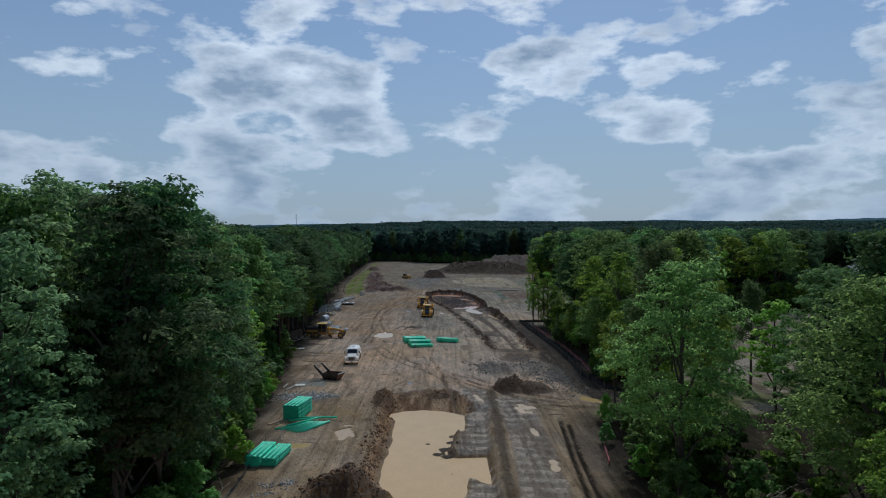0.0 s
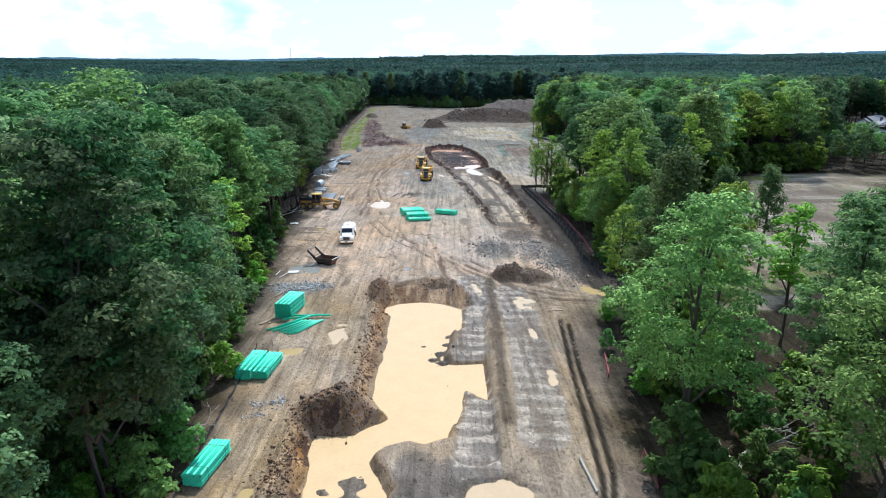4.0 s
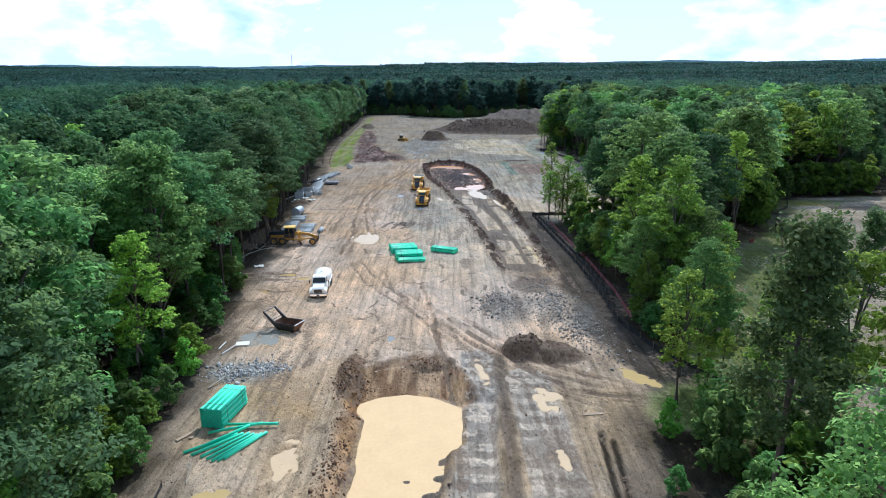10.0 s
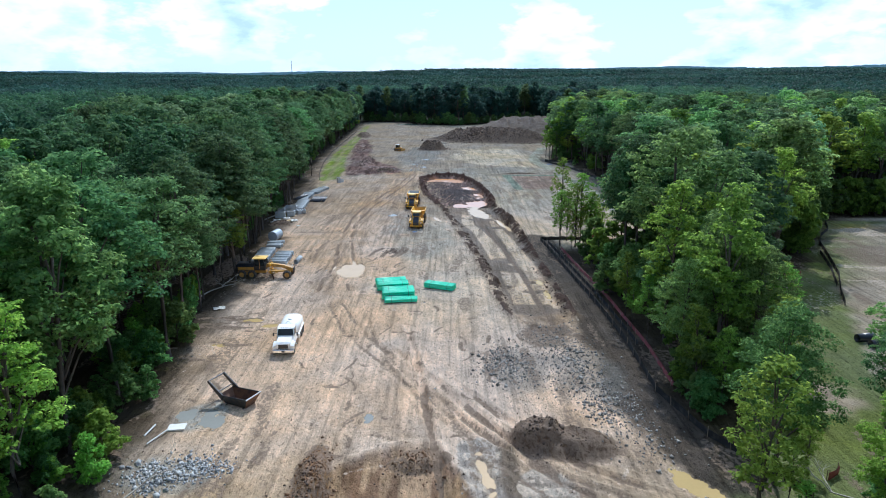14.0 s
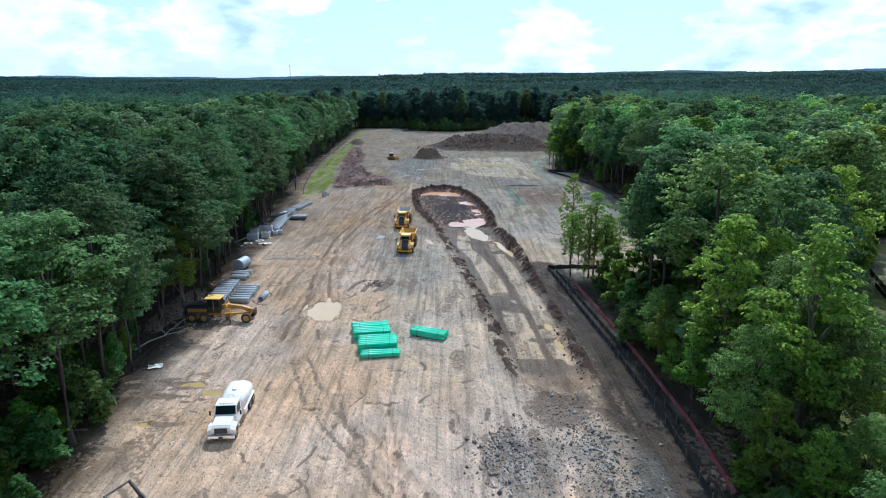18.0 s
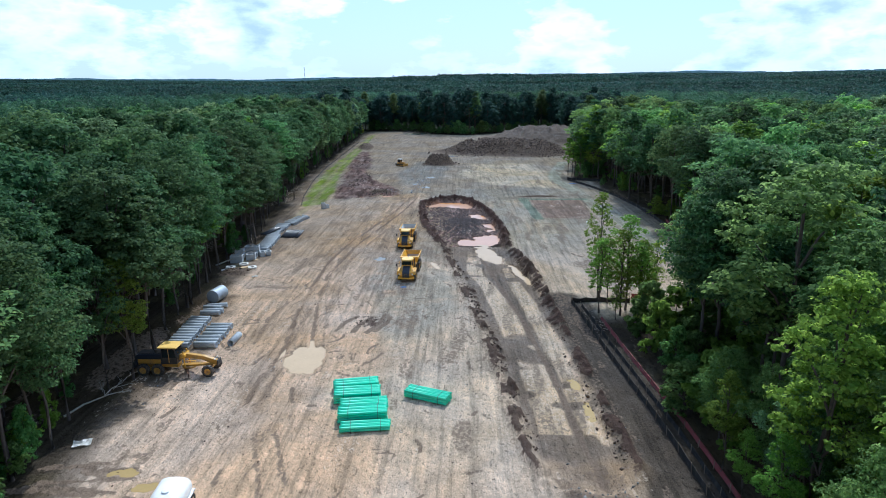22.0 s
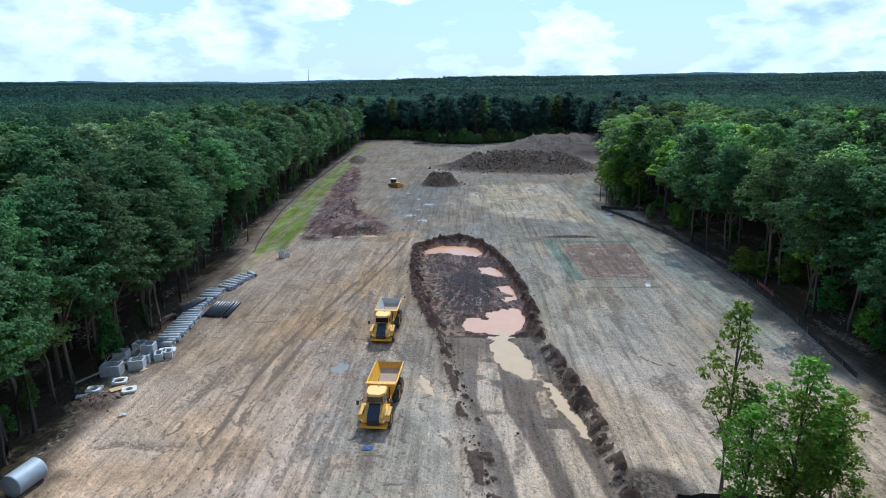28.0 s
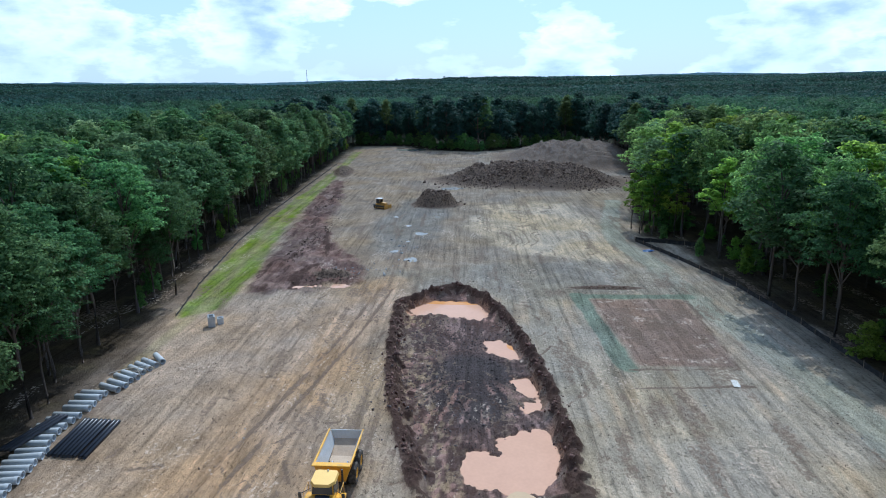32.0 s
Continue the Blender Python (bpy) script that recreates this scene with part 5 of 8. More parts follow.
rng = np.random.default_rng(7)
sx, sy = np.meshgrid(np.arange(-110, 216, 6.2), np.arange(8, 520, 6.2))
sx, sy = (sx + rng.uniform(-2.3, 2.3, sx.shape)).ravel(), (sy + rng.uniform(-2.3, 2.3, sy.shape)).ravel()
gap, gap2 = inside(CLEARING, sx, sy), inside(YARD, sx, sy)
STAND = [[] for _ in range(12)]  # trees further in, joined into woodland
for x, y, a, b in zip(sx, sy, gap, gap2):
    roll, tall, turn, wide = rng.random(), rng.random(), rng.uniform(0, 360), rng.uniform(0.9, 1.25)
    if a > -1.6 or b > -2.5 or (a < -44 and not (x > 60 and 60 < y < 330)) or (x > 112 and (y < 60 or y > 330)) or (a < -30 and y > 330) or (abs(x) > 95 and y < 60) or (y < 24 and abs(x) < 44):
        continue
    thin = x > 34 and 50 < y < 128
    if thin and roll > 0.74:
        continue
    near = (y < 122 and a > -17) or (y < 192 and a > -11 and x > 0)
    height = 16.5 + 8.0 * tall + 2.5 * float(vnoise(np.array(x / 30), np.array(y / 30), 4)) - (1.5 if a > -6 else 0)
    if x < 0 and y < 72:
        height += 4.5
    if x > 0 and y < 120:
        height -= 1.5
    if (64 < y < 92 and 0 < x < 28) or (0 < x < 44 and y < 64 and tall < (0.56 if y < 50 else 0.66)) or (0 < x < 31 and 134 < y < 157) or (0 < x < 24 and 54 < y < 66):
        continue
    if math.hypot(x - 176, y - 264) < 17 or math.hypot(x - 168, y - 247) < 12:
        continue
    if y > 150 and x > 90 and abs(x * 0.823 - (y - 8) * 0.568) < 15 and math.hypot(x, y) < 320:
        height *= 0.42
    if thin:
        height *= 0.82
    pool = (ULTRA if y < 62 and a > -12 else FULL) if near else LIGHT
    if roll < 0.05:
        kind = PINES[0 if near else 1]
    elif roll < (0.12 if x < 0 else 0.30 if y < 80 else 0.26 if y < 200 else 0.22):
        kind, height = pool[-1], height * 0.95
    else:
        kind = pool[int(roll * 997) % (len(pool) - 1)]
    if kind in LIGHT[:-1] and x > 20:
        kind = EASTERN[int(roll * 997) % 5]
    if y > 395 and roll >= 0.05:
        kind, height = FAR_END[int(tall * 97) % 5], height * (0.72 + 0.42 * roll)
    if x < 0 and ((118 < y < 250 and a > -8.5) or (62 <= y <= 118 and a > -17)) and roll >= 0.10:
        kind = ((FULL[0], FRONT[1], FULL[2], FULL[3]) if y < 118 else (*FRONT, OAK) if y < 140 else (OAK, FRONT[0], OAK, FRONT[2], OAK))[int(tall * 89) % (4 if y < 140 else 5)]
    if x > 0 and near and 128 < y and roll >= (0.30 if y < 142 else 0.05):
        kind = (FRONT[1], OAK, FULL[0], OAK, FRONT[1])[int(tall * 89) % 5]
    if x > 24 and near and 96 < y < 126:
        kind = (FULL[4], ULTRA[2], FULL[1], FULL[2])[int(tall * 89) % 4]
    if x > 0 and y < 72 and near and roll >= 0.05:
        kind = (ULTRA[2], ULTRA[3], ULTRA[2], ULTRA[0])[int(tall * 89) % 4]
    if x < 0 and y < 60 and a > -30 and roll >= 0.12:
        kind = (ULTRA[0], ULTRA[1], ULTRA[2], ULTRA[1])[int(tall * 89) % 4] if a > -14 else FRONT[int(tall * 89) % 3]
    if near or (a > -8.5 and b < -4):
        plant(kind, float(x), float(y), height, turn, wide)
    else:
        STAND[int(tall * 997) % 12].append((kind, pose(float(x), float(y), height_at(x, y), 0, 0, turn) @ Matrix.Diagonal((height / 20 * wide, height / 20 * wide, height / 20, 1))))


def coords(me):
    out = np.empty(len(me.vertices) * 3, np.float32)
    me.vertices.foreach_get("co", out)
    return out.reshape(-1, 3)


def joined(name, items, pick, material):
    """Many trees' parts in one mesh."""
    vs, fs, n = [], [], 0
    for kind, m in items:
        me = [o for o in kind.children if o.name.split(".")[0] == pick][0].data
        v = coords(me) @ np.array(m.to_3x3()).T + np.array(m.translation)
        f = np.empty(len(me.loops), np.int32)
        me.loops.foreach_get("vertex_index", f)
        vs.append(v), fs.append(f.reshape(-1, 4) + n)
        n += len(v)
    return mesh_of(name, np.concatenate(vs), np.concatenate(fs), material)


BUSH = make_tree("shrub", broadleaf(57, 900, 1.15, 0.36, 0.06, 8), LEAF, "leafy understorey shrub", "shrub")
USED.add(BUSH)  # only its joined copies stand in the woods
for items in STAND:
    wood = tagged(new("woodland"), "mixed green broadleaf woodland behind the forest edge", "forest", "woods", "stuff")
    for kind, m in items:
        ob = part("canopy", [o for o in kind.children if o.name.split(".")[0] == "crown"][0].data, None, wood)
        ob.matrix_basis = m
    part("stems", joined("stems", items, "trunk", BARK), None, wood)
# the front rank on the western edge
for y in np.arange(118, 470, 5.2):
    xs = np.linspace(-70, -20, 400)
    edge = xs[np.argmax(inside(CLEARING, xs, np.full(400, y)) > 0)] - rng.uniform(1.3, 3.2)
    plant((*FRONT, OAK, OAK, OAK)[int(rng.integers(0, 6))] if y < 260 else LIGHT[int(rng.integers(0, 6))], float(edge), float(y + rng.uniform(-1.5, 1.5)), rng.uniform(13.5, 23.5), rng.uniform(0, 360), rng.uniform(0.78, 1.15))
    if rng.random() < 0.55:  # a low branchy one between the trunks
        plant(SHRUB[int(rng.random() < 0.3)], float(edge - rng.uniform(0, 3)), float(y + 2.6), rng.uniform(3, 7), rng.uniform(0, 360), 0.6)
# low growth along the edges
for k in range(190):
    side = int(rng.random() < 0.62)
    y = rng.uniform(36, 330) if side else rng.uniform(36, 124)
    ys = np.full(400, y)
    xs = np.linspace(-60, 0, 400) if side == 0 else np.linspace(60, 0, 400)
    edge = xs[np.argmax(inside(CLEARING, xs, ys) > -rng.uniform(0.4, 7 if side == 0 else 11))]
    plant(SHRUB[int(rng.random() < 0.35)], float(edge), float(y), rng.uniform(2.0, 5.5), rng.uniform(0, 360), rng.uniform(0.8, 1.2))
for k in range(46):
    x = -56 + 2.7 * k + rng.uniform(-1, 1)
    ys = np.linspace(440, 520, 300)
    y = ys[np.argmax(inside(CLEARING, np.full(300, x), ys) < -rng.uniform(1, 5))]
    plant(SHRUB[0], float(x), float(y), rng.uniform(4, 9), rng.uniform(0, 360))
LOW = [[], []]  # undergrowth, joined


def thicket(x, y, height, turn, wide, young):
    LOW[int(young)].append((BUSH, pose(x, y, height_at(x, y), 0, 0, turn) @ Matrix.Diagonal((height / 20 * wide, height / 20 * wide, height / 20, 1))))


for k in range(150):
    x, y = rng.uniform(22, 46), rng.uniform(92, 165)
    if float(inside(CLEARING, np.array(x), np.array(y))) < -1.2 and float(inside(YARD, np.array(x), np.array(y))) < -1.5:
        thicket(float(x), float(y), rng.uniform(2.5, 7.5), rng.uniform(0, 360), rng.uniform(0.7, 1.1), rng.random() < 0.5)
for k in range(110):
    side, y = rng.random() < 0.5, rng.uniform(34, 78)
    x = rng.uniform(-36, -20) if side else rng.uniform(16.5, 32)
    if float(inside(CLEARING, np.array(x), np.array(y))) < -1.0 and float(inside(YARD, np.array(x), np.array(y))) < -1.5:
        thicket(float(x), float(y), rng.uniform(2.5, 7.5), rng.uniform(0, 360), rng.uniform(0.7, 1.1), rng.random() < 0.4)
for k in range(70):
    u = rng.random()
    x, y = (64 + 16 * u * 2, 146 + 60 * u) if u < 0.5 else (80 + 64 * (u - 0.5), 176 + 16 * (u - 0.5))
    thicket(float(x + rng.uniform(-4, -0.5)), float(y + rng.uniform(0.5, 5)), rng.uniform(4, 9), rng.uniform(0, 360), rng.uniform(0.7, 1.0), rng.random() < 0.4)
for items, leaf in zip(LOW, (LEAF, LEAF_YOUNG)):
    wood = tagged(new("undergrowth"), "tangled green undergrowth below the forest edge", "undergrowth", "woods", "stuff")
    part("foliage", joined("foliage", items, "crown", leaf), None, wood)
    part("stems", joined("stems", items, "trunk", BARK), None, wood)
CORNER_SAPLINGS = [(23.8, 161.6, 16.5), (26.6, 157.2, 14.2), (24.8, 160, 10), (28.5, 158, 9), (30, 160, 8), (25.6, 156, 6), (22.8, 156, 11), (25.4, 155.2, 12.5), (28.6, 157.6, 10.5), (31.4, 160.4, 9.5), (24.4, 153.5, 5), (29.6, 155.4, 6), (27.2, 152.8, 4.5), (26.2, 150, 5), (22.7, 80.8, 14), (26.5, 84, 6), (30, 88, 5), (24.5, 79, 6), (36, 86, 7), (34, 100, 11), (37, 107, 12), (41, 114, 10)]
FAR_SAPLINGS = [(41, 283, 12), (43, 281, 13), (45, 284, 14), (40.5, 288, 13), (47, 279, 12), (42.5, 287, 15)]
# thin saplings left standing inside the fence corner
for x, y, h in (*CORNER_SAPLINGS, *FAR_SAPLINGS):
    plant(SAPLING if y < 200 else LIGHT[-1], x, y, h, x * 40, 0.8 if h > 15 else 1.15)

EAST_TREES = [(PINES[0], 21.8, 62.4, 22), (PINES[0], 36, 84, 17), (ULTRA[2], 26.8, 86.4, 14.5), (ULTRA[3], 29.5, 79, 12), (PINES[0], 46, 92, 16), (FULL[1], 44, 99, 12), (FRONT[1], 38, 91, 11), (FULL[4], 27.5, 113, 20), (FULL[4], 29.4, 103.6, 21), (ULTRA[2], 25.5, 104, 13),
    (FRONT[1], 29.5, 138.5, 20), (OAK, 36.5, 149, 19), (OAK, 41, 158, 18), (OAK, 50, 226, 21), (FRONT[1], 50.6, 213, 22), (OAK, 50.4, 199, 22), (FRONT[1], 34, 123, 18), (FULL[0], 39, 131, 19), (FULL[2], 31, 116, 15), (FRONT[2], 33, 130, 17), (FULL[4], 43, 139, 19), (FULL[4], 52, 137, 21), (ULTRA[2], 30.5, 109, 17), (ULTRA[2], 34, 106, 14), (FULL[4], 25.6, 99.5, 10), (ULTRA[2], 31, 98, 9), (FRONT[0], 36, 113, 16), (FULL[4], 27.2, 97, 9), (FULL[4], 24.9, 120.5, 9), (ULTRA[2], 27.6, 118, 10.5), (FULL[4], 25.2, 112.6, 8.5), (ULTRA[1], 28, 115.4, 11), (ULTRA[2], 26.2, 124.5, 9), (FULL[4], 24.6, 116.4, 6.5)]
WEST_TREES = [(ULTRA[0], -20.6, 44, 28), (ULTRA[1], -28, 43, 28), (ULTRA[0], -24.5, 51, 27), (ULTRA[1], -34, 47, 27.5), (ULTRA[0], -22, 58, 25), (FULL[4], -30.4, 135.7, 14), (FRONT[2], -31.8, 122.1, 16), (OAK, -34, 158.9, 19), (FRONT[2], -36.8, 168.2, 20), (FULL[3], -37.4, 174.1, 18), (OAK, -36.2, 193.7, 19), (FRONT[2], -38.2, 204.3, 20), (FULL[1], -39.2, 186.1, 19), (FRONT[2], -41.1, 241.3, 18)]
for kind, x, y, h in (*EAST_TREES, *WEST_TREES):
    plant(kind, x, y, h, x * 70, 1.0)


for o in (*BUSH.children, BUSH):
    bpy.data.objects.remove(o)


def forest_patch(seed, leaves, size, leaf, span=48.0, gap=8.6):
    """A square of closed canopy, crowns of leaf sprays of many sizes."""
    r = np.random.default_rng(seed)
    cx, cy = np.meshgrid(np.arange(gap / 2, span, gap), np.arange(gap / 2, span, gap))
    cx, cy = (cx + r.uniform(-3.8, 3.8, cx.shape)).ravel() - span / 2, (cy + r.uniform(-3.8, 3.8, cy.shape)).ravel() - span / 2
    centres, outs = [], []
    for x, y in zip(cx, cy):
        hh, w = r.uniform(15, 25), r.uniform(3.4, 6.8)
        m = int(leaves * (w / 4.3) ** 2)
        lobes = r.normal(0, 1, (9, 3))
        lobes[:, 2] = np.abs(lobes[:, 2])
        lobes /= np.linalg.norm(lobes, axis=1, keepdims=True)
        d = r.normal(0, 1, (m, 3))
        d[:, 2] = np.abs(d[:, 2]) * 0.9 - 0.15
        d /= np.linalg.norm(d, axis=1, keepdims=True)
        lump = 0.55 + 0.5 * np.max(d @ lobes.T, axis=1, keepdims=True) ** 3
        centres.append(np.array([x, y, hh - 6.5]) + d * np.array([w, w, 6.5]) * lump * r.uniform(0.85, 1.08, (m, 1)))
        outs.append(d)
    v, f = sprays(r, np.concatenate(centres), np.concatenate(outs), size)
    return mesh_of("forest", v, f, leaf)


CLOSE, MIDDLE = [forest_patch(60 + k, 330, 0.52, FAR_LEAF) for k in range(4)], [forest_patch(70 + k, 90, 1.05, HAZE_LEAF) for k in range(4)]
for ix in range(-22, 25):
    for iy in range(-1, 24):
        x, y = ix * 46.0, iy * 46.0 + 20
        d = float(inside(CLEARING, np.array(x), np.array(y)))
        if abs(x) > 0.80 * y + 150 or d > -66 or (d > -68 and y < 330 and abs(x) < 120) or float(inside(YARD, np.array(x), np.array(y))) > -24:
            continue
        if abs(x) < 112 and 14 < y < 330 and d > -66:
            continue
        if 60 < x < 236 and 40 < y < 350:
            continue
        near = d > -190
        ob = new("forest", (CLOSE if near else MIDDLE)[(ix * 7 + iy * 5 + ix * iy) % 4])
        ob.matrix_world = pose(x, y, height_at(x, y), 0, 0, 90 * ((ix + iy * 5) % 4))
        tagged(ob, "closed canopy of dark green broadleaf woods", "forest", "woods", "stuff")


def outer_patch(seed, span=120.0):
    """Tree tops far off: a few large sprays for each crown."""
    r = np.random.default_rng(seed)
    n, m = 220, 14
    base = np.concatenate([r.uniform(-span / 2, span / 2, (n, 2)), r.uniform(15, 21, (n, 1))], 1)
    d = r.normal(0, 1, (n * m, 3))
    d[:, 2] = np.abs(d[:, 2])
    d /= np.linalg.norm(d, axis=1, keepdims=True)
    v, f = sprays(r, np.repeat(base, m, 0) + d * np.array([4.4, 4.4, 5]) * r.uniform(0.7, 1.1, (n * m, 1)), d, 1.9)
    return mesh_of("forest", v, f, HAZE_LEAF)


OUTER = [outer_patch(k) for k in range(3)]
for iy in range(12):
    y = 1120 + iy * 112.0
    for ix in range(-18, 19):
        x = ix * 114.0
        if abs(x) < 0.78 * y + 120:
            ob = new("forest", OUTER[(ix + iy * 2) % 3])
            ob.matrix_world = pose(x, y, height_at(x, y), 0, 0, 90 * ((ix * 3 + iy) % 4))
            tagged(ob, "distant closed canopy of green woods", "forest", "woods", "stuff")


def far_canopy():
    """Rolling tree tops out to the horizon."""
    xs, ys = np.linspace(-3600, 3600, 260), np.linspace(1500, 4400, 130)
    x, y = np.meshgrid(xs, ys)
    z = terrain(x, y)[0] + 11 + 7 * vnoise(x / 14, y / 14, 3) + 5 * vnoise(x / 45, y / 45, 5)
    return mesh_of("far_forest", np.stack([x, y, z], -1).reshape(-1, 3), grid_faces(len(xs), len(ys)), HAZE_HILL, True)


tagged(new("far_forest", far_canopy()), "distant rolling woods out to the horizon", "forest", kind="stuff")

# ---- shapes ----
def box(sx, sy, sz, x=0, y=0, z=0, bevel=0.03, turn=None, bm=None):
    """A box with rounded edges, its middle at x, y, z."""
    bm = bm or bmesh.new()
    made = bmesh.ops.create_cube(bm, size=1.0)["verts"]
    bmesh.ops.scale(bm, vec=(sx, sy, sz), verts=made)
    if bevel:
        edges = list({e for v in made for e in v.link_edges})
        made = list({v for f in bmesh.ops.bevel(bm, geom=edges, offset=min(bevel, 0.3 * min(sx, sy, sz)), segments=1, affect="EDGES")["faces"] for v in f.verts} | {v for v in made if v.is_valid})
    m = Matrix.Translation((x, y, z))
    if turn:
        m = m @ Euler([radians(a) for a in turn]).to_matrix().to_4x4()
    bmesh.ops.transform(bm, matrix=m, verts=made)
    return bm


def prism(profile, width, x=0, taper=1.0, axis="x", bm=None):
    """A side profile of (along, z) points drawn out across its width; taper narrows the top."""
    bm = bm or bmesh.new()
    zs = [p[1] for p in profile]
    lo, hi = min(zs), max(zs)
    sides = []
    for s in (-1, 1):
        ring = []
        for a, z in profile:
            w = s * width / 2 * (1 - (1 - taper) * (z - lo) / (hi - lo))
            ring.append(bm.verts.new((x + w, a, z) if axis == "x" else (a, x + w, z)))
        sides.append(ring)
    n = len(profile)
    bm.faces.new(sides[0])
    bm.faces.new(sides[1][::-1])
    for k in range(n):
        bm.faces.new((sides[0][k], sides[0][(k + 1) % n], sides[1][(k + 1) % n], sides[1][k]))
    bmesh.ops.recalc_face_normals(bm, faces=bm.faces)
    return bm


def lathe(profile, seg=20, axis="x", at=(0, 0, 0), close=True, bm=None):
    """A profile of (along, radius) spun about an axis."""
    bm = bm or bmesh.new()
    rings = []
    for a, r in profile:
        ring = []
        for k in range(seg):
            t = 2 * math.pi * k / seg
            c, s = r * math.cos(t), r * math.sin(t)
            p = {"x": (a, c, s), "y": (c, a, s), "z": (c, s, a)}[axis]
            ring.append(bm.verts.new((p[0] + at[0], p[1] + at[1], p[2] + at[2])))
        rings.append(ring)
    pairs = list(zip(rings, rings[1:]))
    if close:
        pairs.append((rings[-1], rings[0]))
    for a, b in pairs:
        for k in range(seg):
            f = bm.faces.new((a[k], a[(k + 1) % seg], b[(k + 1) % seg], b[k]))
            f.smooth = True
    bmesh.ops.recalc_face_normals(bm, faces=bm.faces)
    return bm


def rod(p, q, r, seg=8, bm=None):
    bm = bm or bmesh.new()
    p, q = Vector(p), Vector(q)
    turn = (q - p).to_track_quat("Z", "Y").to_matrix().to_4x4()
    made = bmesh.ops.create_cone(bm, cap_ends=True, segments=seg, radius1=r, radius2=r, depth=(q - p).length)["verts"]
    bmesh.ops.transform(bm, matrix=Matrix.Translation((p + q) / 2) @ turn, verts=made)
    return bm


def panel(corners, thick, bm=None):
    """A plate between four corners."""
    bm = bm or bmesh.new()
    c = [Vector(p) for p in corners]
    n = (c[1] - c[0]).cross(c[3] - c[0]).normalized() * thick / 2
    a, b = [bm.verts.new(p - n) for p in c], [bm.verts.new(p + n) for p in c]
    bm.faces.new(a[::-1]), bm.faces.new(b)
    for k in range(4):
        bm.faces.new((a[k], a[(k + 1) % 4], b[(k + 1) % 4], b[k]))
    bmesh.ops.recalc_face_normals(bm, faces=bm.faces)
    return bm


def thing(name, label, category, group="", kind=""):
    return tagged(new(name), label, category, group, kind)


def put(ob, x, y, turn=0.0, up=0.0):
    ob.matrix_basis = pose(x, y, height_at(x, y) + up, 0, 0, turn)
    return ob


YELLOW = mat("yellow_machine_paint", (0.70, 0.37, 0.025), 0.4, scale=1.5, vary=0.12, bump=0.01, wear=(0.50, 0.30, 0.08))
PALE_YELLOW = mat("sun_faded_yellow_paint", (0.72, 0.47, 0.12), 0.45, scale=1.5, vary=0.08, bump=0.01)
OCHRE = mat("worn_ochre_paint", (0.46, 0.25, 0.04), 0.5, scale=1.5, vary=0.2, bump=0.02, wear=(0.30, 0.18, 0.06))
DARK_STEEL = mat("dark_steel", (0.035, 0.037, 0.042), 0.5, 0.3, scale=2, vary=0.3, bump=0.03, wear=(0.07, 0.06, 0.05))
BLUE_BLACK = mat("dark_hood_paint", (0.018, 0.026, 0.042), 0.3, scale=2, vary=0.2, bump=0.0)
GLASS_DARK = mat("tinted_glass", (0.012, 0.018, 0.022), 0.06, scale=1, vary=0.1, bump=0.0)
RUBBER = mat("dusty_rubber", (0.045, 0.042, 0.038), 0.85, scale=4, vary=0.3, bump=0.1, wear=(0.12, 0.10, 0.08))
WHITE_PAINT = mat("white_truck_paint", (0.80, 0.80, 0.78), 0.3, scale=1, vary=0.05, bump=0.0, wear=(0.68, 0.66, 0.62))
CHROME = mat("chrome", (0.6, 0.6, 0.6), 0.2, 0.9, scale=2, vary=0.1, bump=0.0)
LAMP_GLASS = mat("lamp_glass", (0.7, 0.7, 0.68), 0.15, scale=2, vary=0.1, bump=0.0)
LOAD_DUST = mat("scoured_tipper_floor", (0.40, 0.31, 0.22), 0.7, scale=1.2, vary=0.2, bump=0.05)
PALE_STEEL = mat("scoured_pale_steel", (0.50, 0.52, 0.53), 0.5, 0.3, scale=1.2, vary=0.15, bump=0.02)
GREEN_PVC = mat("green_pipe_plastic", (0.09, 0.66, 0.42), 0.45, scale=1.5, vary=0.08, bump=0.0, each=0.08)
STRAP = mat("dark_strap", (0.05, 0.06, 0.05), 0.6, scale=4, vary=0.2, bump=0.0)
CONCRETE = mat("precast_concrete", (0.36, 0.395, 0.42), 0.85, scale=1.6, vary=0.16, bump=0.05, each=0.1)
PALE_CONCRETE = mat("pale_precast_concrete", (0.58, 0.58, 0.55), 0.85, scale=1.6, vary=0.12, bump=0.05)
BLACK_PLASTIC = mat("black_pipe_plastic", (0.022, 0.026, 0.036), 0.3, scale=2, vary=0.25, bump=0.0, each=0.15)
GALV = mat("galvanised_steel", (0.31, 0.36, 0.41), 0.6, 0.2, scale=2, vary=0.15, bump=0.02)
RUST = mat("rusty_steel", (0.16, 0.085, 0.05), 0.75, 0.2, scale=1.5, vary=0.3, bump=0.05, wear=(0.08, 0.05, 0.04))
FABRIC = mat("black_filter_fabric", (0.022, 0.021, 0.02), 0.9, scale=2, vary=0.3, bump=0.05, wear=(0.05, 0.043, 0.035))
RED_NET = mat("red_orange_mesh", (0.24, 0.042, 0.042), 0.7, scale=2, vary=0.3, bump=0.0, wear=(0.16, 0.06, 0.05))
TIMBER = mat("weathered_timber", (0.24, 0.18, 0.12), 0.85, scale=2, vary=0.3, bump=0.1, each=0.2)
PLYWOOD = mat("pale_plywood", (0.46, 0.33, 0.18), 0.8, scale=2, vary=0.15, bump=0.03)
STONE = mat("broken_grey_stone", (0.30, 0.305, 0.305), 0.85, scale=2, vary=0.25, bump=0.2, island=0.45)
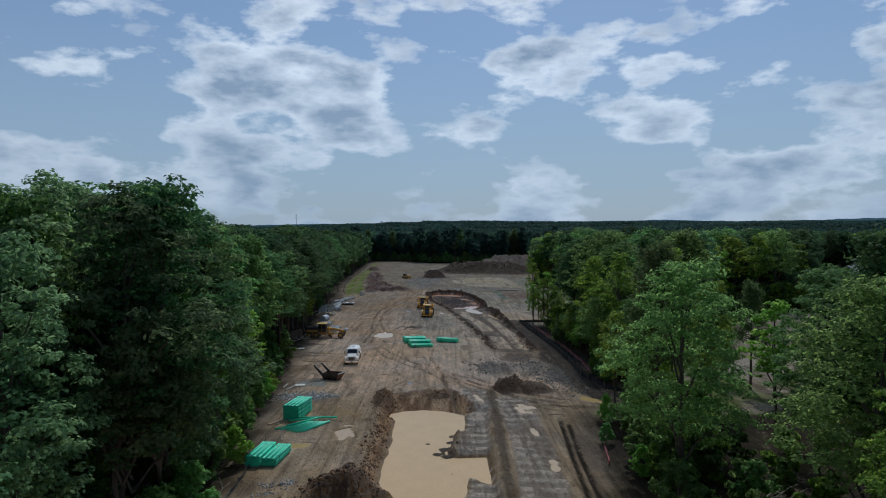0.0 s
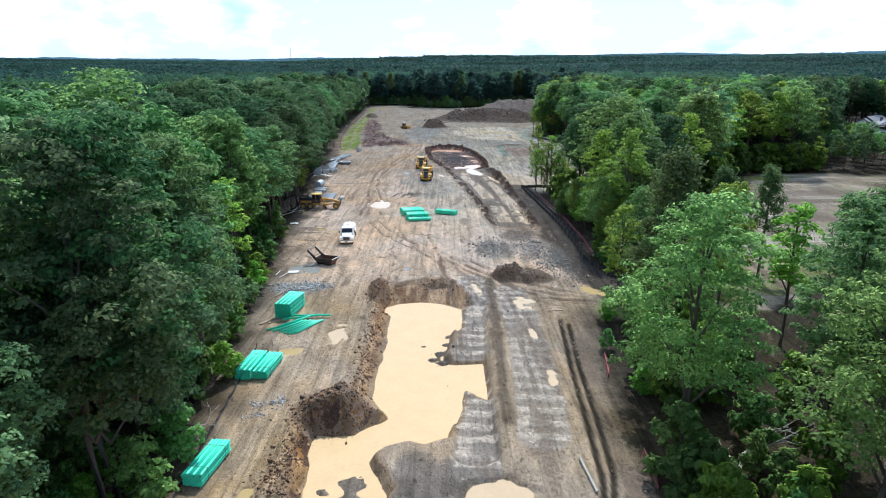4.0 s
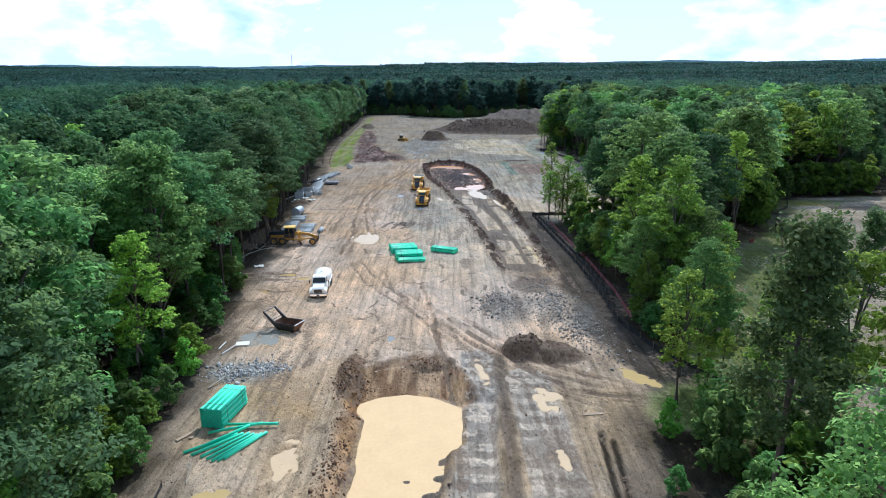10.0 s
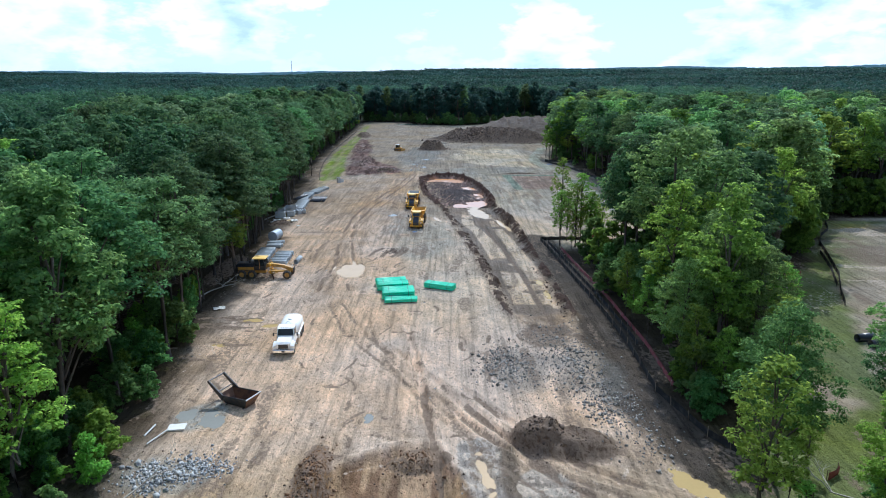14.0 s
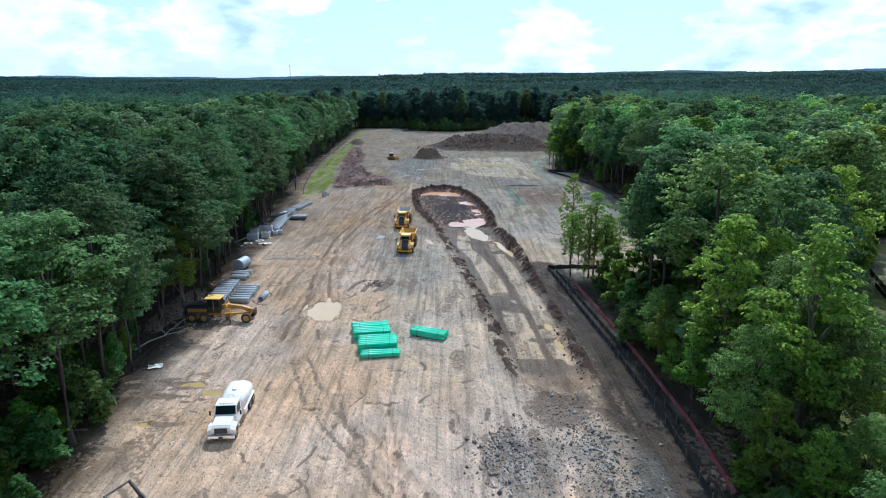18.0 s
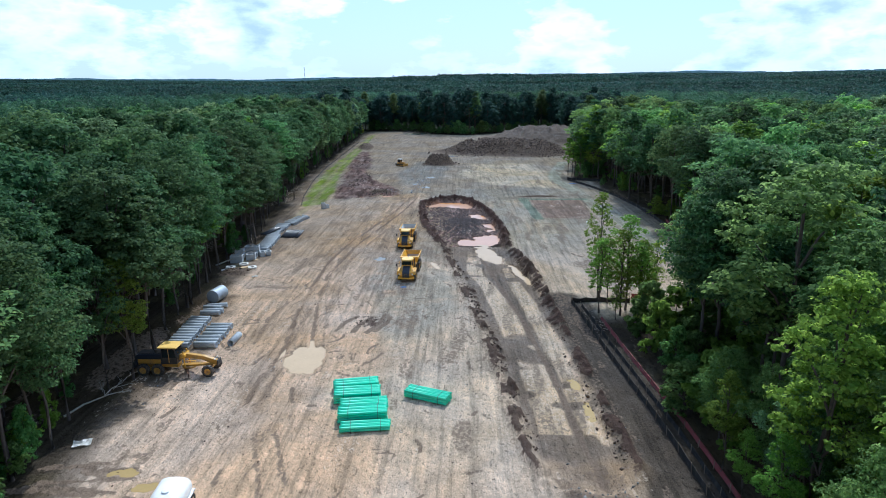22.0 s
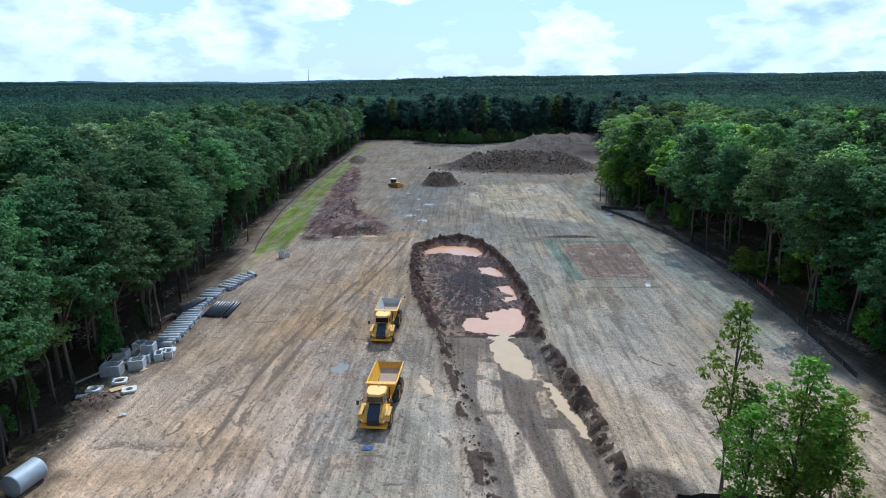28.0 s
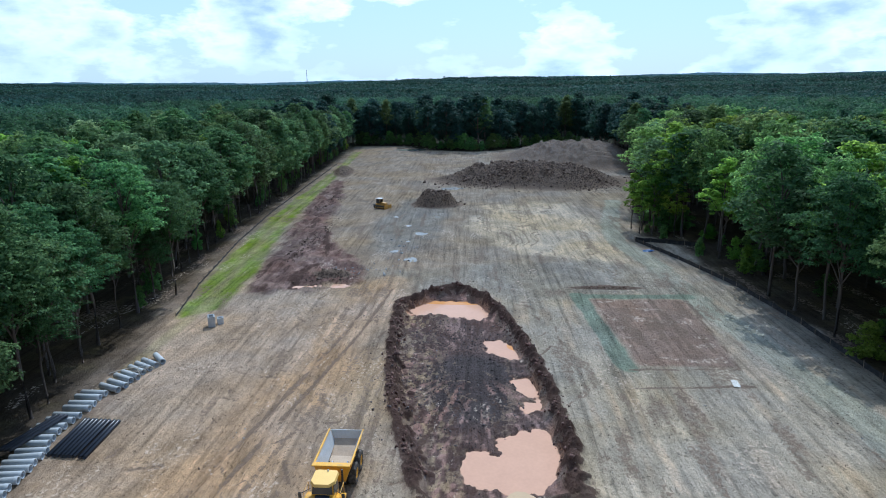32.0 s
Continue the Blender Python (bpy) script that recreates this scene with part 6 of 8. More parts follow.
DARK_STONE = mat("grey_brown_rubble", (0.215, 0.202, 0.182), 0.9, scale=2, vary=0.25, bump=0.2, island=0.5)
CLOD = mat("dark_clods", (0.095, 0.066, 0.048), 0.95, scale=2, vary=0.3, bump=0.3, island=0.4)
RED_CLOD = mat("red_brown_clods", (0.12, 0.068, 0.054), 0.95, scale=2, vary=0.3, bump=0.3, island=0.4)
WHITE_SHEET = mat("white_sheet", (0.75, 0.75, 0.72), 0.6, scale=2, vary=0.06, bump=0.05)
BLUE_SHEET = mat("blue_sheet", (0.05, 0.16, 0.4), 0.5, scale=2, vary=0.2, bump=0.05)
SIDING = mat("white_siding", (0.74, 0.76, 0.77), 0.6, scale=1, vary=0.05, bump=0.02)
ROOFING = mat("grey_shingles", (0.19, 0.195, 0.21), 0.9, scale=1.2, vary=0.25, bump=0.1)
DEAD_WOOD = mat("bleached_branch", (0.36, 0.33, 0.28), 0.9, scale=2, vary=0.25, bump=0.1)


def tyre(r, w, hub, axis):
    """A tyre in one skin, its tread stepped into lugs."""
    bm = bmesh.new()
    seg, rings = 40, []
    for a, q, lug in ((-w / 2, hub, 0), (-w / 2, 0.86, 0), (-w * 0.40, 0.93, 1), (-w * 0.05, 0.95, 1), (w * 0.05, 0.95, 2), (w * 0.40, 0.93, 2), (w / 2, 0.86, 0), (w / 2, hub, 0)):
        ring = []
        for k in range(seg):
            t = 2 * math.pi * k / seg
            rr = r * (q + (0.06 if lug and ((k // 2) + lug) % 2 else 0.0))
            c, s = rr * math.cos(t), rr * math.sin(t)
            ring.append(bm.verts.new((a, c, s) if axis == "x" else (c, a, s)))
        rings.append(ring)
    for p, q in zip(rings, rings[1:] + rings[:1]):
        for k in range(seg):
            bm.faces.new((p[k], p[(k + 1) % seg], q[(k + 1) % seg], q[k]))
    bmesh.ops.recalc_face_normals(bm, faces=bm.faces)
    return bm


def wheel(parent, x, y, r, w, rim=YELLOW, hub=0.55, name="wheel"):
    """A lugged tyre standing on the ground, with its rim on it."""
    bm = tyre(r, w, hub, "x")
    ob = part(name, bm, RUBBER, parent)
    ob.location = (x, y, r)
    out = 1 if x > 0 else -1
    disc = lathe([(out * w * 0.30, r * hub * 1.02), (out * w * 0.46, r * hub * 0.98), (out * w * 0.40, r * 0.42), (out * w * 0.2, r * 0.36), (out * w * 0.2, 0.16 * r), (out * w * 0.42, 0.14 * r), (out * w * 0.42, 0.01)], 18, close=False)
    part("rim", disc, rim, ob)
    return ob


# ---- articulated haulers ----
def hauler(inside_steel, load, label):
    """Three-axle articulated dump truck, nose towards -y, origin on the ground amidships."""
    t = thing("dump_truck", label, "dump truck", "parked dump trucks")
    w = 2.9
    part("hood", prism([(-4.75, 1.0), (-5.0, 1.2), (-5.03, 1.5), (-4.92, 1.74), (-4.5, 2.04), (-3.9, 2.38), (-3.3, 2.56), (-3.3, 1.0)], 2.05, taper=0.80), YELLOW, t)
    part("hood_panel", prism([(-4.6, 1.36), (-5.06, 1.36), (-5.07, 1.52), (-4.95, 1.78), (-4.52, 2.085), (-3.9, 2.425), (-3.7, 2.48), (-3.7, 2.2)], 1.15, taper=0.92), BLUE_BLACK, t, "dark blue-black centre stripe of the hood")
    part("grille", panel([(-0.56, -5.06, 1.06), (0.56, -5.06, 1.06), (0.56, -5.08, 1.34), (-0.56, -5.08, 1.34)], 0.05), DARK_STEEL, t, "black radiator grille")
    part("bumper", prism([(-5.02, 0.62), (-5.1, 0.72), (-5.06, 0.86), (-4.75, 0.94), (-4.15, 0.9), (-4.15, 0.62)], w - 0.4), YELLOW, t)
    for s in (-1, 1):
        part("headlight", box(0.3, 0.08, 0.22, s * 0.98, -4.98, 1.42, 0.02), LAMP_GLASS, t)
        part("fender", prism([(-4.75, 1.25), (-4.6, 1.78), (-3.2, 1.98), (-2.5, 1.80), (-2.5, 1.66), (-4.4, 1.5)], 0.62, s * 1.14), YELLOW, t)
        part("air_vent", box(0.03, 0.9, 0.35, s * 1.0, -4.1, 1.85, 0.0), DARK_STEEL, t)
        rail = rod((s * 1.32, -3.9, 1.95), (s * 1.32, -3.9, 2.75), 0.022)
        rod((s * 1.32, -3.9, 2.75), (s * 1.32, -2.7, 2.85), 0.022, bm=rail)
        rod((s * 1.32, -2.7, 2.85), (s * 1.32, -2.7, 1.9), 0.022, bm=rail)
        part("handrail", rail, YELLOW, t)
        arm = part("mirror_arm", rod((s * 0.85, -3.75, 3.0), (s * 1.52, -4.0, 2.75), 0.025), DARK_STEEL, t)
        part("mirror", box(0.24, 0.07, 0.46, s * 1.58, -4.02, 2.62, 0.02), DARK_STEEL, arm)
        part("step", box(0.5, 0.35, 0.05, s * 1.2, -2.75, 0.75, 0.01), DARK_STEEL, t)
    cab = part("cab", prism([(-3.85, 1.5), (-3.65, 3.25), (-2.3, 3.25), (-2.2, 1.5)], 1.7, taper=0.9), YELLOW, t)
    part("windshield", panel([(-0.76, -3.81, 2.58), (0.76, -3.81, 2.58), (0.70, -3.685, 3.18), (-0.70, -3.685, 3.18)], 0.04), GLASS_DARK, cab, "dark tinted windshield")
    for s in (-1, 1):
        part("side_window", panel([(s * 0.83, -3.65, 2.2), (s * 0.82, -2.4, 2.2), (s * 0.78, -2.45, 3.15), (s * 0.785, -3.55, 3.15)], 0.04), GLASS_DARK, cab)
    top = bmesh.new()
    lo, hi = [], []
    for a, b in ((-0.55, -3.95), (0.55, -3.95), (0.92, -3.5), (0.92, -2.25), (0.75, -2.05), (-0.75, -2.05), (-0.92, -2.25), (-0.92, -3.5)):
        lo.append(top.verts.new((a, b, 3.24))), hi.append(top.verts.new((a * 0.93, -3.0 + (b + 3.0) * 0.93, 3.44)))
    top.faces.new(hi), top.faces.new(lo[::-1])
    for k in range(8):
        top.faces.new((lo[k], lo[(k + 1) % 8], hi[(k + 1) % 8], hi[k]))
    part("cab_roof", top, PALE_YELLOW, cab, "sun-faded yellow cab roof")
    part("beacon", lathe([(3.42, 0.07), (3.58, 0.06), (3.6, 0.01)], 10, "z", (0.1, -2.25, 0), False), LAMP_GLASS, t)
    part("exhaust", rod((0.95, -1.55, 1.6), (0.95, -1.55, 3.1), 0.08, 10), DARK_STEEL, t)
    part("front_chassis", box(1.1, 3.6, 0.6, 0, -3.2, 0.95), DARK_STEEL, t)
    hitch = lathe([(-0.5, 0.32), (0.5, 0.32), (0.5, 0.01), (-0.5, 0.01)], 14, "z", (0, -1.1, 0.95))
    part("articulation_joint", hitch, DARK_STEEL, t)
    part("rear_chassis", box(0.95, 4.9, 0.5, 0, 1.7, 1.0), DARK_STEEL, t)
    for s in (-1, 1):
        part("bogie_beam", box(0.25, 2.2, 0.3, s * 0.85, 2.2, 0.85), DARK_STEEL, t)
        part("tipping_ram", rod((s * 0.62, -0.2, 1.0), (s * 0.62, 1.7, 1.6), 0.09, 10), CHROME, t)
        for y in (-3.45, 1.35, 3.1):
            wheel(t, s * 1.12, y, 0.86, 0.66)
    # tipper body: floor, flared sides, headboard, sloped tail
    body = part("tipper_floor", prism([(-0.6, 1.35), (-0.6, 1.55), (2.6, 1.55), (4.2, 2.25), (4.2, 2.05), (2.7, 1.32)], 1.9), load, t, "dusty tan floor of the tipper body")
    for s in (-1, 1):
        part("tipper_side", panel([(s * 0.95, -0.6, 1.5), (s * 0.95, 4.1, 1.9), (s * 1.42, 4.3, 2.95), (s * 1.42, -0.75, 2.95)], 0.08), YELLOW, body)
        part("tipper_side_lining", panel([(s * 0.90, -0.5, 1.58), (s * 0.90, 4.0, 1.98), (s * 1.34, 4.2, 2.92), (s * 1.34, -0.62, 2.92)], 0.02), inside_steel, body)
        part("top_rail", box(0.14, 5.1, 0.12, s * 1.43, 1.75, 2.98, 0.02), YELLOW, body)
        for y in (0.5, 1.7, 2.9):
            part("side_rib", panel([(s * 1.0, y, 1.55), (s * 1.0, y + 0.14, 1.55), (s * 1.49, y + 0.14, 2.92), (s * 1.49, y, 2.92)], 0.08), YELLOW, body)
    part("headboard", panel([(-0.98, -0.62, 1.45), (0.98, -0.62, 1.45), (1.46, -0.82, 3.12), (-1.46, -0.82, 3.12)], 0.1), YELLOW, body)
    part("headboard_canopy", box(2.95, 0.5, 0.08, 0, -0.98, 3.12, 0.02), YELLOW, body)
    part("tailgate", panel([(-0.95, 4.15, 2.1), (0.95, 4.15, 2.1), (1.36, 4.35, 2.9), (-1.36, 4.35, 2.9)], 0.08), inside_steel, body)
    for s in (-1, 1):
        part("mudguard", box(0.75, 0.05, 0.7, s * 1.12, 0.6, 1.35, 0.01), RUBBER, t)
    return t


put(hauler(YELLOW, LOAD_DUST, "yellow articulated dump truck with an empty tipper, parked on bare earth"), -4.15, 174.1, -3.0)
put(hauler(PALE_STEEL, LOAD_DUST, "yellow articulated dump truck with a pale scoured tipper, parked nose out"), -6.25, 193.9, -1.5)


# ---- water truck ----
def water_truck():
    t = thing("water_truck", "white water tank truck with a bonneted cab, parked on bare earth", "truck")
    part("chassis", box(0.9, 7.0, 0.3, 0, 0.1, 0.78), DARK_STEEL, t)
    part("hood", prism([(-3.72, 0.85), (-3.75, 1.45), (-3.5, 1.62), (-2.05, 1.82), (-2.05, 0.85)], 1.75, taper=0.86), WHITE_PAINT, t)
    part("grille", panel([(-0.55, -3.77, 0.95), (0.55, -3.77, 0.95), (0.52, -3.78, 1.42), (-0.52, -3.78, 1.42)], 0.05), DARK_STEEL, t, "black grille")
    part("bumper", box(2.3, 0.22, 0.34, 0, -3.85, 0.66, 0.05), CHROME, t)
    part("number_plate", box(0.34, 0.03, 0.16, 0, -3.98, 0.66, 0.0), DARK_STEEL, t)
    for s in (-1, 1):
        part("fender", prism([(-3.7, 0.75), (-3.65, 1.15), (-3.2, 1.38), (-2.5, 1.36), (-2.15, 0.8), (-2.3, 0.8), (-2.6, 1.2), (-3.3, 1.22)], 0.42, s * 0.98), WHITE_PAINT, t)
        part("headlight", box(0.26, 0.08, 0.22, s * 0.93, -3.68, 1.15, 0.03), LAMP_GLASS, t)
        arm = part("mirror_arm", rod((s * 0.98, -1.9, 2.0), (s * 1.3, -2.05, 2.05), 0.02), DARK_STEEL, t)
        part("mirror", box(0.16, 0.06, 0.42, s * 1.32, -2.07, 1.95, 0.02), DARK_STEEL, arm)
    cab = part("cab", prism([(-2.05, 0.85), (-2.05, 1.8), (-1.75, 2.5), (-1.5, 2.58), (-0.55, 2.58), (-0.5, 0.85)], 2.05, taper=0.9), WHITE_PAINT, t)
    part("windshield", panel([(-0.88, -2.075, 1.82), (0.88, -2.075, 1.82), (0.82, -1.775, 2.47), (-0.82, -1.775, 2.47)], 0.03), GLASS_DARK, cab, "dark windshield")
    for s in (-1, 1):
        part("side_window", panel([(s * 0.99, -1.85, 1.75), (s * 0.99, -0.85, 1.75), (s * 0.945, -0.85, 2.4), (s * 0.945, -1.62, 2.4)], 0.03), GLASS_DARK, cab)
    for x in (-0.5, -0.25, 0, 0.25, 0.5):
        part("marker_lamp", box(0.09, 0.07, 0.05, x, -1.55, 2.6, 0.01), OCHRE, cab)
    # elliptical tank
    bm = bmesh.new()
    rings = []
    for y, k in ((-0.3, 0.86), (-0.22, 1.0), (3.15, 1.0), (3.26, 0.86)):
        ring = []
        for q in range(28):
            a = 2 * math.pi * q / 28
            c, s = math.cos(a), math.sin(a)
            ring.append(bm.verts.new((1.16 * k * math.copysign(abs(c) ** 0.7, c), y, 1.68 + 0.74 * k * math.copysign(abs(s) ** 0.75, s))))
        rings.append(ring)
    for a, b in zip(rings, rings[1:]):
        for q in range(28):
            bm.faces.new((a[q], a[(q + 1) % 28], b[(q + 1) % 28], b[q])).smooth = True
    bm.faces.new(rings[0][::-1]), bm.faces.new(rings[-1])
    bmesh.ops.recalc_face_normals(bm, faces=bm.faces)
    tank = part("tank", bm, WHITE_PAINT, t)
    part("tank_hatch", lathe([(2.40, 0.26), (2.50, 0.26), (2.52, 0.22), (2.52, 0.01)], 16, "z", (0, 1.4, 0), False), WHITE_PAINT, tank)
    for y in (-0.1, 3.05):
        part("tank_band", box(2.36, 0.06, 0.06, 0, y, 1.1, 0.01), GALV, tank)
    hoop = bmesh.new()
    arc = [(0.0 + 0.28 * math.cos(a), -0.05, 2.38 + 0.3 * math.sin(a)) for a in np.linspace(0, math.pi, 9)]
    for p, q in zip(arc, arc[1:]):
        rod(p, q, 0.018, 6, hoop)
    part("fill_hoop", hoop, GALV, tank)
    for s in (-1, 1):
        part("walk_rail", box(0.18, 3.3, 0.05, s * 1.12, 1.5, 1.12, 0.01), WHITE_PAINT, tank)
        part("rear_mudguard", prism([(1.35, 1.02), (1.5, 1.18), (3.5, 1.18), (3.7, 0.98), (3.7, 0.93), (3.45, 1.12), (1.55, 1.12), (1.35, 0.97)], 0.6, s * 0.88), WHITE_PAINT, t)
        part("tool_box", box(0.45, 0.9, 0.5, s * 0.9, 0.5, 0.75, 0.03), WHITE_PAINT, t)
    for x in (-0.95, 0.95):
        wheel(t, x, -2.95, 0.5, 0.3, CHROME)
        wheel(t, x * 0.94, 2.0, 0.5, 0.52, CHROME)
        wheel(t, x * 0.94, 3.1, 0.5, 0.52, CHROME)
    part("spray_bar", rod((-1.0, 3.85, 0.7), (1.0, 3.85, 0.7), 0.05), GALV, t)
    return t


put(water_truck(), -16.45, 112.7, 4.0)


# ---- motor grader, nose towards +x ----
def grader():
    t = thing("motor_grader", "yellow motor grader with a canopy cab, parked beside the trees", "grader")
    part("engine_hood", prism([(-4.6, 1.15), (-4.62, 2.1), (-4.3, 2.28), (-1.75, 2.34), (-1.75, 1.15)], 1.35, axis="y", taper=0.92), BLUE_BLACK, t, "dark engine cover")
    for s in (-1, 1):
        part("side_stripe", box(2.5, 0.04, 0.5, -3.1, s * 0.69, 1.5, 0.01), OCHRE, t)
    part("hood_top", box(2.6, 1.05, 0.05, -3.1, 0, 2.35, 0.01, (0, -1.3, 0)), DARK_STEEL, t, "dark non-slip hood top")
    part("exhaust", rod((-3.0, 0.3, 2.3), (-3.0, 0.3, 2.95), 0.07, 10), DARK_STEEL, t)
    part("air_cleaner", rod((-2.5, -0.28, 2.3), (-2.5, -0.28, 2.75), 0.13, 12), DARK_STEEL, t)
    part("rear_bumper", box(0.35, 1.9, 0.6, -4.7, 0, 1.15, 0.05), DARK_STEEL, t)
    part("main_frame", box(4.4, 0.9, 0.45, -2.3, 0, 0.98), OCHRE, t)
    cab = part("cab", prism([(-1.75, 1.25), (-1.7, 3.05), (-0.25, 3.05), (0.05, 2.2), (-0.1, 1.25)], 1.5, axis="y", taper=0.95), DARK_STEEL, t)
    part("cab_glass", panel([(0.07, -0.68, 2.2), (0.07, 0.68, 2.2), (-0.22, 0.66, 3.0), (-0.22, -0.66, 3.0)], 0.04), GLASS_DARK, cab)
    for s in (-1, 1):
        part("side_glass", panel([(-1.62, s * 0.755, 2.0), (-0.15, s * 0.755, 2.0), (-0.32, s * 0.735, 2.98), (-1.6, s * 0.735, 2.98)], 0.04), GLASS_DARK, cab)
        part("cab_post", rod((-0.9, s * 0.77, 1.4), (-0.92, s * 0.75, 3.02), 0.04), OCHRE, cab)
        part("step", box(0.5, 0.3, 0.05, -0.2, s * 0.85, 0.8, 0.01), DARK_STEEL, t)
    part("cab_roof", box(2.1, 1.85, 0.14, -0.95, 0, 3.14, 0.05), PALE_YELLOW, cab, "faded pale yellow flat roof")
    part("front_beam", prism([(-0.1, 1.5), (-0.1, 2.1), (0.6, 2.25), (2.6, 2.0), (4.0, 1.55), (4.05, 1.05), (3.6, 1.1), (2.4, 1.6), (0.7, 1.75)], 0.42, axis="y"), OCHRE, t)
    part("front_plate", box(0.16, 0.95, 0.62, 4.2, 0, 1.3, 0.04), DARK_STEEL, t)
    part("front_axle", box(0.3, 2.0, 0.28, 3.35, 0, 0.72, 0.04), OCHRE, t)
    part("drawbar", prism([(0.2, 0.75), (0.2, 0.95), (3.6, 1.15), (3.6, 0.98)], 0.5, axis="y"), OCHRE, t)
    part("circle", lathe([(0.72, 0.75), (0.84, 0.75), (0.84, 0.6), (0.72, 0.6)], 26, "z", (0.95, 0, 0)), OCHRE, t)
    blade = bmesh.new()
    for k in range(6):
        a0, a1 = -0.9 + k * 0.3, -0.6 + k * 0.3
        panel([(0.75 + 0.35 * math.cos(a0) - 0.3, -1.8, 0.42 + 0.36 * math.sin(a0)), (0.75 + 0.35 * math.cos(a0) - 0.3, 1.8, 0.42 + 0.36 * math.sin(a0)),
               (0.75 + 0.35 * math.cos(a1) - 0.3, 1.8, 0.42 + 0.36 * math.sin(a1)), (0.75 + 0.35 * math.cos(a1) - 0.3, -1.8, 0.42 + 0.36 * math.sin(a1))], 0.04, blade)
    bmesh.ops.rotate(blade, verts=blade.verts, cent=(0.9, 0, 0), matrix=Matrix.Rotation(radians(24), 3, "Z"))
    part("blade", blade, RUST, t, "worn steel grading blade")
    for s in (-1, 1):
        part("lift_cylinder", rod((0.7, s * 0.62, 0.85), (0.55, s * 0.42, 2.55), 0.07, 10), YELLOW, t)
        part("saddle_arm", box(0.35, 0.5, 0.35, 0.6, s * 0.38, 2.1, 0.05), YELLOW, t)
        part("headlight", box(0.1, 0.16, 0.14, 3.9, s * 0.35, 1.75, 0.02), LAMP_GLASS, t)
        part("tandem_case", box(2.3, 0.3, 0.35, -2.85, s * 0.82, 0.72, 0.05), OCHRE, t)
    part("side_shift", rod((0.6, -0.4, 1.5), (1.2, 0.9, 0.9), 0.06, 10), YELLOW, t)
    for x, w in ((-3.65, 0.42), (-2.1, 0.42), (3.35, 0.40)):
        for s in (-1, 1):
            r = 0.68 if x < 0 else 0.66
            bm = tyre(r, w, 0.55, "y")
            ob = part("wheel", bm, RUBBER, t)
            ob.location = (x, s * 1.05, r)
            part("rim", lathe([(s * w * 0.30, r * 0.56), (s * w * 0.46, r * 0.54), (s * w * 0.36, r * 0.40), (s * w * 0.2, r * 0.34), (s * w * 0.2, 0.14 * r), (s * w * 0.4, 0.13 * r), (s * w * 0.4, 0.01)], 18, "y", close=False), OCHRE, ob)
    return t


put(grader(), -26.0, 137.6, -1.0)


# ---- small dozer at the far end ----
def dozer():
    t = thing("bulldozer", "small yellow-brown bulldozer standing on dark graded earth", "bulldozer")
    for s in (-1, 1):
        track = part("track", prism([(-1.5, 0.0), (-1.75, 0.4), (-1.45, 0.85), (1.45, 0.85), (1.75, 0.4), (1.5, 0.0)], 0.5, s * 0.85), RUBBER, t)
        for y in (-1.1, -0.4, 0.4, 1.1):
            part("roller", lathe([(s * 1.08, 0.2), (s * 1.14, 0.2), (s * 1.14, 0.01)], 10, "x", (0, y, 0.35), False), OCHRE, track)
    part("body", box(1.15, 2.9, 0.7, 0, 0.1, 0.95, 0.08), OCHRE, t)
    part("hood", prism([(-1.7, 0.8), (-1.7, 1.5), (-0.3, 1.65), (-0.3, 0.8)], 0.95), OCHRE, t)
    cab = part("cab", box(1.25, 1.3, 1.15, 0, 0.55, 1.95, 0.05), GLASS_DARK, t)
    part("cab_roof", box(1.5, 1.6, 0.12, 0, 0.5, 2.6, 0.04), WHITE_PAINT, cab, "white cab roof")
    part("blade", panel([(-1.5, -2.15, 0.1), (1.5, -2.15, 0.1), (1.5, -2.1, 1.05), (-1.5, -2.1, 1.05)], 0.12), OCHRE, t)
    for s in (-1, 1):
        part("push_arm", rod((s * 1.15, 0.2, 0.45), (s * 1.15, -2.1, 0.4), 0.09), OCHRE, t)
        part("cab_post", rod((s * 0.62, -0.1, 1.4), (s * 0.62, -0.1, 2.55), 0.05), OCHRE, cab)
    part("ripper", box(1.3, 0.5, 0.6, 0, 1.95, 0.7, 0.05), DARK_STEEL, t)
    return t


put(dozer(), -18.7, 312.0, 60.0)


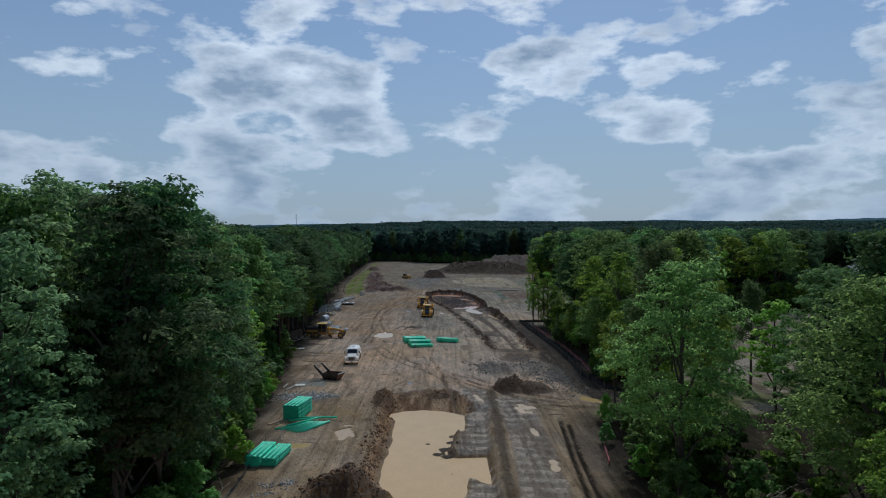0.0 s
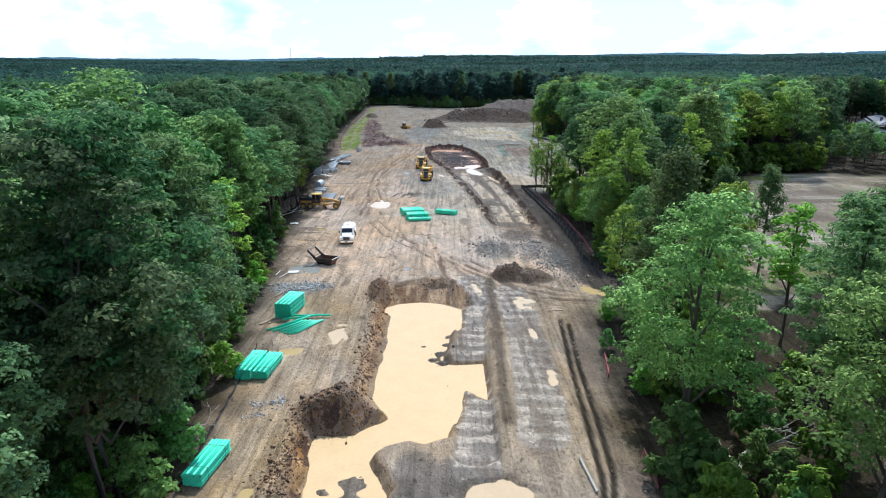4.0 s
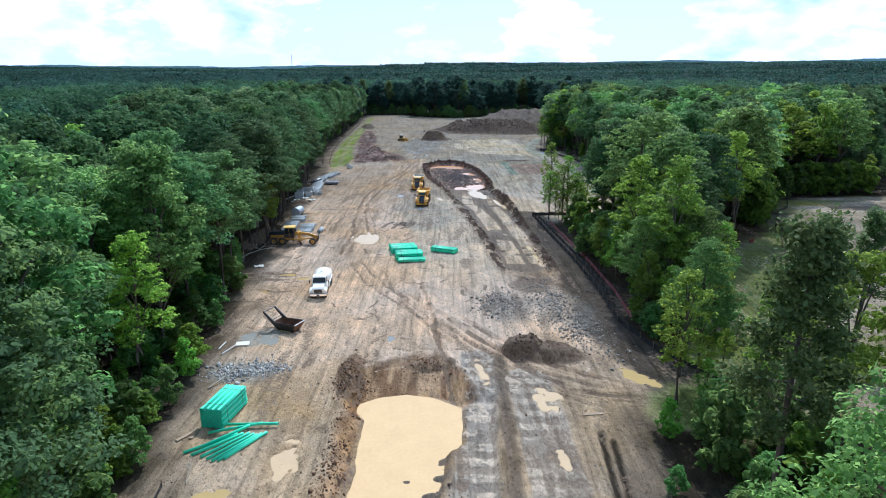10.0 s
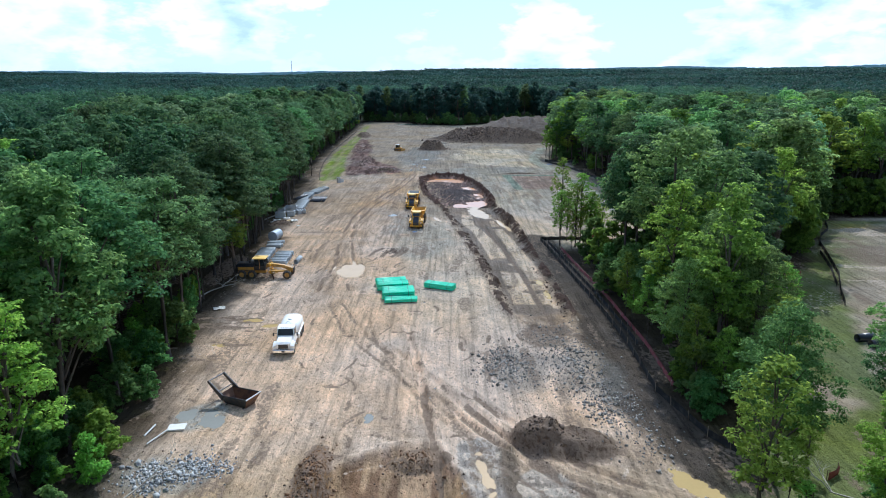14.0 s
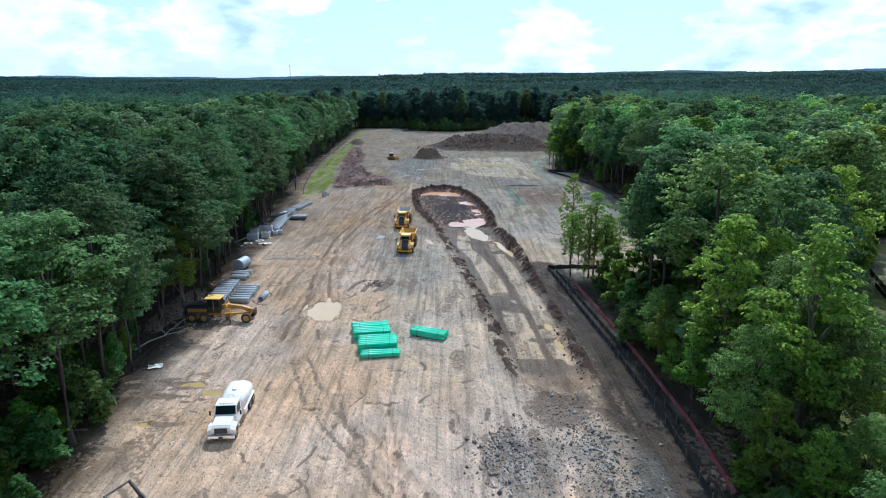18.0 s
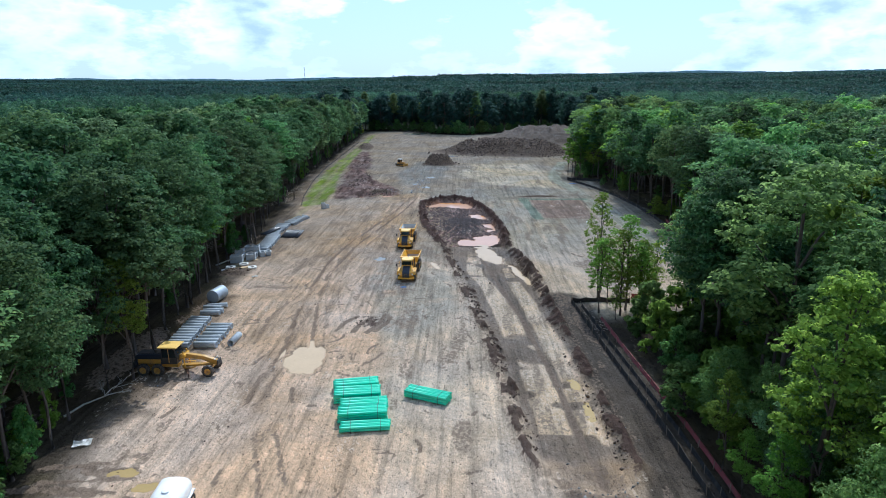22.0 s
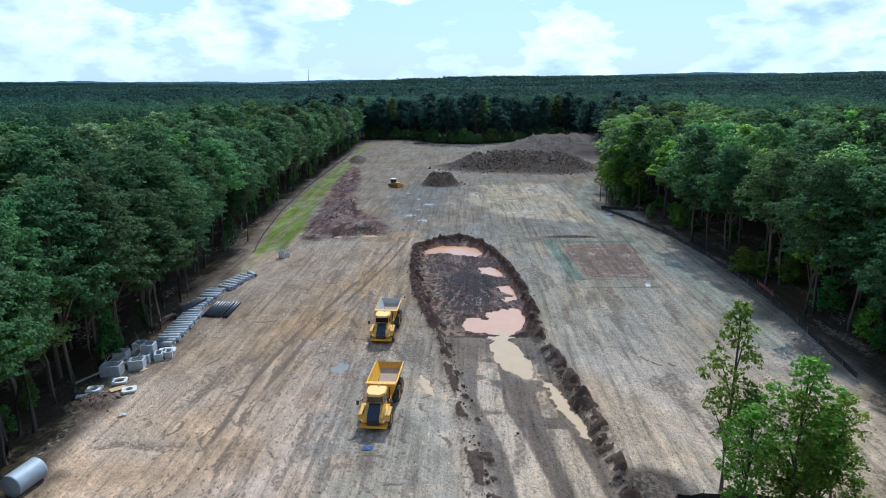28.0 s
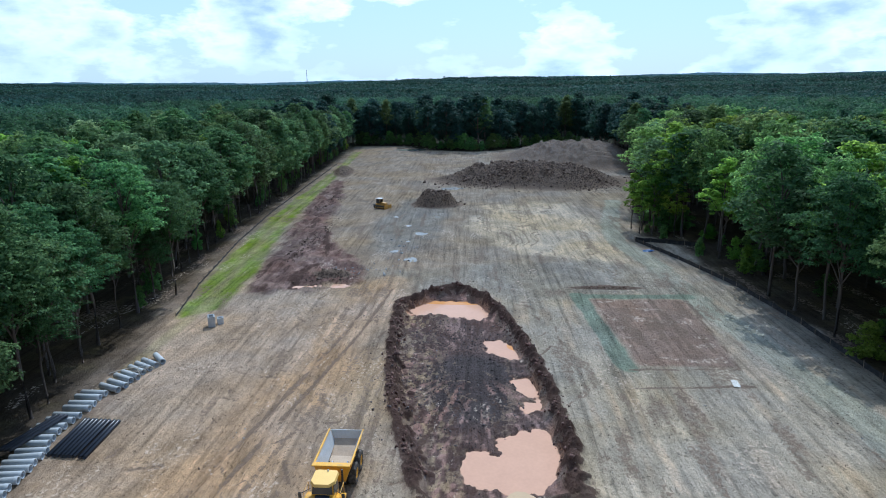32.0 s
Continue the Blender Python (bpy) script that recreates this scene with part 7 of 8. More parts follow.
# ---- steel loading hopper with lifting arms ----
def hopper():
    t = thing("steel_hopper", "dark open steel hopper with two raised lifting arms, rusty inside", "hopper")
    l, w = 1.75, 0.95
    part("floor_plate", box(2.6, 1.3, 0.06, 0.0, 0, 0.12, 0.01), RUST, t)
    for s in (-1, 1):
        side = part("side_plate", panel([(-1.75, s * w, 0.95), (-1.2, s * 0.62, 0.12), (1.2, s * 0.62, 0.12), (l, s * w, 1.15)], 0.06), DARK_STEEL, t)
        part("side_lining", panel([(-1.70, s * (w - 0.05), 0.94), (-1.18, s * 0.57, 0.14), (1.18, s * 0.57, 0.14), (l - 0.05, s * (w - 0.05), 1.13)], 0.02), RUST, side, "rusty inner face")
        part("top_rim", rod((-1.75, s * w, 0.97), (l, s * w, 1.17), 0.05), DARK_STEEL, t)
        part("lifting_arm", panel([(-1.2, s * (w + 0.05), 0.55), (-1.1, s * (w + 0.05), 1.1), (-2.75, s * (w + 0.05), 2.3), (-2.85, s * (w + 0.05), 2.05)], 0.12), DARK_STEEL, t)
    part("end_plate", panel([(1.2, -0.62, 0.12), (1.2, 0.62, 0.12), (l, w, 1.15), (l, -w, 1.15)], 0.06), RUST, t)
    part("rear_plate", panel([(-1.2, -0.62, 0.12), (-1.2, 0.62, 0.12), (-1.75, w, 0.95), (-1.75, -w, 0.95)], 0.06), RUST, t)
    part("end_rim", box(0.12, 2 * w + 0.1, 0.12, l, 0, 1.18, 0.02), PALE_STEEL, t, "bright scraped steel lip")
    part("cross_bar", rod((-2.78, -w - 0.1, 2.18), (-2.78, w + 0.1, 2.18), 0.07), DARK_STEEL, t)
    part("lower_bar", rod((-1.7, -w, 1.3), (-1.7, w, 1.3), 0.06), DARK_STEEL, t)
    for x in (-1.0, 1.0):
        part("skid", box(0.12, 1.5, 0.1, x, 0, 0.05, 0.01), DARK_STEEL, t)
    return t


put(hopper(), -17.75, 98.7, -25.0)


# ---- pipes ----
def tube(name, r, wall, length, material, seg=14, bell=0.0):
    """One hollow pipe along x, resting on the ground."""
    prof = [(-length / 2, r), (length / 2 - 0.3, r)]
    if bell:
        prof += [(length / 2 - 0.24, r + bell), (length / 2, r + bell), (length / 2, r + bell - wall)]
    else:
        prof += [(length / 2, r), (length / 2, r - wall)]
    prof += [(-length / 2, r - wall)]
    bm = lathe(prof, seg, "x", (0, 0, r + bell))
    me = bpy.data.meshes.new(name)
    bm.to_mesh(me)
    bm.free()
    me.materials.append(material)
    return me


GREEN_PIPE = tube("pipe", 0.125, 0.012, 4.5, GREEN_PVC, 12, 0.012)


def pipe_bundle(x, y, turn, columns, rows, label, uneven=0.0):
    """Strapped bundle of green plastic sewer pipes along local x, on timber bearers."""
    b = thing("pipe_bundle", label, "pipe bundle", "green pipe bundles")
    r, pitch = 0.125, 0.258
    for k in range(rows):
        for j in range(columns):
            p = part("pipe", GREEN_PIPE, None, b)
            flip = 180 if (j + k) % 2 else 0
            p.matrix_basis = pose(random.uniform(-0.05, 0.05) - 0.06 * (flip == 0) + uneven * random.uniform(-0.2, 0.2), (j - (columns - 1) / 2) * pitch, 0.1 + k * pitch, 0, 0, flip)
    width, high = columns * pitch + 0.05, rows * pitch + 0.03
    for s in (-1.35, 1.35):
        part("bearer", box(0.1, width, 0.1, s, 0, 0.05, 0.005), TIMBER, b)
        part("strap", box(0.035, width, 0.012, s, 0, 0.1 + high, 0.0), STRAP, b)
        part("strap", box(0.035, 0.012, high, s, width / 2, 0.1 + high / 2, 0.0), STRAP, b)
        part("strap", box(0.035, 0.012, high, s, -width / 2, 0.1 + high / 2, 0.0), STRAP, b)
    put(b, x, y, turn)
    return b


STACK = "strapped bundle of bright green plastic pipes on earth"
pipe_bundle(-17.4, 47.4, 82, 6, 4, STACK)
pipe_bundle(-18.9, 63.6, 84, 6, 4, STACK)
pipe_bundle(-17.3, 63.8, 84, 6, 3, STACK)
for x, y, c, r, a in ((-4.35, 126.6, 5, 2, 7), (-4.85, 128.3, 6, 4, 8), (-5.05, 130.4, 6, 3, 9), (-5.95, 132.1, 7, 4, 8), (-6.45, 134.4, 6, 3, 11), (1.0, 132.3, 6, 3, -22)):
    pipe_bundle(x, y, a, c, r, STACK + (" beside others" if x < -1 else ", lying apart"))
pipe_bundle(-18.7, 79.2, 80, 8, 7, "tall strapped stack of bright green plastic pipes beside loose ones")
# loose pipes fanned out in front of the tall stack
for k, (x, y, a) in enumerate(((-18.3, 74.6, 38), (-17.7, 74.5, 44), (-17.0, 74.4, 50), (-16.5, 74.2, 53), (-16.1, 74.0, 56), (-15.7, 74.1, 58), (-16.9, 76.6, 20), (-15.6, 77.2, 2), (-15.3, 74.3, 58), (-17.3, 75.4, 47))):
    p = tagged(new("loose_pipe", GREEN_PIPE), "single loose bright green plastic pipe on the ground", "pipe", "loose green pipes")
    put(p, x, y, a, 0.02 + (0.18 if k in (6, 7, 9) else 0))

RCP = tube("concrete_pipe", 0.34, 0.07, 2.6, CONCRETE, 18)
BIG_RCP = tube("concrete_pipe", 0.40, 0.08, 2.7, CONCRETE, 18)
GREY = "grey precast concrete drain pipe lying on bare earth"


def lay(mesh, x, y, turn, label=GREY, group="concrete pipes", up=0.0):
    return put(tagged(new("concrete_pipe", mesh), label, "pipe", group), x, y, turn, up)


for k in range(11):
    lay(RCP, -29.35 - 0.075 * k + random.uniform(-0.08, 0.08), 143.9 + 0.86 * k, random.uniform(-2, 3))
for k in range(7):
    lay(BIG_RCP, -25.9 - 0.08 * k + random.uniform(-0.12, 0.12), 144.0 + 0.98 * k, random.uniform(0, 4))
lay(BIG_RCP, -23.15, 145.8, 88, "grey precast concrete pipe lying apart from the stack")
for x, y, a in ((-29.6, 154.5, 4), (-29.5, 155.4, 8), (-30.0, 156.5, -4), (-29.7, 157.4, 14)):
    lay(RCP, x, y, a)
for k in range(13):
    lay(RCP, -33.1 - 0.07 * k + random.uniform(-0.15, 0.15), 188.0 + 0.85 * k, 8 + random.uniform(-3, 3))
for x, y, a in ((-34.5, 199.4, 4), (-34.7, 200.4, 4), (-34.9, 201.5, 3), (-34.9, 202.4, 3), (-34.8, 203.5, 0), (-34.7, 204.4, 0), (-34.6, 205.8, 0), (-34.6, 206.7, 0), (-34.8, 208.0, -2), (-34.7, 208.9, -2),
                (-33.8, 210.2, -22), (-33.5, 211.2, -22), (-33.6, 212.5, -26), (-33.2, 213.3, -26), (-33.2, 214.6, -30), (-32.9, 215.5, -30), (-32.6, 216.4, -30), (-32.1, 217.6, -46)):
    lay(RCP, x, y, a)
HDPE = tube("plastic_pipe", 0.19, 0.03, 6.0, BLACK_PLASTIC, 14, 0.02)
for k in range(9):
    lay(HDPE, -32.4 + 0.40 * k + (0.15 if k > 6 else 0), 200.9 - 0.03 * k, 94 + random.uniform(-1.5, 1.5), "long black plastic drain pipe in a row", "black pipes")
for k in range(3):
    lay(HDPE, -35.6 + 0.42 * k, 200.6, 78, "long black plastic drain pipe lying across concrete pipes", "black pipes", 0.66)


SHORT_BLACK = tube("plastic_pipe", 0.48, 0.05, 2.2, BLACK_PLASTIC, 18)
for x, y, a in ((51.0, 113.2, 12), (51.5, 111.4, 4)):
    lay(SHORT_BLACK, x, y, a, "short fat black plastic pipe lying on a neighbouring lot", "fat black pipes")


def steel_tank():
    t = thing("steel_tank", "large ribbed galvanised steel culvert pipe lying near the trees", "culvert")
    prof, r, n = [], 0.92, 22
    for k in range(n):
        prof.append((-1.3 + 2.6 * k / (n - 1), r + 0.025 * (k % 2)))
    part("shell", lathe(prof + [(1.3, 0.88), (-1.3, 0.88)], 26, "x", (0, 0, r)), GALV, t)
    for s in (-1, 1):
        part("end_plate", lathe([(s * 1.28, 0.9), (s * 1.34, 0.7), (s * 1.37, 0.4), (s * 1.38, 0.01)], 26, "x", (0, 0, r), False), GALV, t)
    return t


put(steel_tank(), -30.9, 160.6, 80)


# ---- precast drainage boxes and slabs ----
def basin(x, y, turn, w, d, h, label, up=0.0):
    """Hollow open concrete box with a thick wall."""
    t = thing("concrete_basin", label, "concrete box", "precast boxes")
    k = 0.16
    for s in (-1, 1):
        part("end_wall", box(w, k, h, 0, s * (d - k) / 2, h / 2, 0.02), CONCRETE, t)
        part("side_wall", box(k, d - 2 * k, h, s * (w - k) / 2, 0, h / 2, 0.02), CONCRETE, t)
    part("floor_slab", box(w - 2 * k, d - 2 * k, 0.12, 0, 0, 0.06, 0.0), CONCRETE, t)
    put(t, x, y, turn, up)
    return t


BASIN = "open precast grey concrete catch basin box standing near the trees"
basin(-35.2, 180.6, 8, 2.1, 1.5, 1.25, BASIN)
basin(-33.2, 182.2, 12, 1.6, 1.4, 1.15, BASIN)
basin(-35.6, 183.4, 8, 1.5, 1.5, 1.6, BASIN)
basin(-34.7, 185.8, 5, 1.3, 1.4, 1.6, BASIN)
basin(-33.3, 185.2, 8, 1.4, 1.4, 1.7, BASIN)
basin(-33.3, 184.0, 8, 1.3, 1.1, 0.9, BASIN)
basin(-31.9, 184.6, 20, 0.9, 1.5, 0.85, "short grey concrete box with an open side")
basin(-31.0, 185.2, 20, 0.8, 1.3, 0.85, "short grey concrete box with an open side")


def slab(x, y, turn, w, d, round_hole, up=0.0, tilt=0.0):
    """Flat concrete cover with a hole through it."""
    t = thing("concrete_cover", "pale flat precast concrete cover slab with a hole", "concrete slab", "precast covers")
    bm = bmesh.new()
    n, r = 24, 0.36 if round_hole else 0.42
    loops = []
    for z in (0.0, 0.2):
        outer, inner = [], []
        for k in range(n):
            a = 2 * math.pi * (k + 0.5) / n
            c, s = math.cos(a), math.sin(a)
            m = max(abs(c), abs(s))
            outer.append(bm.verts.new((c / m * w / 2, s / m * d / 2, z)))
            inner.append(bm.verts.new((r * c, r * s, z) if round_hole else (c / m * w * 0.32, s / m * d * 0.3, z)))
        loops.append((outer, inner))
    for k in range(n):
        j = (k + 1) % n
        for (o, i) in loops:
            bm.faces.new((o[k], o[j], i[j], i[k]))
        bm.faces.new((loops[0][0][k], loops[0][0][j], loops[1][0][j], loops[1][0][k]))
        bm.faces.new((loops[0][1][k], loops[0][1][j], loops[1][1][j], loops[1][1][k]))
    bmesh.ops.recalc_face_normals(bm, faces=bm.faces)
    part("slab", bm, PALE_CONCRETE, t)
    put(t, x, y, turn, up)
    t.matrix_basis = t.matrix_basis @ pose(0, 0, 0, tilt, 0, 0)
    return t


slab(-34.9, 176.6, 12, 1.5, 1.4, True, 0.15)
slab(-33.3, 178.6, 18, 1.5, 1.4, False, 0.1)
slab(-31.2, 176.7, 25, 1.4, 1.3, True, 0.08)
slab(-31.9, 186.6, 15, 1.9, 1.4, False, 0.1)
part("slab_sheet", box(1.3, 0.8, 0.06, 0, 0, 0.05, 0.01), PALE_CONCRETE, put(thing("flat_slab", "thin pale concrete slab lying flat on the ground", "concrete slab"), -35.3, 175.3, 20))
part("board", box(1.5, 0.9, 0.04, 0, 0, 0.04, 0.0), PLYWOOD, put(thing("plywood_board", "tan plywood board lying on dug earth", "board"), -32.6, 177.0, 40, 0.1))
part("board", box(0.9, 0.7, 0.04, 0, 0, 0.04, 0.0), PLYWOOD, put(thing("plywood_board", "tan plywood board lying on dug earth", "board"), -32.3, 181.6, 55, 0.05))
basin(-30.3, 228.6, 25, 0.9, 1.2, 1.5, "two small stacked grey concrete boxes by the grass")
basin(-29.5, 229.6, 25, 0.8, 0.8, 0.9, "small grey concrete box by the grass")


# ---- fences ----
def silt_fence(line, step, high, label, name="silt_fence", material=FABRIC, lean=0.0, post=TIMBER):
    """Fabric on stakes that follows the ground, sagging between them."""
    f = thing(name, label, "fence")
    pts = []
    for (x0, y0), (x1, y1) in zip(line, line[1:]):
        n = max(1, round(math.hypot(x1 - x0, y1 - y0) / step))
        pts += [(x0 + (x1 - x0) * k / n, y0 + (y1 - y0) * k / n) for k in range(n)]
    pts.append(line[-1])
    for (x0, y0), (x1, y1) in zip(pts, pts[1:]):
        bm = bmesh.new()
        rows = []
        for k in range(5):
            u = k / 4
            x, y = x0 + (x1 - x0) * u, y0 + (y1 - y0) * u
            bulge = 0.10 * math.sin(math.pi * u) + lean
            g, sag = height_at(x, y), 0.12 * math.sin(math.pi * u) + random.uniform(0, 0.06)
            col = []
            for s in (-0.015, 0.015):
                col += [bm.verts.new((x + bulge * 0.3 + s, y, g - 0.1)), bm.verts.new((x + bulge + s, y, g + high * 0.5)), bm.verts.new((x + bulge * 0.6 + s, y, g + high - sag))]
            rows.append(col)
        for a, b in zip(rows, rows[1:]):
            for i, j in ((0, 1), (1, 2), (4, 3), (5, 4), (2, 5), (3, 0)):
                bm.faces.new((a[i], b[i], b[j], a[j]))
        bmesh.ops.recalc_face_normals(bm, faces=bm.faces)
        part("fabric_panel", bm, material, f)
    for x, y in pts:
        stake = part("stake", STAKE, None, f)
        stake.matrix_basis = pose(x - 0.05, y, height_at(x, y) - 0.2, random.uniform(-5, 5), random.uniform(-5, 5), 0)
        stake.scale = (1, 1, (high + 0.4) / 1.2)
        if not stake.data.materials:
            stake.data.materials.append(post)
    return f


STAKE = bpy.data.meshes.new("stake")
box(0.05, 0.05, 1.2, 0, 0, 0.6, 0).to_mesh(STAKE)
STAKE.materials.append(TIMBER)
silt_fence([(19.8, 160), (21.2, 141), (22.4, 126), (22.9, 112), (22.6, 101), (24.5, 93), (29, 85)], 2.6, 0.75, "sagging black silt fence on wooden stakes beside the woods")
silt_fence([(20.8, 158.5), (22.2, 141), (23.4, 126), (23.9, 112)], 2.6, 0.6, "second black silt fence running beside the first", lean=0.2)
silt_fence([(20, 160.2), (24, 160.6), (28, 160)], 2.2, 0.75, "black silt fence across the corner of the cleared ground")
silt_fence([(22.4, 154), (23.2, 141), (24.3, 127), (24.8, 112), (24.4, 102)], 2.8, 0.6, "drooping red-orange safety mesh fence along the trees", "safety_fence", RED_NET, 0.35)
silt_fence([(28.5, 161.8), (33, 163)], 2.4, 0.8, "red-orange safety mesh fence by saplings", "safety_fence", RED_NET, 0.2)
silt_fence([(45.6, 181), (47.8, 200), (48.4, 214), (48, 230), (46.2, 246), (42.5, 262), (38.3, 276)], 3.0, 0.75, "long black silt fence along the edge of the woods")
silt_fence([(38.3, 276.4), (44, 274), (50, 271)], 3.0, 0.9, "black silt fence turning away between tree trunks")
silt_fence([(49.4, 208), (49.9, 214)], 3.0, 0.6, "red-orange safety mesh among the trees", "safety_fence", RED_NET, 0.2)
for x, y in ((31.7, 87.2), (56.6, 138.0), (32.5, 80.5)):
    silt_fence([(x - 0.6, y - 0.3), (x + 0.7, y + 0.5)], 1.5, 0.8, "short scrap of orange-red safety mesh on stakes in rough grass", "safety_fence", RED_NET, 0.1)
silt_fence([(16.6, 62), (17.4, 67)], 2.6, 0.5, "torn red-orange safety mesh hanging in undergrowth", "safety_fence", RED_NET, 0.3)
silt_fence([(15.9, 45), (16.2, 49.5)], 2.6, 0.5, "torn red-orange safety mesh hanging in undergrowth", "safety_fence", RED_NET, 0.3)
silt_fence([(56, 125), (58.2, 129.6), (63, 138), (67.4, 148.3), (71, 157), (75, 163.5), (79, 168), (82, 174)], 3.0, 0.8, "black silt fence winding round a neighbouring cleared lot")
silt_fence([(59.6, 132.8), (63.6, 141), (67.4, 150.6)], 3.0, 0.75, "short black silt fence on grass beside a longer one")
silt_fence([(-36.8, 232), (-39.6, 246), (-43.2, 272), (-46.4, 307), (-48.6, 360), (-50.6, 410)], 3.2, 0.45, "low black silt fence between mown grass and the woods")
silt_fence([(-18.1, 37), (-18.9, 50), (-19.3, 60), (-19.9, 69)], 2.6, 0.45, "low black silt fence, half buried, at the edge of the trees", lean=-0.1)


# ---- loose stone, clods and debris ----
def rubble(name, seed, spots, material, label):
    """Angular stones or clods strewn on the ground; spots: middle x, y, spread x, y, count, size."""
    r = np.random.default_rng(seed)
    base = np.array([(1, 0, 0), (-1, 0, 0), (0, 1, 0), (0, -1, 0), (0, 0, 1), (0, 0, -1)], float)
    tri = np.array([(0, 2, 4), (2, 1, 4), (1, 3, 4), (3, 0, 4), (2, 0, 5), (1, 2, 5), (3, 1, 5), (0, 3, 5)])
    vs, fs, n = [], [], 0
    for cx, cy, sx_, sy_, count, size in spots:
        for _ in range(count):
            x, y = r.normal(cx, sx_), r.normal(cy, sy_)
            s = size * (r.uniform(0.35, 1.0) + 1.3 * r.random() ** 8)
            q = Euler(r.uniform(0, 6.28, 3)).to_matrix()
            v = (base + r.normal(0, 0.28, base.shape)) * s * np.array([1, r.uniform(0.6, 1), r.uniform(0.45, 0.9)])
            v = v @ np.array(q) + [x, y, height_at(x, y) + s * 0.15]
            vs.append(v), fs.append(tri + n)
            n += 6
    return tagged(new(name, mesh_of(name, np.concatenate(vs), np.concatenate(fs), material)), label, "rubble", kind="stuff")


rubble("stone_rubble", 1, [(-20.9, 87.2, 1.2, 1.2, 420, 0.16), (-18, 88.4, 1.2, 0.9, 420, 0.16), (-16, 88.6, 0.8, 0.6, 90, 0.12), (-14.6, 57.4, 0.5, 0.5, 70, 0.13), (-16.2, 57.0, 0.6, 0.35, 50, 0.11), (-16.0, 55.0, 0.5, 0.25, 40, 0.11), (9.5, 38.5, 1.6, 1.2, 260, 0.16), (-9, 267, 2.2, 7, 36, 0.26), (-15, 254, 3, 1.2, 24, 0.24)], STONE, "scattered heap of pale grey broken stone")
rubble("dark_rubble", 2, [(8.4, 107, 1.5, 2.6, 900, 0.13), (15.8, 108, 1.5, 3.6, 900, 0.13), (17.4, 99, 1.5, 3.2, 450, 0.14), (12.5, 103.5, 2.4, 2.6, 300, 0.09), (13.8, 114, 1.8, 2.2, 260, 0.11), (17.5, 98, 1.6, 2, 200, 0.15), (19.5, 92, 1.5, 2, 120, 0.15)], DARK_STONE, "strewn grey-brown broken rock on churned earth")


def edge_spots(poly, seed, keep, count, size, spread=0.45):
    r = np.random.default_rng(seed)
    out = []
    pts = poly + poly[:1]
    for (x0, y0), (x1, y1) in zip(pts, pts[1:]):
        n = max(1, int(math.hypot(x1 - x0, y1 - y0) / 1.3))
        for k in range(n):
            x, y = x0 + (x1 - x0) * k / n, y0 + (y1 - y0) * k / n
            if keep(x, y) and r.random() < 0.8:
                out.append((x, y, spread, spread, int(r.integers(count // 2, count)), size * r.uniform(0.7, 1.4)))
    return out


rubble("earth_clods", 3, edge_spots(CUT, 1, lambda x, y: y < 192 and y > 122, 8, 0.17, 0.4), CLOD, "ridge of dark turned-up clods along a road cut")
rubble("red_clods", 4, edge_spots(PIT, 2, lambda x, y: y > 195, 14, 0.2, 0.5), RED_CLOD, "ridge of dark red-brown clods round a dug pit")
rubble("pit_clods", 7, [(3, 214, 3.6, 7, 1500, 0.10), (0.5, 222, 3.2, 8, 900, 0.09), (4, 230, 3.5, 5, 500, 0.09)], mat("grey_red_clods", (0.095, 0.078, 0.075), 0.9, scale=2, vary=0.3, bump=0.3, island=0.5), "small grey-red clods on the floor of a dug pit")
rubble("brown_clods", 8, [(-7.6, 62, 0.45, 3, 170, 0.12), (-7.7, 72, 0.5, 5, 300, 0.13), (-8.4, 86, 0.8, 2.6, 260, 0.14), (-11.8, 47.5, 0.7, 3.2, 420, 0.14), (-9.8, 55.4, 1.7, 1.6, 420, 0.15), (-0.4, 89.2, 1.3, 0.7, 160, 0.12), (-6.6, 84.6, 0.5, 1.6, 120, 0.11)],
       mat("rusty_brown_clods", (0.185, 0.108, 0.060), 0.95, scale=2, vary=0.3, bump=0.3, island=0.5), "rusty brown clods along the dug banks of a pond")
rubble("bank_clods", 5, [(-9.2, 55.4, 1.6, 1.6, 260, 0.16), (-9, 86, 0.6, 2.6, 90, 0.12), (-8.0, 70, 0.4, 5, 70, 0.1), (-11.2, 46, 0.6, 4, 120, 0.13), (-4, 37.6, 2.6, 0.9, 80, 0.12), (4, 38, 2.6, 0.9, 80, 0.12),
                         (10.2, 92.6, 1.4, 1.1, 160, 0.15), (-1.5, 88, 2.4, 1.0, 50, 0.09), (0.8, 66.5, 0.8, 2, 70, 0.12), (-33.5, 174.3, 1.2, 1, 120, 0.13), (-8.0, 153.2, 1.3, 0.9, 90, 0.11), (-18.5, 249, 2, 1, 120, 0.2)], CLOD, "dark clods fallen along dug earth banks")
rubble("heap_clods", 6, [(-4.6, 317, 2.4, 2.2, 520, 0.30), (14, 356, 8, 5, 1300, 0.34), (30, 360, 9, 7, 1500, 0.34), (40, 352, 6, 6, 600, 0.32), (-28.3, 275, 1.2, 9, 200, 0.2), (-34.3, 320, 1.2, 10, 160, 0.2)], CLOD, "rough clods on heaps of dark spoil")


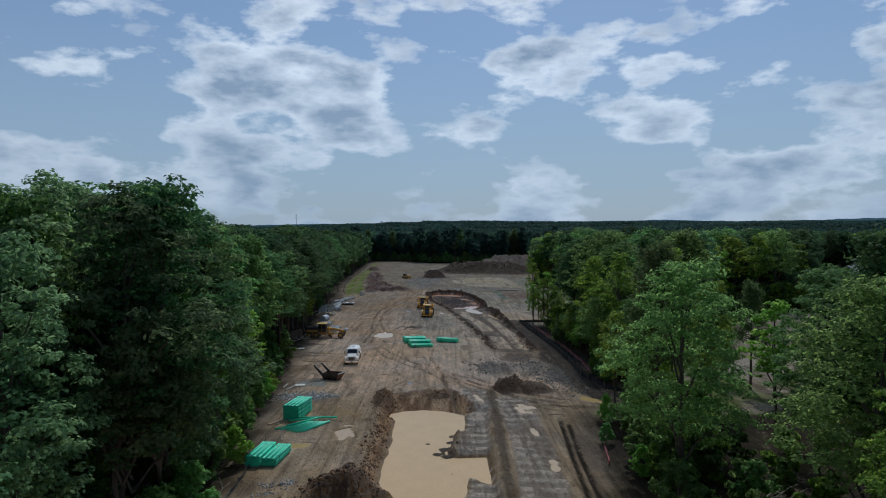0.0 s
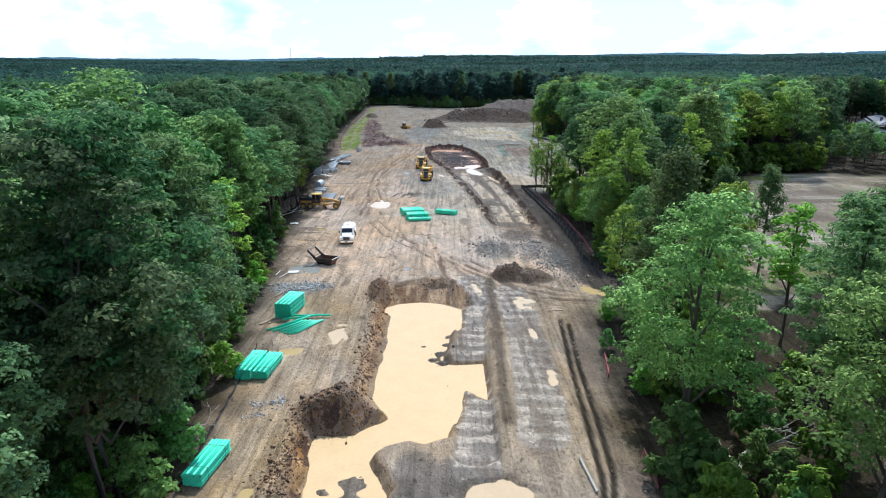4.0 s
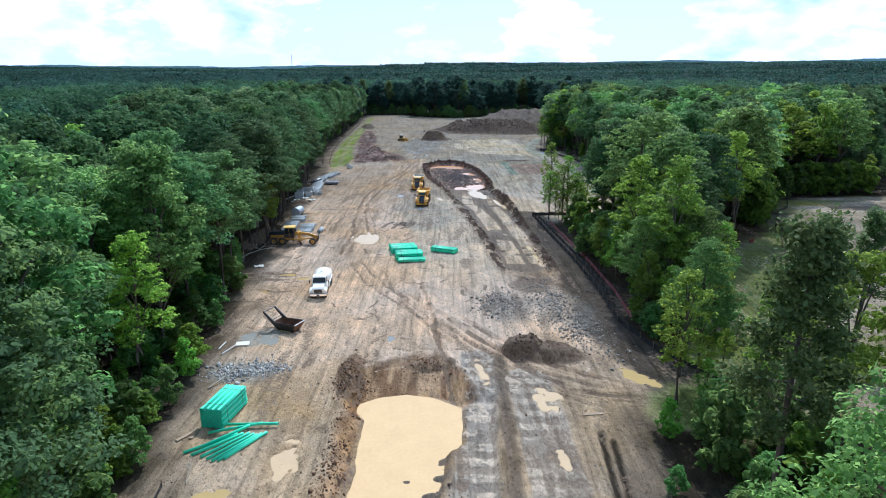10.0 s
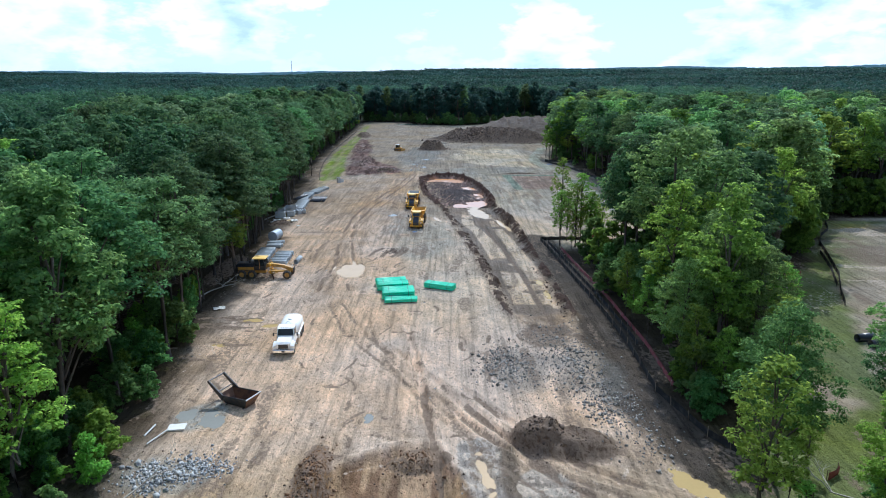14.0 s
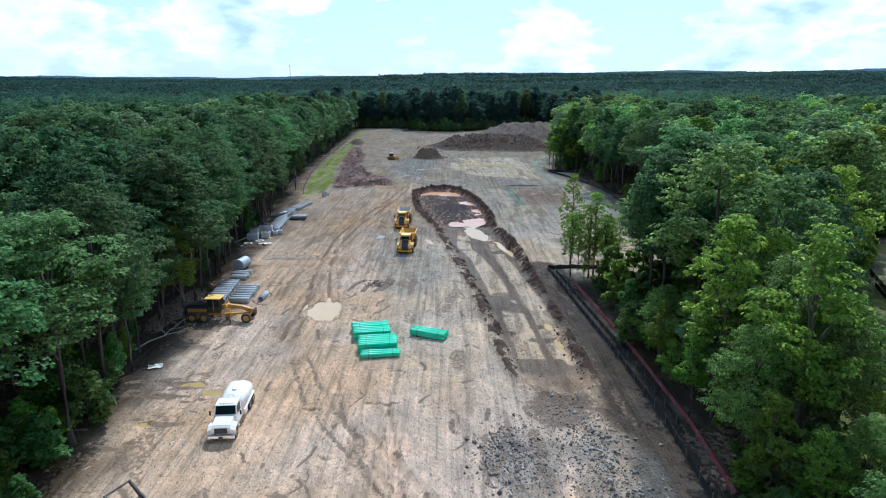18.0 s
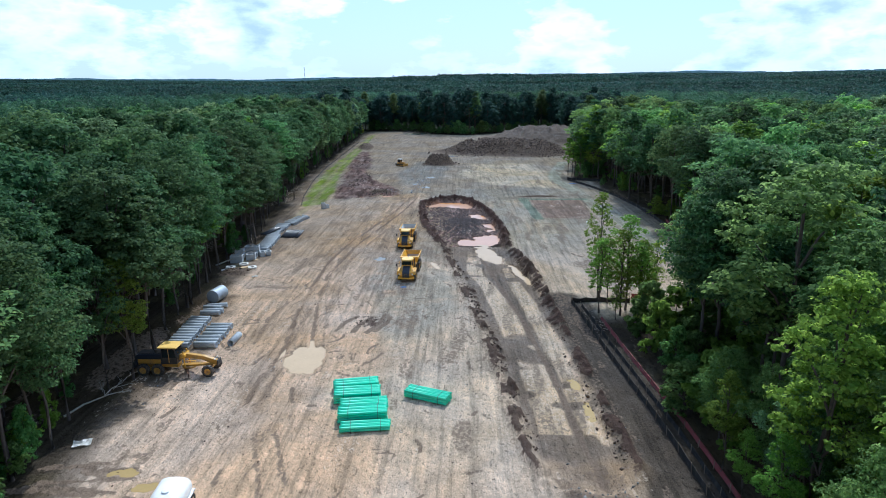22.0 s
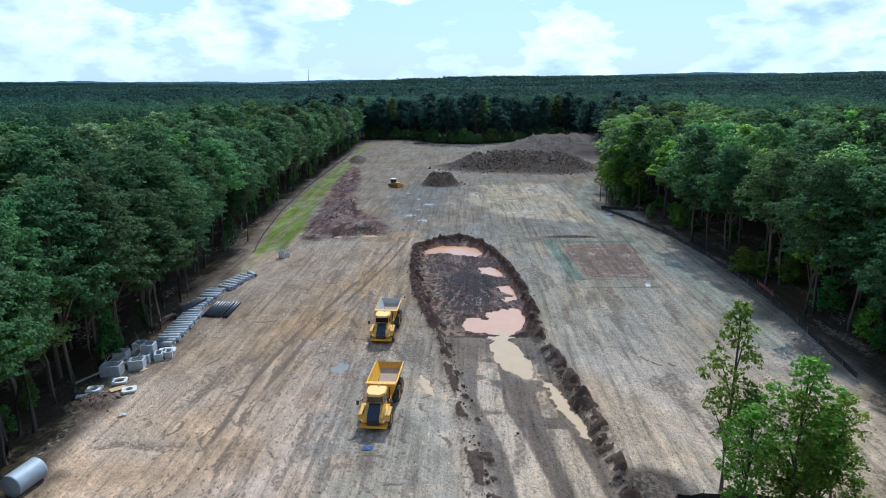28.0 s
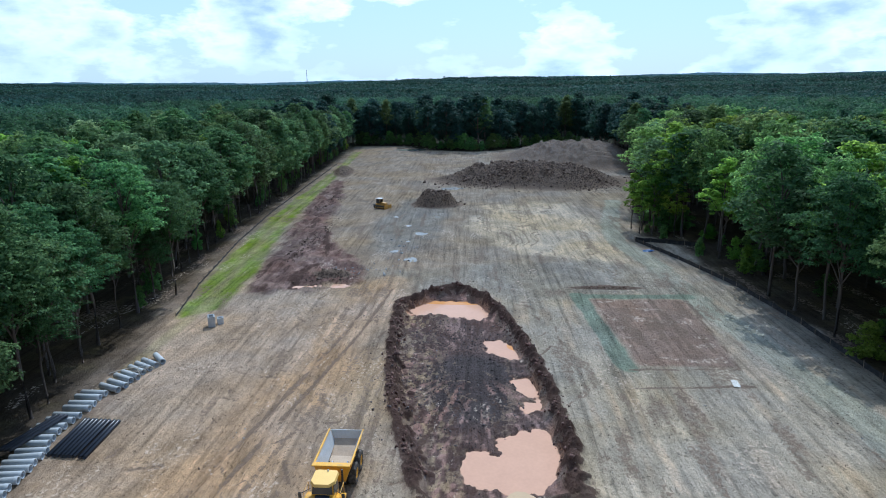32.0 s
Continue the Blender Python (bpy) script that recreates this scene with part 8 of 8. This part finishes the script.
scatter = np.random.default_rng(11)
spots = []
for _ in range(520):
    y = scatter.uniform(60, 250)
    x = scatter.uniform(np.interp(y, [60, 130, 250], [-18, -32, -40]), np.interp(y, [60, 85, 160, 185, 250], [11, 18, 19, 42, 42]))
    spots.append((x, y, scatter.uniform(0.4, 2.5), scatter.uniform(0.4, 2.5), int(scatter.integers(3, 16)), scatter.uniform(0.04, 0.085)))
rubble("scattered_clods", 12, spots[:400], CLOD, "small dark clods scattered over graded earth")
rubble("scattered_stones", 13, spots[400:], STONE, "small pale stones scattered over graded earth")


def litter(name, x, y, turn, size, material, label, category, up=0.04):
    t = thing(name, label, category)
    bm = bmesh.new()
    n = 6
    grid = [[bm.verts.new(((i / n - 0.5) * size[0], (j / n - 0.5) * size[1], up + 0.12 * size[2] * float(vnoise(np.array(i * 0.9 + x), np.array(j * 0.9 + y), 8)))) for j in range(n + 1)] for i in range(n + 1)]
    for i in range(n):
        for j in range(n):
            bm.faces.new((grid[i][j], grid[i + 1][j], grid[i + 1][j + 1], grid[i][j + 1]))
    bmesh.ops.solidify(bm, geom=bm.faces[:], thickness=0.02)
    part("sheet", bm, material, t)
    return put(t, x, y, turn)


litter("white_sheet", -28.6, 123.6, 20, (1.5, 1.1, 2), WHITE_SHEET, "crumpled white sheet lying on bare earth", "sheet")
litter("blue_sheet", -4.6, 166.8, 10, (0.9, 0.6, 1), BLUE_SHEET, "small blue tarp on the ground before a dump truck", "tarp")
litter("blue_sheet", 38.6, 268, 10, (2.2, 1.2, 2), BLUE_SHEET, "crumpled blue tarp by the silt fence", "tarp")
litter("white_sheet", -29.2, 171.8, 30, (0.9, 0.5, 2), WHITE_SHEET, "small white scrap lying on bare earth", "sheet")
litter("white_sheet", 32.5, 213, 80, (1.6, 0.7, 1), WHITE_SHEET, "pale sheet lying on graded earth", "sheet")
part("slab", box(1.5, 1.0, 0.16, 0, 0, 0.1, 0.02), PALE_CONCRETE, put(thing("pale_slab", "pale flat slab lying by grey stone chips", "slab"), -21.9, 94.2, 8))
for x, y, a, l in ((-22.9, 92.6, 65, 2.2), (-24.0, 93.6, 80, 1.6)):
    part("pole", rod((-l / 2, 0, 0.10), (l / 2, 0, 0.25), 0.07), PALE_CONCRETE, put(thing("white_post", "short white plastic post leaning on the ground", "post"), x, y, a))
part("pole", rod((-2, 0, 0.1), (2, 0, 0.16), 0.11), DEAD_WOOD, put(thing("log", "pale stripped log lying by a furrow", "log"), 11.4, 46.6, 96))
for x, y, a, l in ((14.6, 79.2, 8, 1.9), (24.6, 186.0, 110, 1.4), (25.6, 184.6, 130, 1.3), (27.2, 184.4, 120, 1.0), (-21, 75.6, 60, 1.5), (-20.7, 76.2, 70, 1.6), (-20.2, 76.0, 80, 1.4)):
    part("board", box(l, 0.35, 0.06, 0, 0, 0.06, 0.01), TIMBER, put(thing("plank", "weathered grey plank on the ground", "plank"), x, y, a))


def branches(x, y, turn, size, seed, label):
    r = random.Random(seed)
    t = thing("fallen_branch", label, "branch")
    runs = []

    def grow(p, d, length, rad, depth):
        q = p + d * length
        mid = (p + q) / 2 + Vector((r.uniform(-1, 1), r.uniform(-1, 1), r.uniform(0, 1))) * length * 0.08
        runs.append([(tuple(p), rad), (tuple(mid), rad * 0.8), (tuple(q), rad * 0.5)])
        if depth:
            for _ in range(3):
                nd = (d + Vector((r.uniform(-0.9, 0.9), r.uniform(-0.9, 0.9), r.uniform(-0.3, 0.5)))).normalized()
                grow(p.lerp(q, r.uniform(0.45, 1)), nd, length * r.uniform(0.45, 0.7), rad * 0.5, depth - 1)

    grow(Vector((0, 0, 0.1)), Vector((1, 0, 0.16)), size, size * 0.03, 3)
    v, f = tubes(runs, 5)
    part("limb", mesh_of("limb", v, f, DEAD_WOOD), None, t)
    return put(t, x, y, turn)


branches(-18.2, 69.2, 100, 1.4, 1, "bare dead branch lying on bare earth")
branches(-21.5, 52.5, 10, 2.4, 2, "bare dead branch lying at the edge of the trees")
branches(19.5, 41, 60, 7.5, 3, "large bleached dead branch in undergrowth")
branches(33, 83, 150, 3.5, 4, "heap of bleached dead branches")
branches(35, 85, 60, 3.0, 5, "heap of bleached dead branches")
branches(-36, 214, 10, 3.5, 6, "bare fallen branch by concrete pipes")
branches(-38, 178, 40, 4.5, 7, "thin fallen trunk at the edge of the trees")
branches(-33, 128, 50, 4.0, 8, "bare fallen branch by the trees")
branches(-22, 84, 60, 3.0, 9, "bare fallen branch by stone rubble")


# ---- houses beyond the trees ----
def house(x, y, turn, label, porch=True):
    h = thing("house", label, "house")
    for s in (-1, 1):
        part("end_wall", box(0.25, 9.0, 6.2, s * 7.0, 0, 3.1, 0), SIDING, h)
        part("long_wall", box(13.7, 0.25, 6.2, 0, s * 4.4, 3.1, 0), SIDING, h)
    roof = part("roof", prism([(-5.0, 6.0), (0, 9.2), (5.0, 6.0), (5.0, 5.8), (0, 8.95), (-5.0, 5.8)], 15.2), ROOFING, h)
    part("chimney", box(0.9, 0.9, 2.2, 3.5, 0.8, 9.0, 0.02), ROOFING, roof)
    for fl in (1.7, 4.6):
        for k in (-5.2, -2.6, 0, 2.6, 5.2):
            w = part("window", box(1.1, 0.06, 1.5, k, -4.55, fl, 0), GLASS_DARK, h)
            part("window_frame", box(1.3, 0.05, 0.12, k, -4.57, fl + 0.82, 0), SIDING, w)
        for k in (-2.4, 0.4, 2.8):
            w = part("window", box(0.06, 1.1, 1.5, -7.15, k, fl, 0), GLASS_DARK, h)
            part("window_frame", box(0.05, 1.3, 0.12, -7.17, k, fl + 0.82, 0), SIDING, w)
    if porch:
        for z in (0.2, 3.05, 5.9):
            part("porch_deck", box(3.0, 7.4, 0.2, -8.6, 0, z, 0), SIDING, h)
        for k in (-3.5, -1.2, 1.2, 3.5):
            part("porch_post", box(0.25, 0.25, 5.8, -9.9, k, 3.0, 0), SIDING, h)
        part("porch_rail", box(0.08, 7.2, 0.1, -10.0, 0, 4.1, 0), SIDING, h)
        part("gable", prism([(-3.9, 6.0), (0, 8.2), (3.9, 6.0)], 3.2, -8.6), SIDING, h)
        part("gable_roof", prism([(-4.2, 6.0), (0, 8.5), (4.2, 6.0), (4.2, 5.85), (0, 8.25), (-4.2, 5.85)], 4.6, -8.3), ROOFING, h)
    put(h, x, y, turn)
    return h


house(178, 268, 38, "two-storey white house with a columned double porch and grey roof")
house(168, 247, 60, "grey-roofed pale house half hidden by trees", False)

mast = thing("radio_mast", "thin distant radio mast on the wooded horizon", "mast")
mm = bmesh.new()
for a in range(3):
    c, s = math.cos(a * 2.094), math.sin(a * 2.094)
    rod((1.6 * c, 1.6 * s, 0), (0.6 * c, 0.6 * s, 62), 0.35, 6, mm)
part("lattice", mm, DARK_STEEL, mast)
mast.matrix_basis = pose(-640, 2700, 40)
